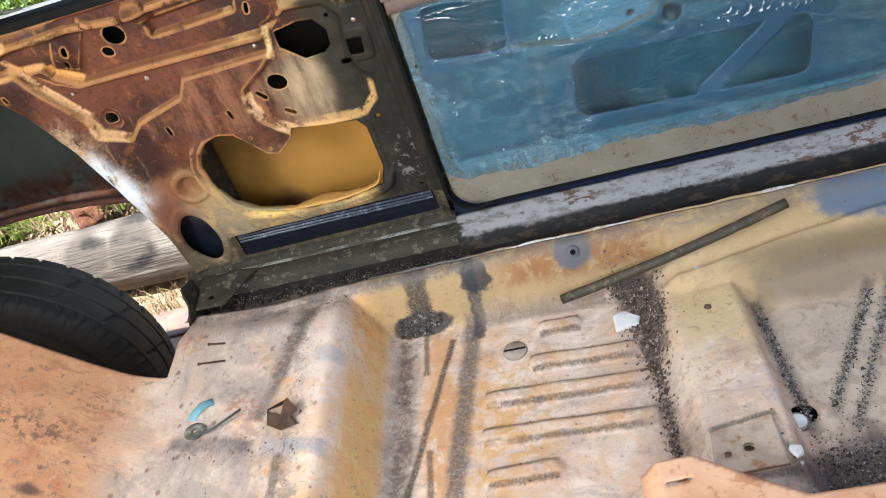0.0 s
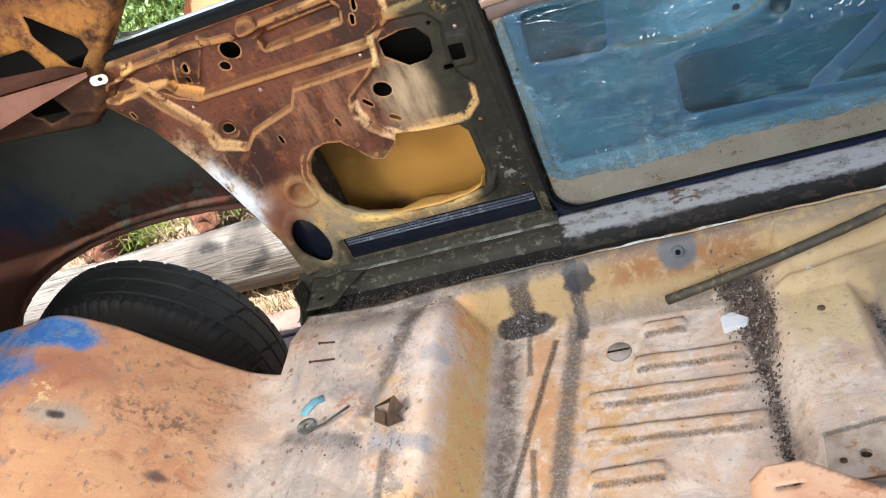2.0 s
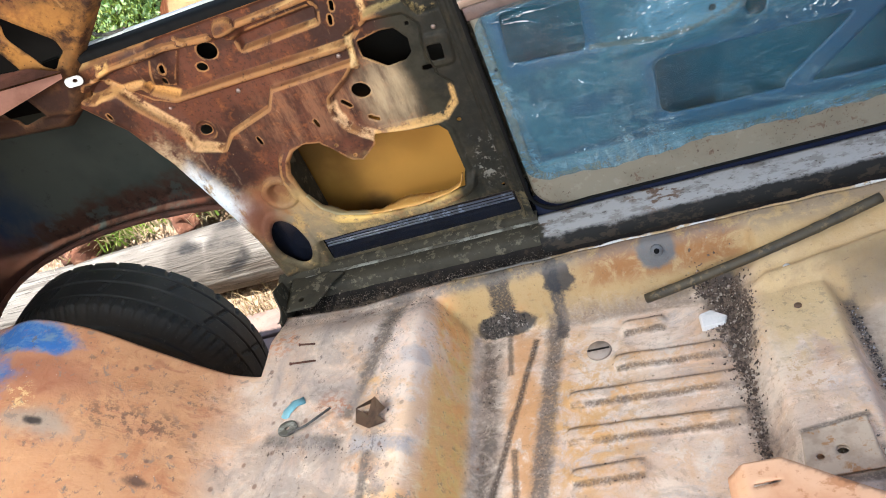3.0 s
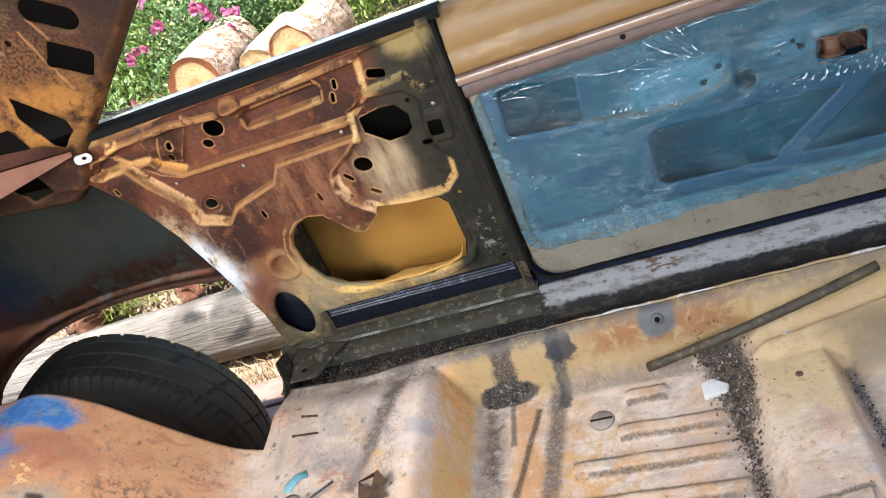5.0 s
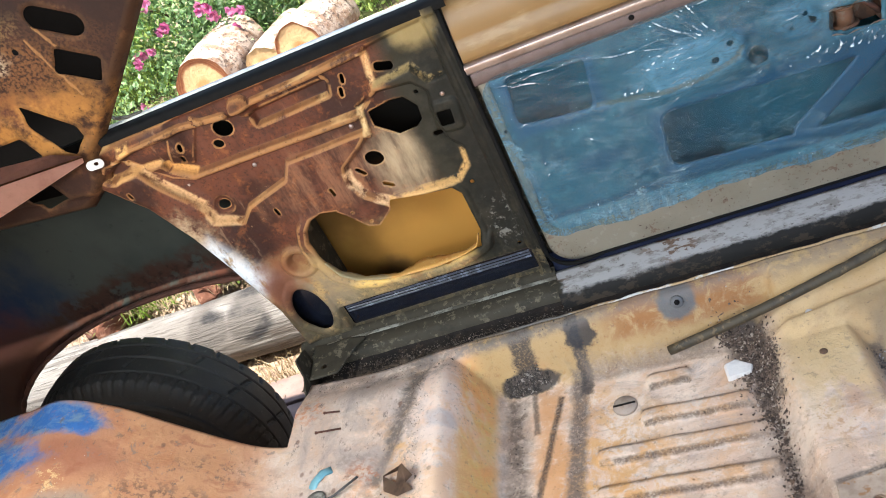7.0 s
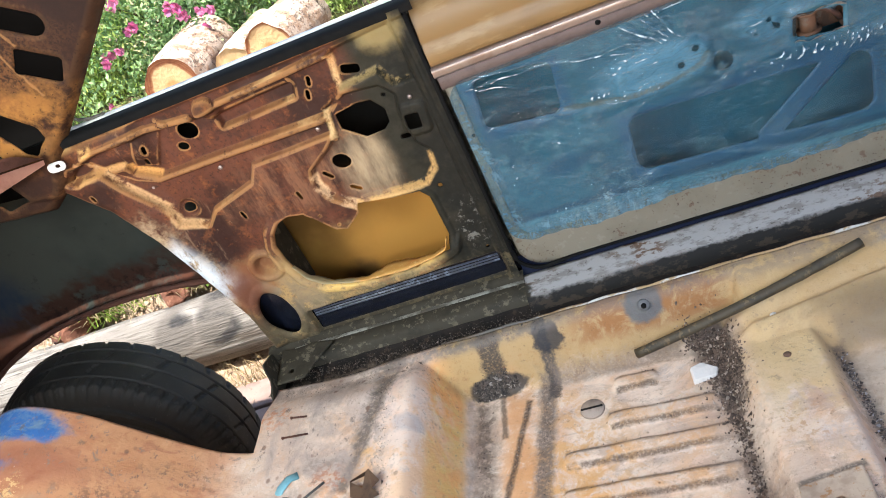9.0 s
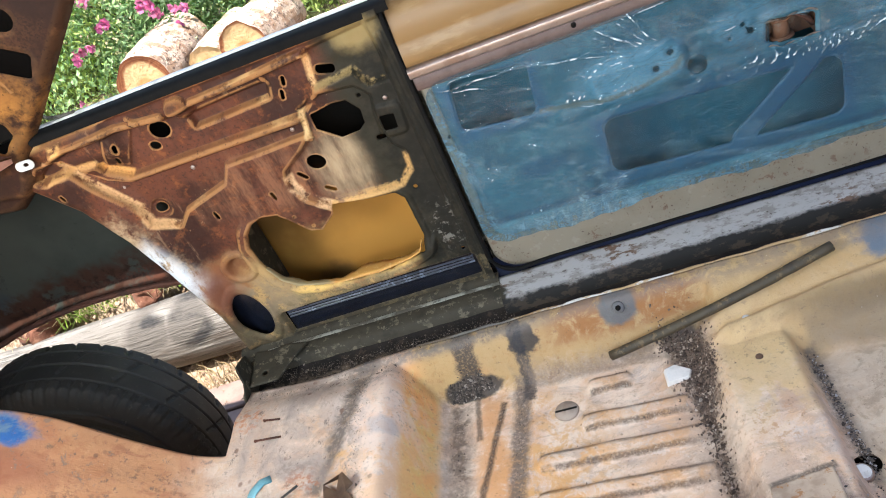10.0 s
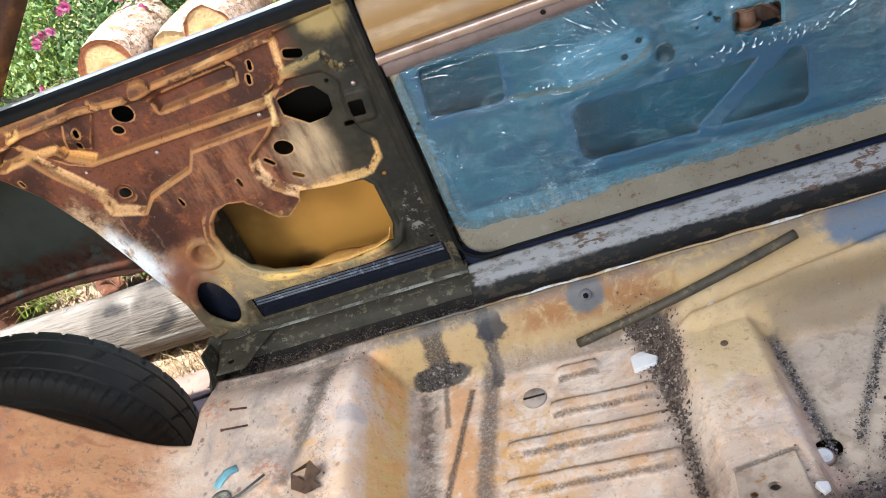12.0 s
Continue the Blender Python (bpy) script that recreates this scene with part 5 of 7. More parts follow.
extrude_profile("rocker_outer", ((1.33, 0.15), (1.40, 0.10), (1.43, 0.02), (1.40, -0.10)), -0.98, 0.85, M_NAVY, shell)
# rusty closing plate at the end of the sill, folded over on to its top with a bolt hole
def end_plate_keep(u, v):
    return -s_poly(u, v, ((0.0, -0.035), (0.0, 0.012), (0.030, 0.040), (0.052, 0.078), (0.10, 0.085), (0.10, -0.035)), 0.003)


sheet("sill_end_plate", -0.01, 0.11, -0.04, 0.10, 0.004, lambda u, v: (-0.948 - 0.10 * u + 0.004 * np.sin(v * 60), 1.160 + u, 0.118 + 0.9 * v - 0.5 * u), end_plate_keep, M_CHANNEL, shell, "dark rusty sill end plate", 0.003)
sheet("sill_fold", -0.955, -0.83, 1.185, 1.285, 0.004, lambda x, y: (x, y, 0.124 + 0.06 * (y - 1.19) + 0.003 * np.sin(x * 70) * np.sin(y * 50)), lambda x, y: np.minimum(-s_poly(x, y, ((-0.945, 1.195), (-0.945, 1.278), (-0.84, 1.270), (-0.875, 1.225), (-0.888, 1.195)), 0.003), s_disc(x, y, (-0.916, 1.215), 0.0055)), M_CHANNEL, shell, "dirty folded sill corner with a bolt hole", 0.003)

part("door_jamb", box(-0.458, -0.432, 1.322, 1.332, 0.115, 0.655, 0.002), M_CHANNEL, shell)
# -- unseen roof, lengthened to block the sun, and far structure that close the shell --
part("roof", box(-1.36, 0.50, -0.10, 1.22, 1.165, 1.18, 0.004), M_ROOF, shell, "bare steel roof")
part("front_pillar", box(0.80, 0.86, 1.20, 1.28, 0.1, 1.16, 0.01), M_ROOF, shell)
part("near_quarter", box(-2.42, -1.30, -0.22, -0.16, -0.1, 0.66, 0.01), M_ROOF, shell, "plain near quarter panel")
for py in (-0.12, 1.20):
    part("windscreen_pillar", tube([(0.86, py, 0.52), (0.70, py, 0.86), (0.49, py, 1.172)], 0.018, 10), M_ROOF, shell)
part("rear_roof_pillar", tube([(-1.35, -0.12, 1.172), (-1.6, -0.16, 0.95), (-1.95, -0.18, 0.66)], 0.035, 10, 0.5), M_ROOF, shell)
part("scuttle", box(0.80, 0.90, -0.2, 1.40, 0.0, 0.55, 0.01), M_ROOF, shell)
part("near_sill", box(-1.0, 0.85, -0.22, -0.09, -0.1, 0.12, 0.01), M_CHANNEL, shell)

# ---- the door ----
door = tagged(new("door"), "stripped blue door with gold top under clear plastic film")
door.parent = shell


def door_keep(x, z):
    k = -s_slab(x, z, (0.13, 0.361), 0.573, 0.225, 0, 0.05)
    for h in (s_slab(x, z, (-0.01, 0.300), 0.185, 0.052, -3, 0.02), s_slab(x, z, (-0.342, 0.463), 0.062, 0.045, -6, 0.012),
              s_slab(x, z, (0.45, 0.30), 0.15, 0.05, 0, 0.02), s_disc(x, z, (-0.066, 0.441), 0.006), s_disc(x, z, (-0.092, 0.422), 0.006), s_disc(x, z, (0.043, 0.444), 0.0045), s_disc(x, z, (0.053, 0.430), 0.0055), s_disc(x, z, (0.022, 0.428), 0.004),
              s_disc(x, z, (-0.030, 0.404), 0.015), s_slab(x, z, (0.11, 0.412), 0.036, 0.018, -8, 0.006)):
        k = np.minimum(k, h)
    # the diagonal strap is left standing in the large opening
    strap = np.maximum(poly_line(x, z, ((0.012, 0.25), (0.135, 0.35))) - 0.016, s_slab(x, z, (0, 0.3), 0.3, 0.07))
    return np.maximum(k, -strap)


def door_place(x, z):
    d = 0.008 * smooth01((-s_slab(x, z, (-0.12, 0.425), 0.08, 0.035, 3, 0.03)) / 0.012)
    d += 0.006 * smooth01((-s_oval(x, z, (0.025, 0.435), 0.05, 0.033, -8)) / 0.012)
    d += 0.002 * smooth01((0.232 - 0.03 * (x + 0.44) - z) / 0.008)
    d += ridge(x, z, ((-0.25, 0.39), (0.6, 0.385)), 0.008, 0.005)
    return x, 1.306 - d, z


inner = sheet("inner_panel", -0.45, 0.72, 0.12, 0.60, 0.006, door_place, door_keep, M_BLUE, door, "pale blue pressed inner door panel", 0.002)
sheet("border", -0.45, 0.72, 0.12, 0.60, 0.006, lambda x, z: (x, 1.3025 + 0 * x, z), lambda x, z: np.minimum(-s_slab(x, z, (0.13, 0.361), 0.573, 0.226, 0, 0.05), s_slab(x, z, (0.145, 0.372), 0.572, 0.168, 0, 0.035)), M_TAN, door, "tan primer border with rust spots", 0.002)
extrude_profile("outer_skin", ((1.36, 0.64), (1.40, 0.5), (1.41, 0.35), (1.39, 0.2), (1.36, 0.12)), -0.445, 0.75, M_BLUE_DEEP, door, "blue outer door skin")
extrude_profile("top_rail", ((1.300, 0.560), (1.293, 0.563), (1.291, 0.570), (1.2925, 0.594), (1.2965, 0.599), (1.2945, 0.604), (1.302, 0.640), (1.312, 0.660), (1.325, 0.668), (1.345, 0.668)), -0.447, 0.75, M_GOLD, door, "gold painted door top rail")
extrude_profile("chrome_trim", ((1.300, 0.561), (1.290, 0.560), (1.286, 0.556), (1.290, 0.551), (1.288, 0.547), (1.292, 0.543), (1.300, 0.542)), -0.449, 0.75, M_CHROME, door, "dull chrome twin-bead strip")
extrude_profile("trim_backing", ((1.300, 0.544), (1.297, 0.541), (1.297, 0.522), (1.300, 0.518)), -0.447, 0.75, plain_paint("dark_red_brown", lin(98, 80, 74), lin(78, 62, 56), 0.6, 30), door, "reddish brown strip with clip holes")
extrude_profile("door_seal", ((1.345, 0.665), (1.346, 0.676), (1.36, 0.678), (1.362, 0.66)), -0.44, 0.75, M_RUBBER, door, "black belt seal")


def film_keep(x, z):
    rag = 0.003 * np.sin(x * 17) + 0.002 * np.sin(x * 61 + 1) + 0.0012 * np.sin(x * 173 + 2)
    tear = s_slab(x, z, (0.11, 0.418), 0.034, 0.020, -8, 0.006) + 0.004 * np.sin(x * 210)
    return np.minimum(-s_slab(x, z, (0.13, 0.3615), 0.572, 0.1645, 0, 0.035) + rag * smooth01((0.24 - z) / 0.05), tear)


def film_folds():
    """Taut folds: fans from the fixing points, pleated bands, long pulls along the upper edge."""
    rng = random.Random(11)
    folds = []
    for cx, cz, n, lo, hi, near, far in ((-0.070, 0.448, 30, 115, 190, 0.03, 0.12), (-0.092, 0.423, 8, 150, 215, 0.02, 0.10), (0.055, 0.445, 9, 110, 200, 0.02, 0.07), (-0.44, 0.518, 6, -20, -2, 0.03, 0.12)):
        for _ in range(n):
            a = radians(rng.uniform(lo, hi))
            r0, r1 = near * rng.uniform(0.4, 1.3), far * rng.uniform(0.5, 1.3)
            folds.append(((cx + r0 * math.cos(a), cz + r0 * math.sin(a)), (cx + r1 * math.cos(a), cz + r1 * math.sin(a)), rng.uniform(0.0016, 0.0034), rng.uniform(0.0012, 0.0030)))
    # pleats across the bands between the openings
    for (ax, az), (bx, bz), n, turn, size in (((-0.04, 0.383), (0.06, 0.370), 10, 60, 0.012), ((0.0, 0.382), (0.06, 0.384), 22, 60, 0.012), ((0.05, 0.384), (0.19, 0.374), 110, 66, 0.026), ((-0.20, 0.452), (-0.10, 0.470), 24, 8, 0.05), ((-0.24, 0.425), (-0.13, 0.405), 26, 30, 0.02), ((0.20, 0.372), (0.26, 0.405), 28, 30, 0.036), ((0.26, 0.41), (0.50, 0.43), 20, 40, 0.02), ((-0.41, 0.36), (-0.37, 0.33), 5, 65, 0.016)):
        for _ in range(n):
            f = rng.random()
            x0, z0 = ax + (bx - ax) * f + rng.gauss(0, 0.004), az + (bz - az) * f + rng.gauss(0, 0.006)
            a, l = radians(turn + rng.gauss(0, 18)), size * rng.uniform(0.5, 1.3)
            folds.append(((x0 - l * math.cos(a) / 2, z0 - l * math.sin(a) / 2), (x0 + l * math.cos(a) / 2, z0 + l * math.sin(a) / 2), rng.uniform(0.0022, 0.0042), rng.uniform(0.0015, 0.003)))
    # long pulls
    for (ax, az), (bx, bz) in (((-0.30, 0.500), (-0.13, 0.484)), ((-0.25, 0.492), (-0.12, 0.470)), ((-0.13, 0.523), (0.02, 0.517)), ((0.0, 0.52), (0.22, 0.512)), ((-0.20, 0.470), (-0.11, 0.462)), ((-0.24, 0.44), (-0.225, 0.408)), ((-0.225, 0.408), (-0.18, 0.397)), ((-0.182, 0.394), (-0.075, 0.397)), ((-0.41, 0.427), (-0.385, 0.430)), ((-0.325, 0.372), (-0.285, 0.360))):
        folds.append(((ax, az), (bx, bz), 0.0026, 0.0032))
    folds.append(((-0.425, 0.512), (-0.34, 0.508), 0.004, 0.005))
    folds.append(((-0.40, 0.503), (-0.30, 0.506), 0.003, 0.004))
    for _ in range(130):
        x0, z0 = rng.uniform(-0.41, -0.16), rng.uniform(0.21, 0.41)
        a, l = radians(rng.gauss(100, 22)), rng.uniform(0.008, 0.035)
        folds.append(((x0, z0), (x0 + l * math.cos(a), z0 + l * math.sin(a)), rng.uniform(0.0016, 0.003), rng.uniform(0.0004, 0.0010)))
    for _ in range(110):
        x0 = rng.uniform(-0.36, 0.55)
        z0 = 0.236 - 0.03 * (x0 + 0.44) + rng.gauss(0, 0.008)
        a, l = radians(rng.gauss(60, 30)), rng.uniform(0.006, 0.02)
        folds.append(((x0, z0), (x0 + l * math.cos(a), z0 + l * math.sin(a)), rng.uniform(0.0016, 0.003), rng.uniform(0.0006, 0.0016)))
    for _ in range(40):
        x0, z0 = rng.uniform(-0.43, 0.5), rng.uniform(0.19, 0.5)
        a, l = radians(rng.gauss(4, 16)), rng.uniform(0.02, 0.07)
        folds.append(((x0, z0), (x0 + l * math.cos(a), z0 + l * math.sin(a)), rng.uniform(0.0018, 0.0035), rng.uniform(0.0008, 0.002)))
    return folds


def film_place(x, z):
    d = 0.003 * np.sin(x * 23 + 7 * z) * np.sin(z * 31 + 2) + 0 * x
    for a, b, w, h in film_folds():
        near = (np.abs(x - (a[0] + b[0]) / 2) < abs(a[0] - b[0]) / 2 + 0.012) & (np.abs(z - (a[1] + b[1]) / 2) < abs(a[1] - b[1]) / 2 + 0.012)
        xs, zs = x[near], z[near]
        along = ((xs - a[0]) * (b[0] - a[0]) + (zs - a[1]) * (b[1] - a[1])) / ((b[0] - a[0]) ** 2 + (b[1] - a[1]) ** 2)
        bend = 0.0025 * np.sin(along * 7 + a[0] * 90)
        taper = np.sin(np.pi * np.clip(0.04 + 0.92 * along, 0, 1)) ** 0.8
        d[near] += h * taper * np.exp(-((seg_dist(xs + bend * 0.4, zs + bend, a, b)) / w) ** 2)
    d = d + 0.010 * smooth01((-s_slab(x, z, (-0.12, 0.425), 0.085, 0.04, 3, 0.03)) / 0.02)
    torn = s_slab(x, z, (0.11, 0.418), 0.035, 0.022, -8, 0.006)
    d = d + 0.006 * smooth01((0.02 - torn) / 0.02)
    return x, 1.293 - d, z


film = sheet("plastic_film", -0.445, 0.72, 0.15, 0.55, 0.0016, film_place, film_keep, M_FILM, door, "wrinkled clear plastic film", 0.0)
film.visible_shadow = False


def clip_hole_disc(x, y, z, radius):
    """Small dark disc that imitates the shaded inside of a fixing hole in the door trim."""
    bm = bmesh.new()
    bmesh.ops.create_cone(bm, cap_ends=True, segments=14, radius1=radius, radius2=radius * 0.9, depth=0.002, matrix=Matrix.Translation((x, y, z)) @ Matrix.Rotation(radians(90), 4, "X"))
    return part("clip_hole_disc", bm, M_RUBBER, door, "dark disc for a clip hole")


clip_hole_disc(-0.190, 1.2965, 0.535, 0.0045)
clip_hole_disc(-0.431, 1.3005, 0.425, 0.003)

# -- more of the shell: door-side seal, gusset, closing panels --
seal_pts = [(-0.4525, 1.296, 0.668), (-0.4525, 1.294, 0.52), (-0.4525, 1.294, 0.34), (-0.4525, 1.294, 0.20)]
seal_pts += [(-0.4525 + 0.05 * (1 - math.cos(a)), 1.294, 0.184 - 0.05 * math.sin(a)) for a in np.linspace(0.1, math.pi / 2, 8)]
seal_pts += [(-0.35, 1.301, 0.1345), (0.0, 1.302, 0.1345), (0.8, 1.302, 0.1345)]
part("door_opening_seal", tube(seal_pts, lambda s: 0.0040 if s < 0.8 else 0.0030, 8), M_RUBBER, shell, "black door opening seal")
gus = bmesh.new()
gv = [gus.verts.new(p) for p in ((-1.085, 1.245, 0.668), (-1.30, 1.21, 0.690), (-1.75, 1.15, 0.745), (-1.75, 1.15, 0.50), (-1.37, 1.20, 0.622), (-1.088, 1.245, 0.660))]
gus.faces.new(gv)
bmesh.ops.solidify(gus, geom=gus.faces[:], thickness=0.003)
part("shelf_gusset", gus, M_PINKRUST, shell, "pinkish brown shelf gusset plate")
fold = bmesh.new()
fold.faces.new([fold.verts.new(p) for p in ((-1.085, 1.248, 0.670), (-1.14, 1.255, 0.690), (-1.30, 1.235, 0.718), (-1.75, 1.18, 0.80), (-1.75, 1.152, 0.748), (-1.30, 1.212, 0.693))])
bmesh.ops.solidify(fold, geom=fold.faces[:], thickness=0.003)
part("gusset_fold", fold, plain_paint("brown_pink_rust", lin(124, 80, 64), lin(84, 52, 40), 0.7, 20), shell, "darker folded edge of the gusset")
# unseen panels added to keep sun off the hump and seat pan
part("corner_sun_block", box(-2.42, -1.88, 1.272, 1.37, 0.84, 0.86, 0.004), M_ROOF, shell)
part("shelf_sun_block", box(-2.42, -1.30, -0.10, 1.27, 0.84, 0.86, 0.004), M_ROOF, shell)
part("tail_sun_block", box(-2.44, -2.40, -0.1, 1.45, -0.1, 0.86, 0.004), M_ROOF, shell)

# ---- ground and planting ----
def ground_material():
    k = Mat("dry_soil_and_mulch", 0.95)
    n1, n2, n3 = k.noise(3, 5), k.noise(30, 6, 0.7), k.noise(140, 4, 0.7)
    k.lay(lin(150, 128, 108)).lay(lin(104, 84, 66), k.step(n2, 0.45, 0.6)).lay(lin(186, 166, 146), k.step(n3, 0.55, 0.68), 0.8)
    k.lay(lin(98, 112, 60), k.mul(k.step(k.axis(1), 2.2, 2.8), k.step(n1, 0.4, 0.55)), 0.6)
    k.bump((n2, 0.02), (n3, 0.006), strength=0.7)
    return k.done()


def ground_z(x, y):
    return -0.325 + 0.19 * smooth01((y - 1.98) / 0.2) + 0.20 * smooth01((y - 2.2) / 0.9) + 0.35 * smooth01((y - 3.6) / 3.0)


edges_y = np.concatenate((np.linspace(-60, 1.2, 14), np.linspace(1.3, 4.2, 59), np.linspace(4.6, 120, 26)))
edges_x = np.concatenate((np.linspace(-80, -4, 12), np.linspace(-3.6, 2, 57), np.linspace(3, 80, 12)))
gx, gy = np.meshgrid(edges_x, edges_y, indexing="ij")
gz = ground_z(gx, gy)
near = ((gy > 1.2) & (gy < 4.5) & (gx > -3.7) & (gx < 2.1))
gz = gz + np.where(near, 0.012 * np.sin(gx * 13 + 2 * np.sin(gy * 9)) * np.sin(gy * 17 + gx * 3), 0)
nx_, ny_ = gx.shape
gi = np.arange(nx_ * ny_).reshape(nx_, ny_)
gq = np.stack((gi[:-1, :-1], gi[1:, :-1], gi[1:, 1:], gi[:-1, 1:]), -1).reshape(-1, 4)
ground = add_mesh("ground", np.stack((gx, gy, gz), -1).reshape(-1, 3), gq, ground_material())
tagged(ground, "dry bare soil with mulch rising to a planted bank", "ground", "", "structure")


def wood_materials():
    k = Mat("weathered_grey_timber", 0.9)
    g = k.noise(40, 6, 0.65, k.scaled((0.06, 1, 1)), 0.4)
    f = k.noise(170, 4, 0.6, k.scaled((0.05, 1, 1)))
    k.lay(lin(118, 114, 109)).lay(lin(80, 75, 70), k.step(g, 0.44, 0.58), 0.85).lay(lin(46, 42, 38), k.step(f, 0.57, 0.64), 0.85)
    # shadow lying on the log, painted as two dark patches
    k.lay(lin(21, 21, 23), k.m("MAXIMUM", k.blob((1.79, 0, 0.068), (0.075, 9, 0.045), 0.2, 0.25, 16), k.blob((1.93, 0, 0.06), (0.075, 9, 0.055), 0.2, 0.25, 16)), 0.95)
    k.lay(lin(70, 58, 48), k.step(k.noise(4, 6, 0.7, k.scaled((0.7, 2, 2), (5, 1, 0))), 0.54, 0.62), 0.5)
    k.lay(lin(96, 90, 84), k.step(k.noise(5, 5, 0.6, k.scaled((0.6, 1, 1), (0, 3, 0))), 0.52, 0.6), 0.6)
    k.bump((g, 0.012), (f, 0.005), strength=1.0)
    grey = k.done()
    k = Mat("flaky_pale_bark", 0.95)
    a, b = k.noise(16, 6, 0.65), k.noise(60, 5, 0.7)
    k.lay(lin(162, 144, 130)).lay(lin(126, 96, 76), k.step(a, 0.49, 0.58), 0.85).lay(lin(70, 56, 50), k.mul(k.step(b, 0.50, 0.60), k.step(k.noise(9, 4, 0.6), 0.46, 0.56)), 0.85).lay(lin(184, 173, 162), k.step(a, 0.42, 0.34), 0.8)
    k.bump((a, 0.02), (b, 0.008), strength=0.9)
    bark = k.done()
    k = Mat("fresh_cut_wood", 0.85)
    flat = k.scaled((0, 1, 1))
    far = k.t.nodes.new("ShaderNodeVectorMath")
    far.operation = "LENGTH"
    k.t.links.new(flat, far.inputs[0])
    rad = k.m("ADD", far.outputs["Value"], k.m("MULTIPLY", k.noise(14, 3), 0.03))
    k.lay(lin(190, 140, 88)).lay(lin(206, 172, 126), k.step(rad, 0.040, 0.062), 0.9).lay(lin(128, 74, 44), k.step(rad, 0.104, 0.114))
    k.lay(lin(206, 154, 100), k.step(k.m("SINE", k.m("MULTIPLY", rad, 620.0)), 0.2, 0.9), 0.15).lay(lin(160, 108, 66), k.step(k.noise(70, 5, 0.7), 0.58, 0.7), 0.5)
    k.bump((k.noise(70, 5), 0.006), strength=0.6)
    return grey, bark, k.done()


M_SLEEPER, M_BARK, M_CUT = wood_materials()


def log_mesh(length, r, seed, rough=0.06, rings=14, segs=28, flat=1.0):
    """A lying log along local +x from 0 to length: bark and the two cut ends as separate bmeshes."""
    bark, cuts = bmesh.new(), []
    loops = []
    for i in range(rings + 1):
        x = length * i / rings
        loop = []
        for j in range(segs):
            a = 2 * math.pi * j / segs
            q = r * (1 + rough * noise.noise((x * 6 + seed, 2 * math.cos(a), 2 * math.sin(a) + seed)) + 0.5 * rough * noise.noise((x * 22, 7 * math.cos(a) + seed, 7 * math.sin(a))))
            loop.append((x, q * math.cos(a), q * math.sin(a) * flat))
        loops.append(loop)
    vs = [[bark.verts.new(p) for p in loop] for loop in loops]
    for a, b in zip(vs, vs[1:]):
        for j in range(segs):
            bark.faces.new((a[j], a[(j + 1) % segs], b[(j + 1) % segs], b[j]))
    for loop, x in ((loops[0], 0.004), (loops[-1], length - 0.004)):
        cut = bmesh.new()
        cuts.append(cut)
        prev = [cut.verts.new(p) for p in loop]
        for s in (0.86, 0.55, 0.2):
            ring = [cut.verts.new((x + (0.004 if x < length / 2 else -0.004) * noise.noise((p[1] * 40, p[2] * 40, s)), p[1] * s, p[2] * s)) for p in loop]
            for j in range(segs):
                cut.faces.new((prev[j], prev[(j + 1) % segs], ring[(j + 1) % segs], ring[j]))
            prev = ring
        cut.faces.new(prev)
    return bark, cuts


def make_log(name, label, m, length, r, seed, mats, rough=0.06, group=""):
    top = thing(name, label, "log", group)
    b, c = log_mesh(length, r, seed, rough)
    part("bark", b, mats[0], top)
    for end in c:
        part("cut_end", end, mats[1], top, "pale sawn end")
    top.matrix_world = m
    return top


make_log("border_log", "weathered grey log lying on the soil as garden border", pose(-3.4, 1.962, -0.226, 0, 0, 0), 2.75, 0.104, 3.0, (M_SLEEPER, M_SLEEPER), 0.10)


def axis_pose(p, d):
    return Matrix.Translation(p) @ Vector(d).to_track_quat("X", "Z").to_matrix().to_4x4()


FIREWOOD = (((-1.772, 3.0, 0.195), (0.10, 1, 0.0), 0.42, 0.125, 1.0), ((-1.345, 3.0, 0.19), (0.24, 1, 0.0), 0.34, 0.108, 5.0), ((-1.525, 3.05, 0.165), (0.15, 1, 0.0), 0.36, 0.085, 9.0))
for (p, d, length, r, seed) in FIREWOOD:
    make_log("firewood_log", "short sawn firewood log with flaky pale bark on the bank", axis_pose(p, d), length, r, seed, (M_BARK, M_CUT), 0.10, "firewood pile")

# reddish rocks behind the log
M_ROCK = plain_paint("red_brown_stone", lin(112, 72, 55), lin(70, 44, 34), 0.95, 22, 0, 0.012, lin(138, 100, 80))


def rock(p, size, seed, m=M_ROCK, name="garden_rock", label="reddish brown edging rock behind the border log", cat="rock", group="edging rocks", flat=0.55):
    bm = bmesh.new()
    bmesh.ops.create_icosphere(bm, subdivisions=4, radius=1.0)
    for v in bm.verts:
        c = v.co.copy()
        k = 1 + 0.5 * noise.noise(c * 1.5 + Vector((seed, 0, 0))) + 0.22 * noise.noise(c * 4 + Vector((0, seed, 0))) + 0.08 * noise.noise(c * 11)
        c = Vector([max(-0.6, min(0.6, q)) for q in c])
        v.co = Vector((c.x * size[0] * k, c.y * size[1] * k, c.z * size[2] * k))
    ob = part(name, bm, m)
    ob.matrix_world = pose(*p, 0, 0, seed * 40)
    return tagged(ob, label, cat, group)


rock((-2.0, 2.13, -0.085), (0.19, 0.09, 0.10), 1.3)
rock((-1.62, 2.15, -0.075), (0.19, 0.09, 0.10), 2.1)
rock((-1.32, 2.17, -0.085), (0.14, 0.08, 0.09), 0.4)

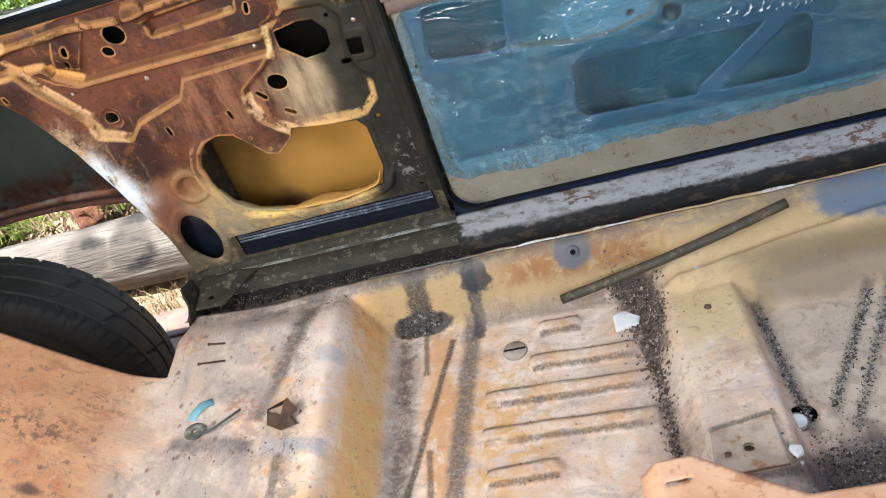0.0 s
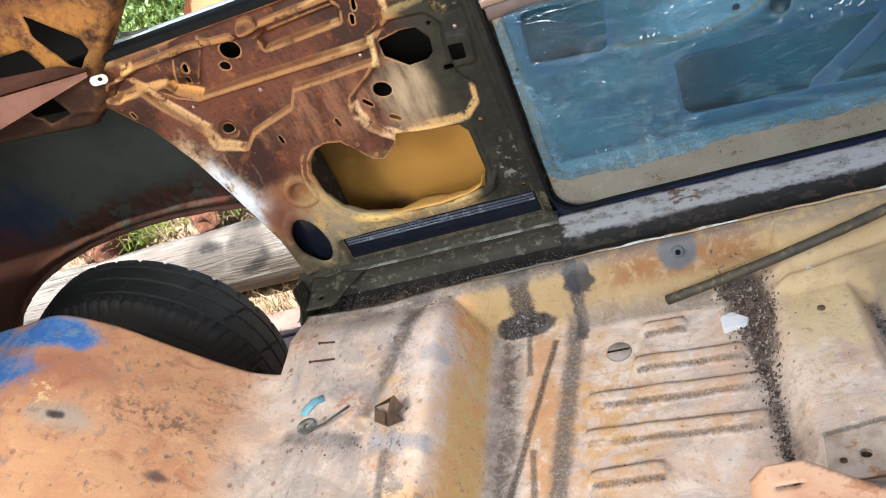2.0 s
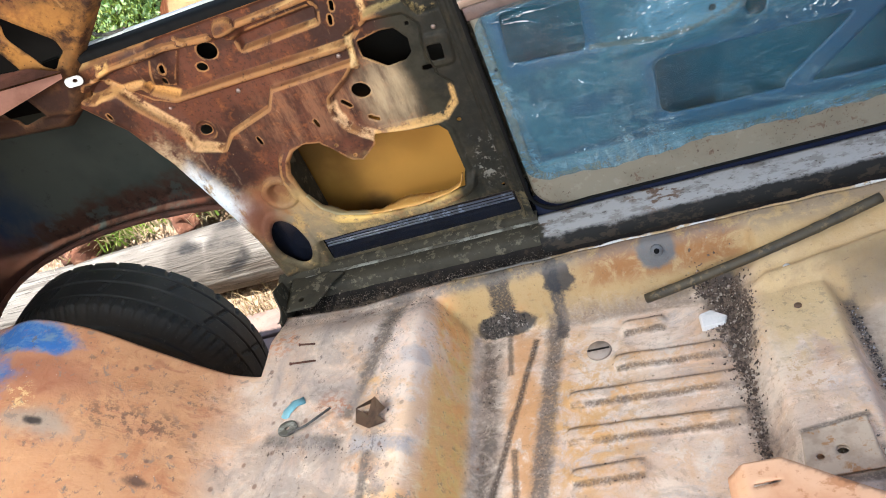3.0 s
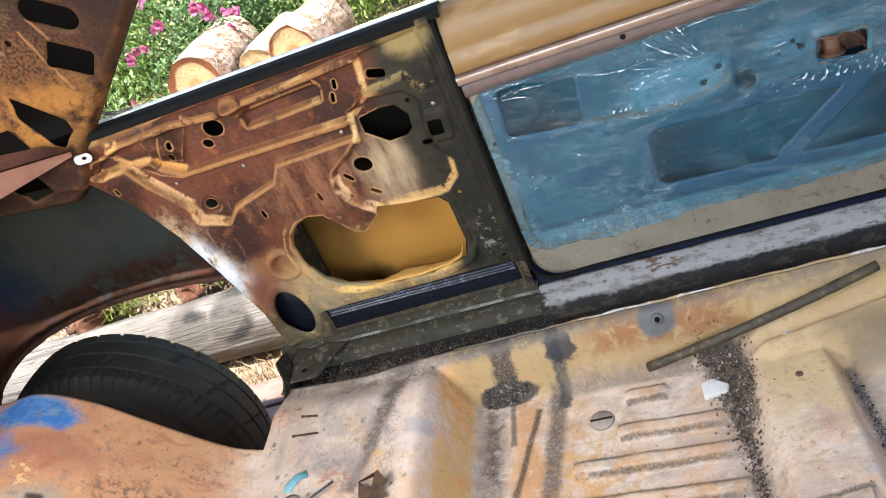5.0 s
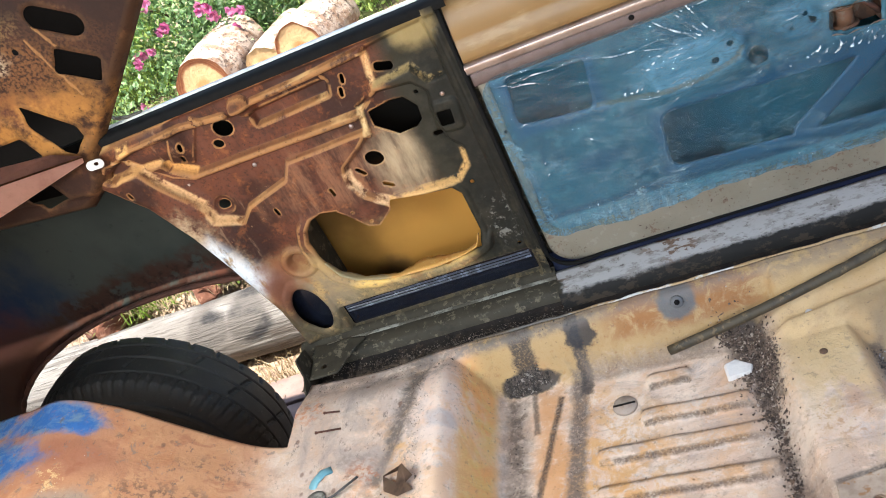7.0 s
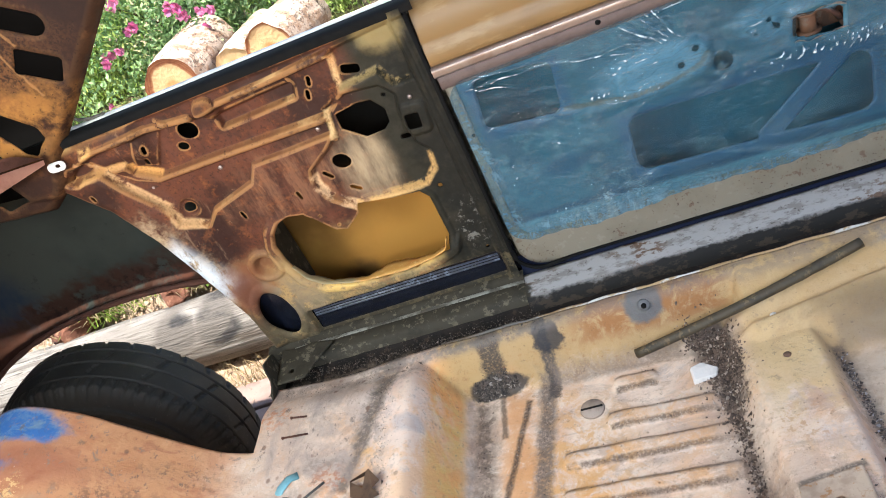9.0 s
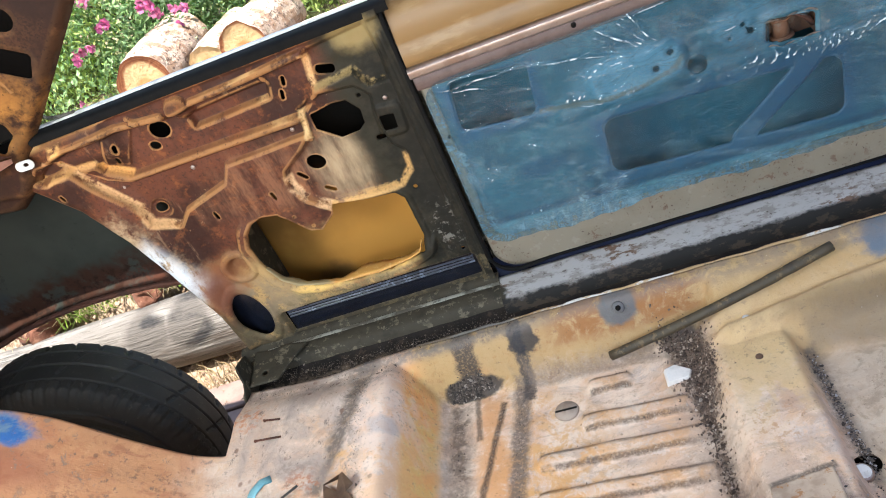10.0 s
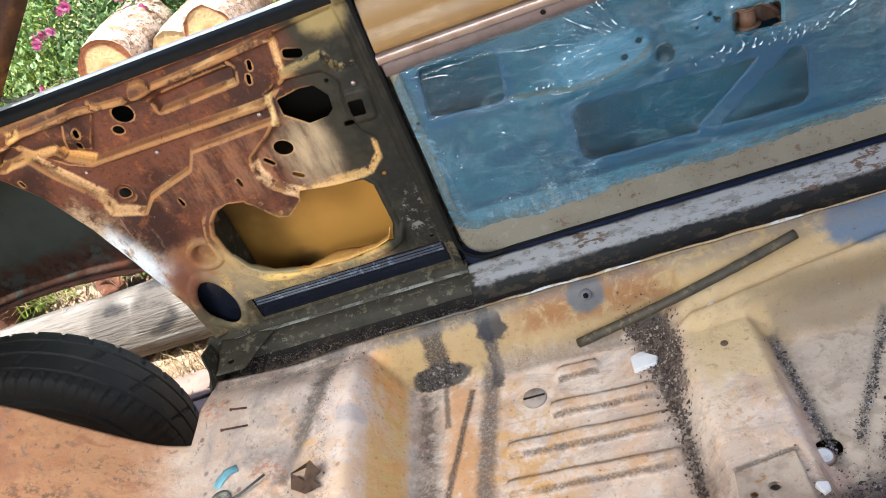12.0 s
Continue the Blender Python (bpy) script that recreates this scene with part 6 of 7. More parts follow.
# straw and grass blades between log and soil
def blades(name, spots, count, length, width, material, label, category, seed):
    rng = random.Random(seed)
    verts, faces = [], []
    for _ in range(count):
        (cx, cy, cz, sx_, sy_), lean = rng.choice(spots), rng.uniform(0.1, 1.3)
        a = rng.uniform(0, 2 * math.pi)
        h = length * rng.uniform(0.5, 1.2)
        x, y, z = cx + rng.gauss(0, sx_), cy + rng.gauss(0, sy_), cz
        dx, dy = math.cos(a), math.sin(a)
        n = len(verts)
        w = width * rng.uniform(0.6, 1.2)
        for s in (0.0, 0.4, 0.75, 1.0):
            out = lean * h * s * s
            up = h * s * math.cos(lean * s) * 0.9
            ww = w * (1 - 0.8 * s)
            verts += [(x + dx * out - dy * ww, y + dy * out + dx * ww, z + up), (x + dx * out + dy * ww, y + dy * out - dx * ww, z + up)]
        for i in range(3):
            faces.append((n + 2 * i, n + 2 * i + 1, n + 2 * i + 3, n + 2 * i + 2))
    ob = add_mesh(name, verts, faces, material, None, "", False)
    return tagged(ob, label, category, "", "stuff")


def leafy(name, colour, dark, light):
    k = Mat(name, 0.55)
    k.lay(colour).lay(dark, k.step(k.noise(9, 3), 0.45, 0.6), 0.7).lay(light, k.step(k.noise(50, 3), 0.55, 0.7), 0.6).random_tone(0.45, True)
    k.b.inputs["Subsurface Weight"].default_value = 0.0
    tr = k.t.nodes.new("ShaderNodeBsdfTranslucent")
    mixn = k.t.nodes.new("ShaderNodeMixShader")
    mixn.inputs[0].default_value = 0.62
    k.t.links.new(k.colour, tr.inputs[0])
    k.t.links.new(k.b.outputs[0], mixn.inputs[1])
    k.t.links.new(tr.outputs[0], mixn.inputs[2])
    k.t.links.new(mixn.outputs[0], k.t.nodes["Material Output"].inputs["Surface"])
    return k.done()


M_GRASS = leafy("green_grass", lin(116, 142, 60), lin(84, 110, 44), lin(176, 180, 96))
M_STRAW = leafy("dry_straw", lin(170, 154, 122), lin(128, 110, 82), lin(196, 184, 156))
M_LEAF = leafy("shrub_leaf", lin(146, 176, 122), lin(80, 116, 78), lin(216, 228, 186))
M_LEAF2 = leafy("yellow_green_leaf", lin(180, 198, 116), lin(124, 154, 86), lin(226, 230, 172))
M_PETAL = leafy("pink_petal", lin(216, 132, 176), lin(192, 92, 146), lin(236, 190, 214))
M_STEM = plain_paint("shrub_stem", lin(92, 74, 54), lin(64, 50, 36), 0.9, 20)
blades("grass", [(-1.95, 2.10, -0.145, 0.10, 0.03), (-1.55, 2.12, -0.14, 0.16, 0.03), (-1.25, 2.12, -0.14, 0.08, 0.03)], 420, 0.09, 0.0035, M_GRASS, "green and yellowing grass tufts behind the log", "grass", 4)
blades("straw", [(-1.50, 1.83, -0.32, 0.12, 0.05), (-1.36, 1.80, -0.32, 0.10, 0.05)], 200, 0.05, 0.0025, M_STRAW, "pale dry straw lying against the log", "straw", 5)
blades("straw", [(-1.9, 2.08, -0.13, 0.25, 0.03), (-1.45, 2.09, -0.13, 0.2, 0.03)], 260, 0.08, 0.003, M_STRAW, "pale dry grass behind the border log", "straw", 8)
M_BOARD = plain_paint("pale_old_board", lin(122, 102, 94), lin(94, 78, 72), 0.85, 14, 0, 0.002)
for i, (bx, by, rot) in enumerate(((-1.42, 1.70, 4), (-1.40, 1.58, 3), (-1.38, 1.46, 5))):
    bd = part("ground_board", box(-0.55, 0.55, -0.055, 0.055, 0, 0.022, 0.004), M_BOARD)
    bd.matrix_world = pose(bx, by, -0.326, 0, 0, rot)
    tagged(bd, "pale weathered board lying on the soil", "board", "ground boards")


def shrub(p, w, h, count, leaf, material, seed, flowers=(), upright=0.0):
    rng = random.Random(seed)
    slim = 0.15 if upright > 0.7 else 0.26
    top = thing("flowering_shrub" if flowers else "shrub", "bright green shrub with pink flowers on the bank" if flowers else "dense sunlit green shrub on the garden bank", "shrub", "garden shrubs")
    limbs = []
    for i in range(9):
        a = rng.uniform(0, 2 * math.pi)
        e = (w * 0.75 * math.cos(a), w * 0.6 * math.sin(a), h * rng.uniform(0.6, 1.0))
        pts = [(e[0] * s * s, e[1] * s * s, e[2] * s) for s in np.linspace(0, 1, 6)]
        part("limb", tube(pts, lambda s: 0.012 * (1 - 0.8 * s), 6), M_STEM, top)
        limbs.append(e)
    clumps = [(rng.gauss(0, w * 0.45), rng.gauss(0, w * 0.35), h * rng.uniform(0.05, 1.0) * (1 if rng.random() < 0.8 else 1.15)) for _ in range(int(20 + count / 90))]
    verts, faces = [], []
    for _ in range(count):
        c = Vector(rng.choice(clumps)) + Vector((rng.gauss(0, 0.07), rng.gauss(0, 0.07), rng.gauss(0, 0.07)))
        d = Vector((rng.gauss(0, 1), rng.gauss(0, 1), rng.gauss(0.5 + upright, 0.7))).normalized()
        s = d.cross(Vector((rng.gauss(0, 1), rng.gauss(0, 1), rng.gauss(0, 1)))).normalized()
        nn = d.cross(s)
        k = leaf * rng.uniform(0.6, 1.3)
        n = len(verts)
        verts += [c, c + d * k * 0.45 + s * k * slim + nn * k * 0.06, c + d * k, c + d * k * 0.45 - s * k * slim + nn * k * 0.06]
        faces += [(n, n + 1, n + 2), (n, n + 2, n + 3)]
    add_mesh("foliage", verts, faces, material, top, "", False)
    if flowers:
        for fx, fzz in flowers:
            c0 = Vector((fx - p[0], 3.30 - p[1], fzz + 0.06 - p[2]))
            for _ in range(rng.randint(2, 4)):
                verts, faces = [], []
                c = c0 + Vector((rng.gauss(0, 0.03), rng.gauss(0, 0.04), rng.gauss(0, 0.025)))
                for _ in range(14):
                    a = rng.uniform(0, 2 * math.pi)
                    d = Vector((math.cos(a), -0.45 + rng.gauss(0, 0.25), math.sin(a))).normalized()
                    s = d.cross(Vector((0.2, 1, 0.1))).normalized()
                    k = 0.027 * rng.uniform(0.7, 1.2)
                    n = len(verts)
                    verts += [c, c + d * k * 0.6 + s * k * 0.4, c + d * k, c + d * k * 0.6 - s * k * 0.4]
                    faces += [(n, n + 1, n + 2), (n, n + 2, n + 3)]
                add_mesh("flower", verts, faces, M_PETAL, top, "pink flower", False)
    top.location = p
    return top


FLOWERS = ((-1.75, 0.34), (-1.72, 0.40), (-1.69, 0.34), (-1.98, 0.29), (-1.70, 0.20), (-2.10, 0.30), (-1.97, 0.46), (-1.62, 0.30), (-2.25, 0.05))
SHRUBS = (((-1.95, 3.75, 0.02), 0.60, 0.85, 20000, 0.030, M_LEAF, FLOWERS, 0.2), ((-2.60, 3.65, 0.0), 0.50, 0.75, 20000, 0.032, M_LEAF2, (), 0.9), ((-1.25, 3.85, 0.02), 0.52, 0.9, 20000, 0.034, M_LEAF2, (), 0.9), ((-0.95, 3.55, 0.02), 0.36, 0.62, 4500, 0.04, M_LEAF2, (), 0.9), ((-0.70, 4.0, 0.02), 0.5, 0.85, 5000, 0.045, M_LEAF, (), 0.5), ((-3.25, 3.9, 0.02), 0.55, 0.85, 5000, 0.045, M_LEAF, (), 0.5))
for i, (p, w, h, count, leaf, m, fl, up) in enumerate(SHRUBS):
    shrub(p, w, h, count, leaf, m, 20 + i, fl, up)

# plain dark hedge far behind the shrubs
rngh = random.Random(77)
verts, faces = [], []
for _ in range(9000):
    c = Vector((rngh.uniform(-9, 4), 6.6 + rngh.gauss(0, 0.25), rngh.uniform(0.1, 3.2)))
    d = Vector((rngh.gauss(0, 1), rngh.gauss(0, 1), rngh.gauss(0.3, 1))).normalized()
    s = d.cross(Vector((rngh.gauss(0, 1), rngh.gauss(0, 1), rngh.gauss(0, 1)))).normalized()
    n = len(verts)
    k = rngh.uniform(0.10, 0.2)
    verts += [c, c + d * k * 0.5 + s * k * 0.3, c + d * k, c + d * k * 0.5 - s * k * 0.3]
    faces += [(n, n + 1, n + 2, n + 3)]
M_HEDGE = leafy("hedge_leaf", lin(84, 116, 62), lin(56, 80, 42), lin(128, 152, 84))
tagged(add_mesh("hedge", verts, faces, M_HEDGE, None, "", False), "dark green hedge behind the shrubs", "hedge", "", "stuff")

# ---- the wheel ----
def tyre_material():
    k = Mat("worn_black_tyre", 0.7)
    n1, n2 = k.noise(12, 4), k.noise(90, 5, 0.7)
    k.lay(lin(26, 26, 25)).lay(lin(44, 43, 40), k.step(n1, 0.48, 0.68), 0.6).lay(lin(78, 75, 69), k.step(n2, 0.58, 0.72), 0.5)
    k.bump((n2, 0.001), strength=0.5)
    return k.done()


M_TYRE = tyre_material()
M_STEEL = plain_paint("dark_wheel_steel", lin(70, 66, 62), lin(48, 40, 34), 0.6, 14)
wheel = tagged(new("road_wheel"), "worn rear wheel on dark steel rim")
wheel.parent = shell
R, W = 0.288, 0.172
segs = 640
verts, faces = [], []
prof = []
half = W / 2
for i in range(81):
    s = -1 + 2 * i / 80
    y = s * half
    if abs(s) < 0.74:
        rr = R - 0.006 * (s / 0.74) ** 2
        for g in (-0.50, -0.04, 0.42):
            if abs(s - g) < 0.022:
                rr -= 0.007
    else:
        t = (abs(s) - 0.74) / 0.26
        rr = R - 0.006 - 0.02 * t - 0.028 * t ** 3
    prof.append((y, rr))
prof = [(-half * 0.86, 0.185), (-half * 0.97, 0.205), (-half * 0.99, 0.222), (-half * 1.05, 0.2245), (-half * 1.05, 0.2275), (-half * 1.01, 0.231), (-half * 1.03, 0.240)] + prof + [(half * 1.03, 0.235), (half, 0.215), (half * 0.86, 0.185)]
for i in range(segs):
    a = 2 * math.pi * i / segs
    for y, rr in prof:
        s = y / half
        q = rr
        if rr > R - 0.034:
            if 0.05 < s < 0.36 or -0.40 < s < -0.08:
                if (i + 16 * s) % 40 < 3.0:
                    q -= 0.004
            if -0.97 < s < -0.52 and (i + 8 * s) % 9 < 3.0:
                q -= 0.0040
            if 0.50 < s < 0.97 and (i - 8 * s) % 20 < 3.5:
                q -= 0.005
        verts.append((q * math.cos(a), y, q * math.sin(a)))
k = len(prof)
for i in range(segs):
    for j in range(k - 1):
        a, b = i * k + j, ((i + 1) % segs) * k + j
        faces.append((a, b, b + 1, a + 1))
add_mesh("tyre", verts, faces, M_TYRE, wheel, "worn black rubber tyre")
rim = bmesh.new()
bmesh.ops.create_cone(rim, cap_ends=True, segments=48, radius1=0.186, radius2=0.186, depth=W * 0.8, matrix=Matrix.Rotation(radians(90), 4, "X"))
bmesh.ops.bevel(rim, geom=[e for e in rim.edges if len(e.link_faces) == 2 and e.calc_face_angle(0) > 0.8], offset=0.012, segments=2, affect="EDGES")
part("rim", rim, M_STEEL, wheel)
wheel.matrix_world = pose(-1.435, 1.305, -0.046)

# ---- loose things and fittings on the floor ----
def hose():
    pts = []
    for s in np.linspace(0, 1, 24):
        x = -0.293 + (0.084 + 0.293) * s
        y = 1.133 + 0.022 * s - 0.018 * math.sin(math.pi * s)
        z = 0.022 + 0.085 * s + 0.010 * math.sin(math.pi * s)
        pts.append((x, y, z))
    bm = tube(pts, lambda s: 0.0085 + 0.001 * noise.noise((s * 25, 1, 0)), 12)
    ob = part("rubber_hose", bm, plain_paint("old_olive_rubber", lin(72, 62, 44), lin(44, 38, 28), 0.6, 40, 0, 0.001, lin(104, 88, 60)))
    return tagged(ob, "old olive-brown rubber hose lying along the floor side", "hose")


hose()


def chip(p, size, seed, label, colour):
    m = plain_paint("pale_stone_%d" % int(seed), colour, tuple(c * 0.8 for c in colour[:3]) + (1,), 0.8, 60)
    rng = random.Random(seed)
    bm = bmesh.new()
    n = 5
    lo, hi = [], []
    for i in range(n):
        a = 2 * math.pi * i / n + rng.uniform(-0.35, 0.35)
        r = rng.uniform(0.85, 1.25)
        lo.append(bm.verts.new((size[0] * r * math.cos(a), size[1] * r * math.sin(a), 0)))
        hi.append(bm.verts.new((size[0] * r * 0.9 * math.cos(a), size[1] * r * 0.9 * math.sin(a), size[2] * rng.uniform(0.7, 1.2))))
    bm.faces.new(lo), bm.faces.new(hi)
    for i in range(n):
        bm.faces.new((lo[i], lo[(i + 1) % n], hi[(i + 1) % n], hi[i]))
    bmesh.ops.bevel(bm, geom=bm.edges[:], offset=0.0012, segments=1, affect="EDGES")
    ob = part("stone_chip", bm, m, None, "", False)
    ob.matrix_world = pose(*p)
    return tagged(ob, label, "stone", "stone chips")


def fz(x, y):
    return float(floor_height(np.array([x]), np.array([y]))[0])


chip((-0.197, 1.072, fz(-0.197, 1.072) - 0.001, 4, 6, 20), (0.023, 0.021, 0.010), 3, "flat white broken stone chip in the dirt", lin(232, 226, 216))
chip((-0.030, 0.752, fz(-0.030, 0.752) - 0.001, 2, 20, 40), (0.011, 0.010, 0.006), 5, "small white stone chip beside the seat plate", lin(236, 232, 224))


def bottle_cap():
    top = thing("bottle_cap", "worn silver crown bottle cap lying by the drain hole", "bottle cap")
    bm = bmesh.new()
    n = 42
    rows_ = [(0.0, 0.0), (0.011, 0.0), (0.0133, -0.001), (0.0145, -0.0035), (0.0155, -0.0062)]
    rings = []
    for j, (r, z) in enumerate(rows_[1:]):
        ring = []
        for i in range(n):
            a = 2 * math.pi * i / n
            q = r * (1 + (0.05 * math.cos(21 * a) if j >= 2 else 0))
            ring.append(bm.verts.new((q * math.cos(a), q * math.sin(a), z)))
        rings.append(ring)
    bm.faces.new(rings[0])
    for a, b in zip(rings, rings[1:]):
        for i in range(n):
            bm.faces.new((a[i], a[(i + 1) % n], b[(i + 1) % n], b[i]))
    part("crown", bm, M_CHROME, top)
    disc = bmesh.new()
    bmesh.ops.create_circle(disc, cap_ends=True, segments=32, radius=0.0105, matrix=Matrix.Translation((0, 0, 0.0006)))
    part("face", disc, M_WHITE, top, "worn whitish top")
    top.matrix_world = pose(-0.006, 0.819, fz(-0.006, 0.819) + 0.0072, 6, 8, 0)


bottle_cap()

# dark disc added under the drain hole so that it looks deep
drain = bmesh.new()
bmesh.ops.create_cone(drain, cap_ends=True, segments=24, radius1=0.026, radius2=0.026, depth=0.012, matrix=Matrix.Translation((0.006, 0.835, -0.022)))
part("drain_hole_backing", drain, M_GUTTER, floor_pan, "dark disc added under the drain hole")
# floor plugs, plate and fixings, parts of the floor pan
bm = bmesh.new()
bmesh.ops.create_cone(bm, cap_ends=True, segments=28, radius1=0.021, radius2=0.019, depth=0.004, matrix=Matrix.Translation((-0.385, 1.056, 0.003)))
slot_plug = part("drain_plug", bm, plain_paint("dull_plug", lin(168, 150, 134), lin(130, 112, 98), 0.7, 60), floor_pan, "round floor plug with a slot")
# thin dark bar laid on the plug to imitate a shaded slot
part("plug_slot_bar", box(-0.404, -0.367, 1.0545, 1.0585, 0.0045, 0.0058, 0.0005), M_GUTTER, floor_pan)
bm = bmesh.new()
bmesh.ops.create_cone(bm, cap_ends=True, segments=20, radius1=0.0115, radius2=0.0095, depth=0.008, matrix=Matrix.Translation((-0.258, 1.173, 0.0872)) @ Matrix.Rotation(radians(62), 4, "X"))
part("stud_boss", bm, plain_paint("grey_grommet", lin(104, 103, 102), lin(84, 82, 80), 0.7, 50), floor_pan, "grey sealed stud boss")
bm = bmesh.new()
bmesh.ops.create_cone(bm, cap_ends=True, segments=16, radius1=0.0048, radius2=0.0045, depth=0.005, matrix=Matrix.Translation((-0.258, 1.170, 0.0888)) @ Matrix.Rotation(radians(62), 4, "X"))
# dark disc on the boss imitates the shaded inside of a hole
part("stud_hole_disc", bm, M_RUBBER, floor_pan)
plate_m = plain_paint("plate_primer_rust", lin(192, 170, 146), lin(158, 134, 112), 0.75, 30, 0, 0.001, lin(168, 122, 78))


def plate_keep(x, y):
    k = -s_poly(x, y, ((-0.126, 0.799), (-0.042, 0.812), (-0.042, 0.733), (-0.136, 0.730)))
    return np.minimum(k, np.minimum(s_disc(x, y, (-0.084, 0.766), 0.0075), s_disc(x, y, (-0.112, 0.760), 0.005)))


seat_plate = sheet("seat_mount_plate", -0.14, -0.01, 0.725, 0.82, 0.003, lambda x, y: (x, y, 0.0445 + 0 * x), plate_keep, plate_m, floor_pan, "bolted seat mounting plate with a round hole", 0.004)
for bx, by in ((-0.070, 1.109), (-0.073, 1.034)):
    bm = bmesh.new()
    bmesh.ops.create_uvsphere(bm, u_segments=12, v_segments=8, radius=0.006, matrix=Matrix.Translation((bx, by, fz(bx, by) + 0.001)) @ Matrix.Diagonal((1, 1, 0.5, 1)))
    part("bolt_head", bm, M_WHITE if by > 1.08 else M_THINRUST, floor_pan)

# raised orange bracket on the tunnel
M_ORANGE = plain_paint("orange_surface_rust", lin(224, 172, 132), lin(206, 146, 104), 0.7, 12, 0, 0.001, lin(190, 128, 84))


def bracket_keep(x, y):
    k = -s_poly(x, y, ((-0.222, 0.688), (-0.165, 0.690), (-0.055, 0.615), (0.5, 0.615), (0.5, 0.3), (-0.235, 0.3)), 0.004)
    return np.minimum(k, s_slab(x, y, (-0.185, 0.663), 0.016, 0.0022, 5, 0.002))


sheet("tunnel_bracket", -0.25, 0.51, 0.29, 0.70, 0.005, lambda x, y: (x, y, 0.150 + 0.03 * smooth01((0.66 - y) / 0.2) - 0.02 * smooth01((-0.205 - x) / 0.02)), bracket_keep, M_ORANGE, shell, "pale orange rusted bracket with a slot", 0.003)
part("bracket_side", box(-0.235, 0.5, 0.30, 0.606, 0.0, 0.146, 0.004), M_ORANGE, shell)

# bent metal bracket, broken washer with wire, teal strip, nails on the rear seat pan


def flap(name, pts, parent):
    bm = bmesh.new()
    bm.faces.new([bm.verts.new(p) for p in pts])
    bmesh.ops.solidify(bm, geom=bm.faces[:], thickness=0.0016)
    return part(name, bm, M_THINRUST, parent, "", False)


def tin_bracket():
    top = thing("tin_bracket", "small bent rusty tin bracket standing on the seat pan", "bracket")
    z = 0.127
    a, b, tip = (-0.752, 0.884, z), (-0.722, 0.866, z - 0.001), (-0.690, 0.874, z)       # foot, along the front
    d, e = (-0.752, 0.912, z + 0.010), (-0.725, 0.893, z + 0.006)                       # fold of the open mouth
    f, g, h = (-0.716, 0.920, z + 0.018), (-0.704, 0.888, z + 0.006), (-0.690, 0.900, z + 0.008)
    flap("front_flap", (a, b, e, d), top)
    flap("cheek", (b, tip, g, e), top)
    flap("fin", (g, h, (-0.709, 0.922, z + 0.021), f), top)
    flap("inner_fold", (e, g, f), top)
    flap("rear_flap", (d, f, (-0.722, 0.926, z), (-0.756, 0.918, z)), top)
    c = Vector((-0.722, 0.893, z))
    top.matrix_world = Matrix.Translation(c) @ Matrix.Scale(0.82, 4) @ Matrix.Translation(-c)


tin_bracket()


def washer_wire():
    top = thing("washer_on_wire", "grey metal washer with a stiff wire on the seat pan", "washer")
    z = fz(-0.866, 0.897) + 0.003
    w = sheet("washer", -0.885, -0.847, 0.878, 0.916, 0.003, lambda x, y: (x, y, z + 0 * x), lambda x, y: np.minimum(-s_oval(x, y, (-0.866, 0.897), 0.017, 0.015), s_disc(x, y, (-0.866, 0.897), 0.004)), M_WORN, top, "", 0.003)
    part("wire", tube([(-0.862, 0.884, z + 0.002), (-0.83, 0.893, z + 0.004), (-0.79, 0.916, z + 0.008)], 0.002, 6), M_STEEL, top, "thin stiff wire")


washer_wire()
teal = tube([(-0.882, 0.915, 0.127), (-0.874, 0.930, 0.133), (-0.862, 0.945, 0.134), (-0.848, 0.952, 0.130)], 0.009, 8, 0.22)
tagged(part("plastic_strip", teal, plain_paint("teal_plastic", lin(118, 166, 172), lin(92, 140, 150), 0.4, 40)), "short bent strip of teal plastic on the seat pan", "strip")
for (x0, y0), (x1, y1) in (((-0.893, 1.037), (-0.845, 1.035)), ((-0.884, 1.079), (-0.854, 1.076))):
    nl = tube([(x0, y0, fz(x0, y0) + 0.004), (x0 * 0.9 + x1 * 0.1, y0 * 0.9 + y1 * 0.1, fz(x0, y0) + 0.004), (x1, y1, fz(x1, y1) + 0.003)], lambda s: 0.0030 if s < 0.05 else 0.0017, 8)
    tagged(part("rusty_nail", nl, M_DARKRUST), "short rusty nail lying on the seat pan", "nail", "rusty nails")

M_WINDER = plain_paint("brown_winder_steel", lin(104, 70, 48), lin(58, 40, 30), 0.7, 40, 0, 0.001, lin(104, 86, 72))
# window winder bracket that shows through the torn film
def regulator():
    well = bmesh.new()
    for p, q in (((0.070, 1.338, 0.384), (0.150, 1.342, 0.452)), ((0.070, 1.310, 0.384), (0.073, 1.340, 0.452)), ((0.147, 1.310, 0.384), (0.150, 1.340, 0.452))):
        bmesh.ops.create_cube(well, size=1.0, matrix=Matrix.Translation([(a + b) / 2 for a, b in zip(p, q)]) @ Matrix.Diagonal([b - a for a, b in zip(p, q)] + [1]))
    base = part("regulator_bracket", well, M_WINDER, door, "rusty brown regulator bracket", False)
    drum = bmesh.new()
    for r, h, z in ((0.0125, 0.030, 0.411), (0.0185, 0.003, 0.397), (0.0165, 0.003, 0.427)):
        bmesh.ops.create_cone(drum, cap_ends=True, segments=24, radius1=r, radius2=r * 0.96, depth=h, matrix=Matrix.Translation((0.099, 1.318, z)))
    part("winder_drum", drum, M_WINDER, base, "brown winder drum with flanges")
    lever = tube([(0.118, 1.318, 0.432), (0.128, 1.312, 0.424), (0.138, 1.314, 0.412), (0.145, 1.318, 0.400)], 0.007, 10, 0.6)
    part("winder_lever", lever, M_DARKRUST, base)


regulator()


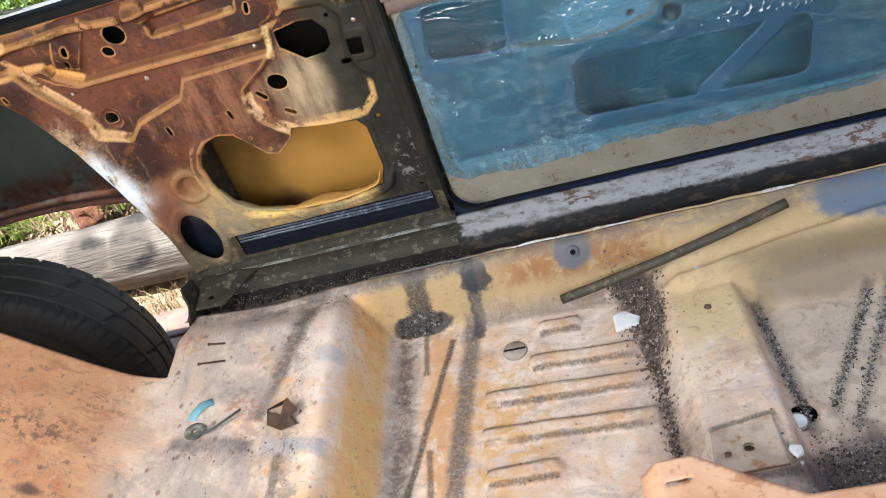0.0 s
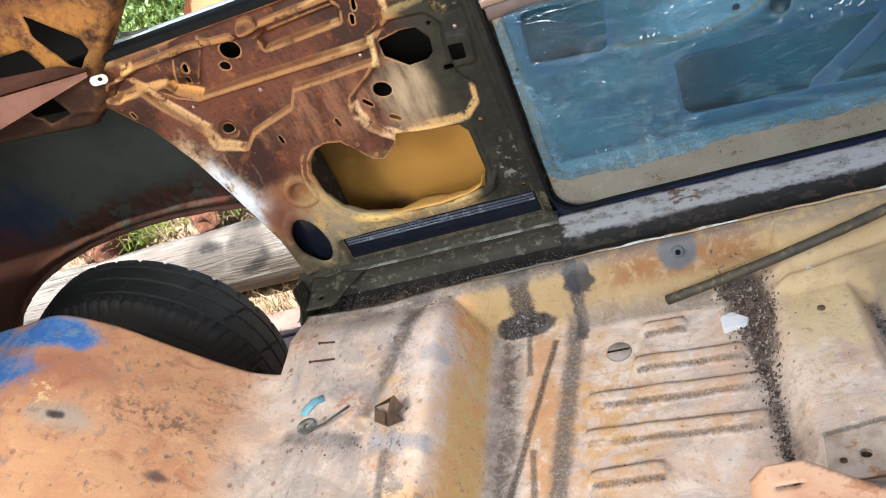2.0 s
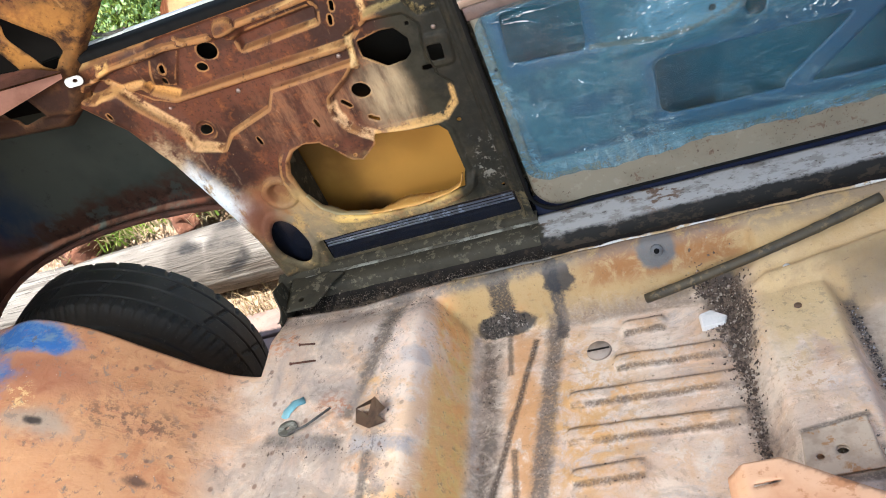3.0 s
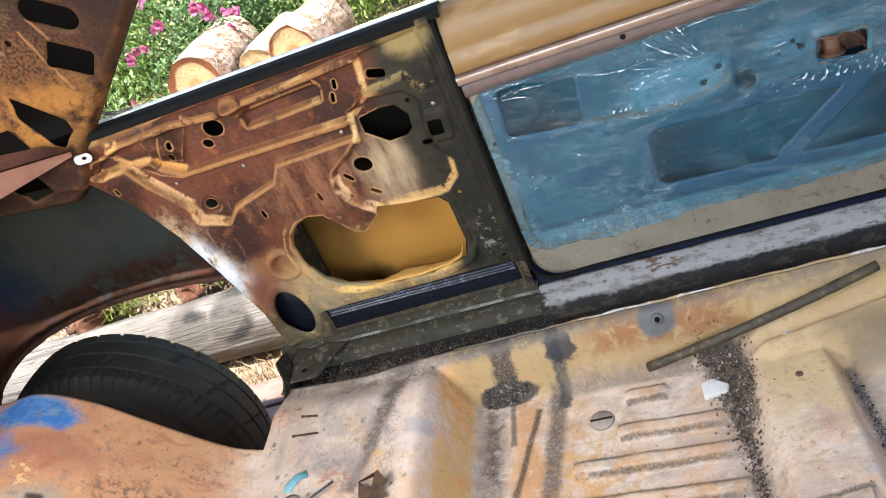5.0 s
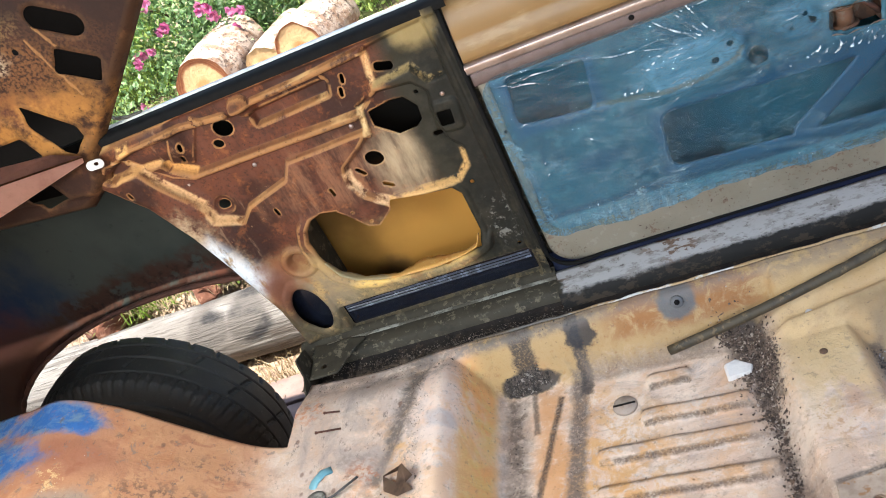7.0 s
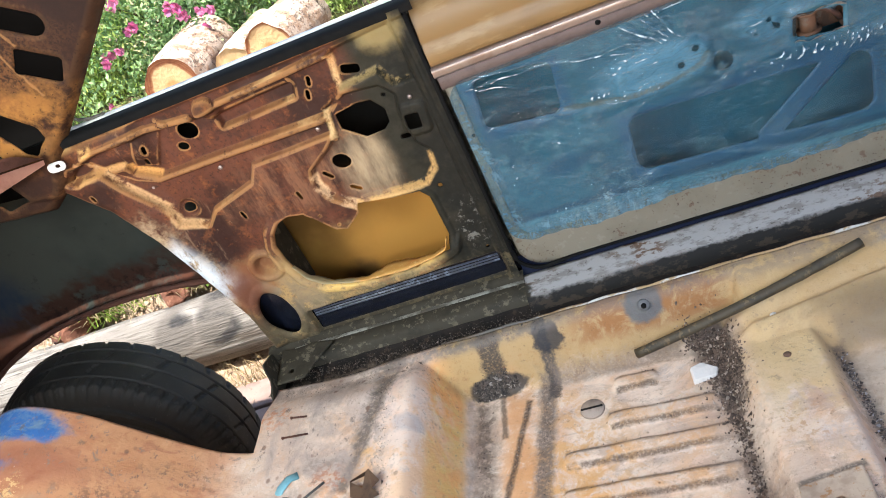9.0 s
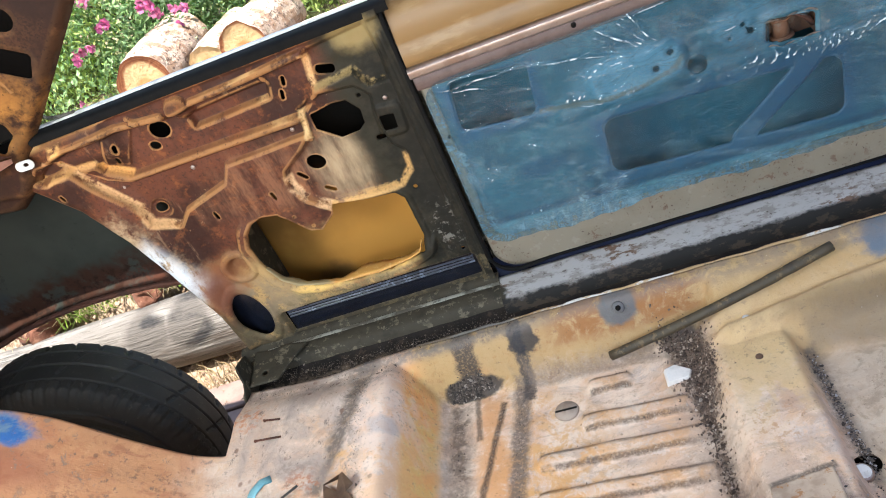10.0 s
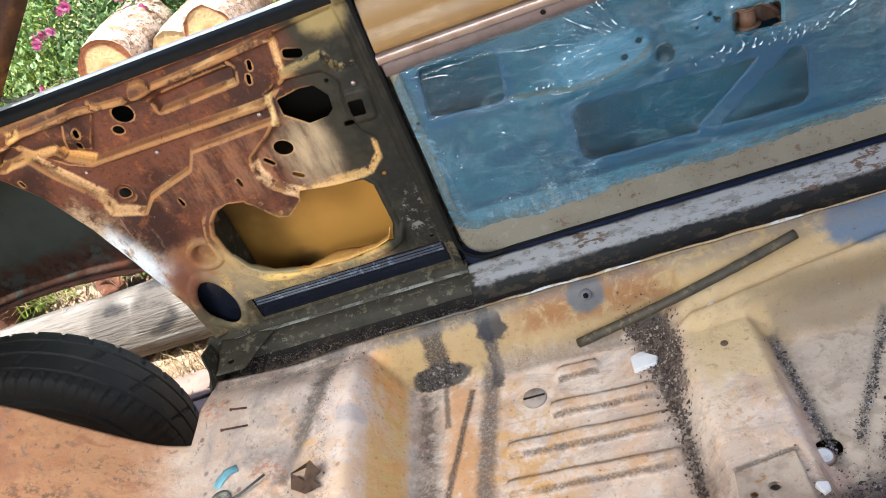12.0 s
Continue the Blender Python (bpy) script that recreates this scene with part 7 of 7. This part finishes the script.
def torn_flap(points, name):
    """A strip of film folded back from the tear, uneven along its free edge."""
    rng = random.Random(len(points))
    verts, faces = [], []
    for i in range(25):
        f = i / 24 * (len(points) - 1)
        a, b = Vector(points[int(f)]), Vector(points[min(int(f) + 1, len(points) - 1)])
        p = a.lerp(b, f - int(f))
        for j in range(4):
            verts.append(p + Vector((rng.uniform(-0.0008, 0.0008), -0.0025 * j + rng.uniform(-0.001, 0.001), 0.0024 * j * (0.7 + 0.25 * math.sin(i * 0.7)))))
    for i in range(24):
        faces += [(4 * i + j, 4 * i + j + 1, 4 * i + j + 5, 4 * i + j + 4) for j in range(3)]
    return add_mesh(name, verts, faces, M_FLAP, door, "torn grey-brown edge of the film")


M_FLAP = plain_paint("dirty_torn_film", lin(136, 122, 112), lin(92, 78, 70), 0.45, 60)
torn_flap(((0.072, 1.293, 0.436), (0.100, 1.288, 0.437), (0.124, 1.286, 0.442), (0.146, 1.290, 0.432)), "torn_edge")
torn_flap(((0.072, 1.293, 0.398), (0.092, 1.290, 0.393), (0.116, 1.288, 0.397), (0.146, 1.292, 0.396)), "torn_edge")

# ---- grit and debris ----
def grit(name, areas, count, size, seed, label, colours):
    rng = random.Random(seed)
    verts, faces = [], []
    base = [Vector(p) for p in ((1, 0, -0.5), (-0.5, 0.87, -0.5), (-0.5, -0.87, -0.5), (0.3, 0.2, 0.8), (-0.6, 0.1, 0.5))]
    tri = [(0, 1, 3), (1, 4, 3), (1, 2, 4), (2, 0, 3), (2, 3, 4), (0, 2, 1)]
    for _ in range(count):
        (ax, ay), (bx, by), w = rng.choice(areas)
        w *= rng.choice((0.6, 1.0, 1.35))
        s = rng.random()
        x, y = ax + (bx - ax) * s + rng.gauss(0, w), ay + (by - ay) * s + rng.gauss(0, w)
        k = size * rng.uniform(0.35, 1.3) * (1.8 if rng.random() < 0.06 else 1)
        e = Euler((rng.uniform(0, 6), rng.uniform(0, 6), rng.uniform(0, 6))).to_matrix()
        z = fz(x, y) + k * 0.3
        n = len(verts)
        st = Vector((1, rng.uniform(0.5, 1), rng.uniform(0.4, 0.9)))
        verts += [Vector((x, y, z)) + e @ Vector((b.x * k * st.x, b.y * k * st.y, b.z * k * st.z)) for b in base]
        faces += [tuple(n + i for i in f) for f in tri]
    k = Mat(name + "_dirt", 0.95)
    k.lay(colours[0])
    g = k.t.nodes.new("ShaderNodeNewGeometry").outputs["Random Per Island"]
    k.lay(colours[1], k.step(g, 0.35, 0.5)).lay(colours[2], k.step(g, 0.88, 0.93))
    return tagged(add_mesh(name, verts, faces, k.done(), None, "", False), label, "debris", "", "stuff")


DIRT = (lin(76, 63, 54), lin(112, 94, 80), lin(176, 160, 144))
grit("grit", [((-0.176, 0.66), (-0.170, 0.98), 0.006), ((-0.168, 0.94), (-0.164, 1.10), 0.011), ((-0.175, 1.04), (-0.165, 1.13), 0.013), ((-0.205, 1.145), (-0.15, 1.13), 0.009), ((-0.155, 1.02), (-0.142, 1.09), 0.006)], 5200, 0.0029, 1, "dark grit and crumbs swept against the seat cross-member", DIRT)
grit("rib_dirt", [((x0 + 0.04, y0 + d), (x1, y1 + d), 0.0018) for y0, y1, x0, x1 in RIBS for d in (-0.0165, 0.0165)], 1300, 0.0013, 2, "fine dark dirt lying along the floor ribs", DIRT)
grit("channel_dirt", [((-0.508, 0.65), (-0.455, 1.13), 0.005), ((-0.580, 0.65), (-0.573, 1.1), 0.009), (CHANNEL_A[0], CHANNEL_A[1], 0.002)], 1600, 0.0014, 3, "dark crumbs of dirt in the lateral floor channels", DIRT)
grit("litter_pocket", [((-0.585, 1.147), (-0.505, 1.150), 0.0022), ((-0.588, 1.150), (-0.52, 1.156), 0.0022), ((-0.585, 1.141), (-0.53, 1.143), 0.0020)], 2000, 0.0030, 9, "dark leaf crumbs packed against the floor side", (lin(60, 54, 48), lin(92, 82, 74), lin(150, 140, 128)))
grit("leaf_litter", [((0.0, 0.755), (0.12, 0.71), 0.026), ((0.03, 0.76), (0.12, 0.73), 0.022), ((0.0, 0.72), (0.12, 0.69), 0.03), ((0.01, 0.82), (0.0, 1.04), 0.004), ((0.045, 0.835), (0.168, 1.04), 0.004), ((0.062, 0.80), (0.20, 1.04), 0.004)], 5200, 0.0021, 6, "dark leaf litter heaped in the front footwell", (lin(70, 62, 56), lin(104, 96, 90), lin(176, 172, 170)))
grit("sill_dirt", [((-0.93, 1.215), (-0.44, 1.208), 0.010)], 1300, 0.0014, 12, "grey-brown dirt and leaf crumbs in the sill gutter", (lin(66, 58, 50), lin(88, 78, 68), lin(120, 108, 96)))
grit("pan_dirt", [((-0.70, 0.75), (-0.712, 1.14), 0.008), ((-0.90, 0.86), (-0.72, 0.84), 0.012), ((-0.95, 1.16), (-0.65, 1.165), 0.012)], 1400, 0.0014, 7, "dark crumbs of dirt on the rear seat pan", DIRT)
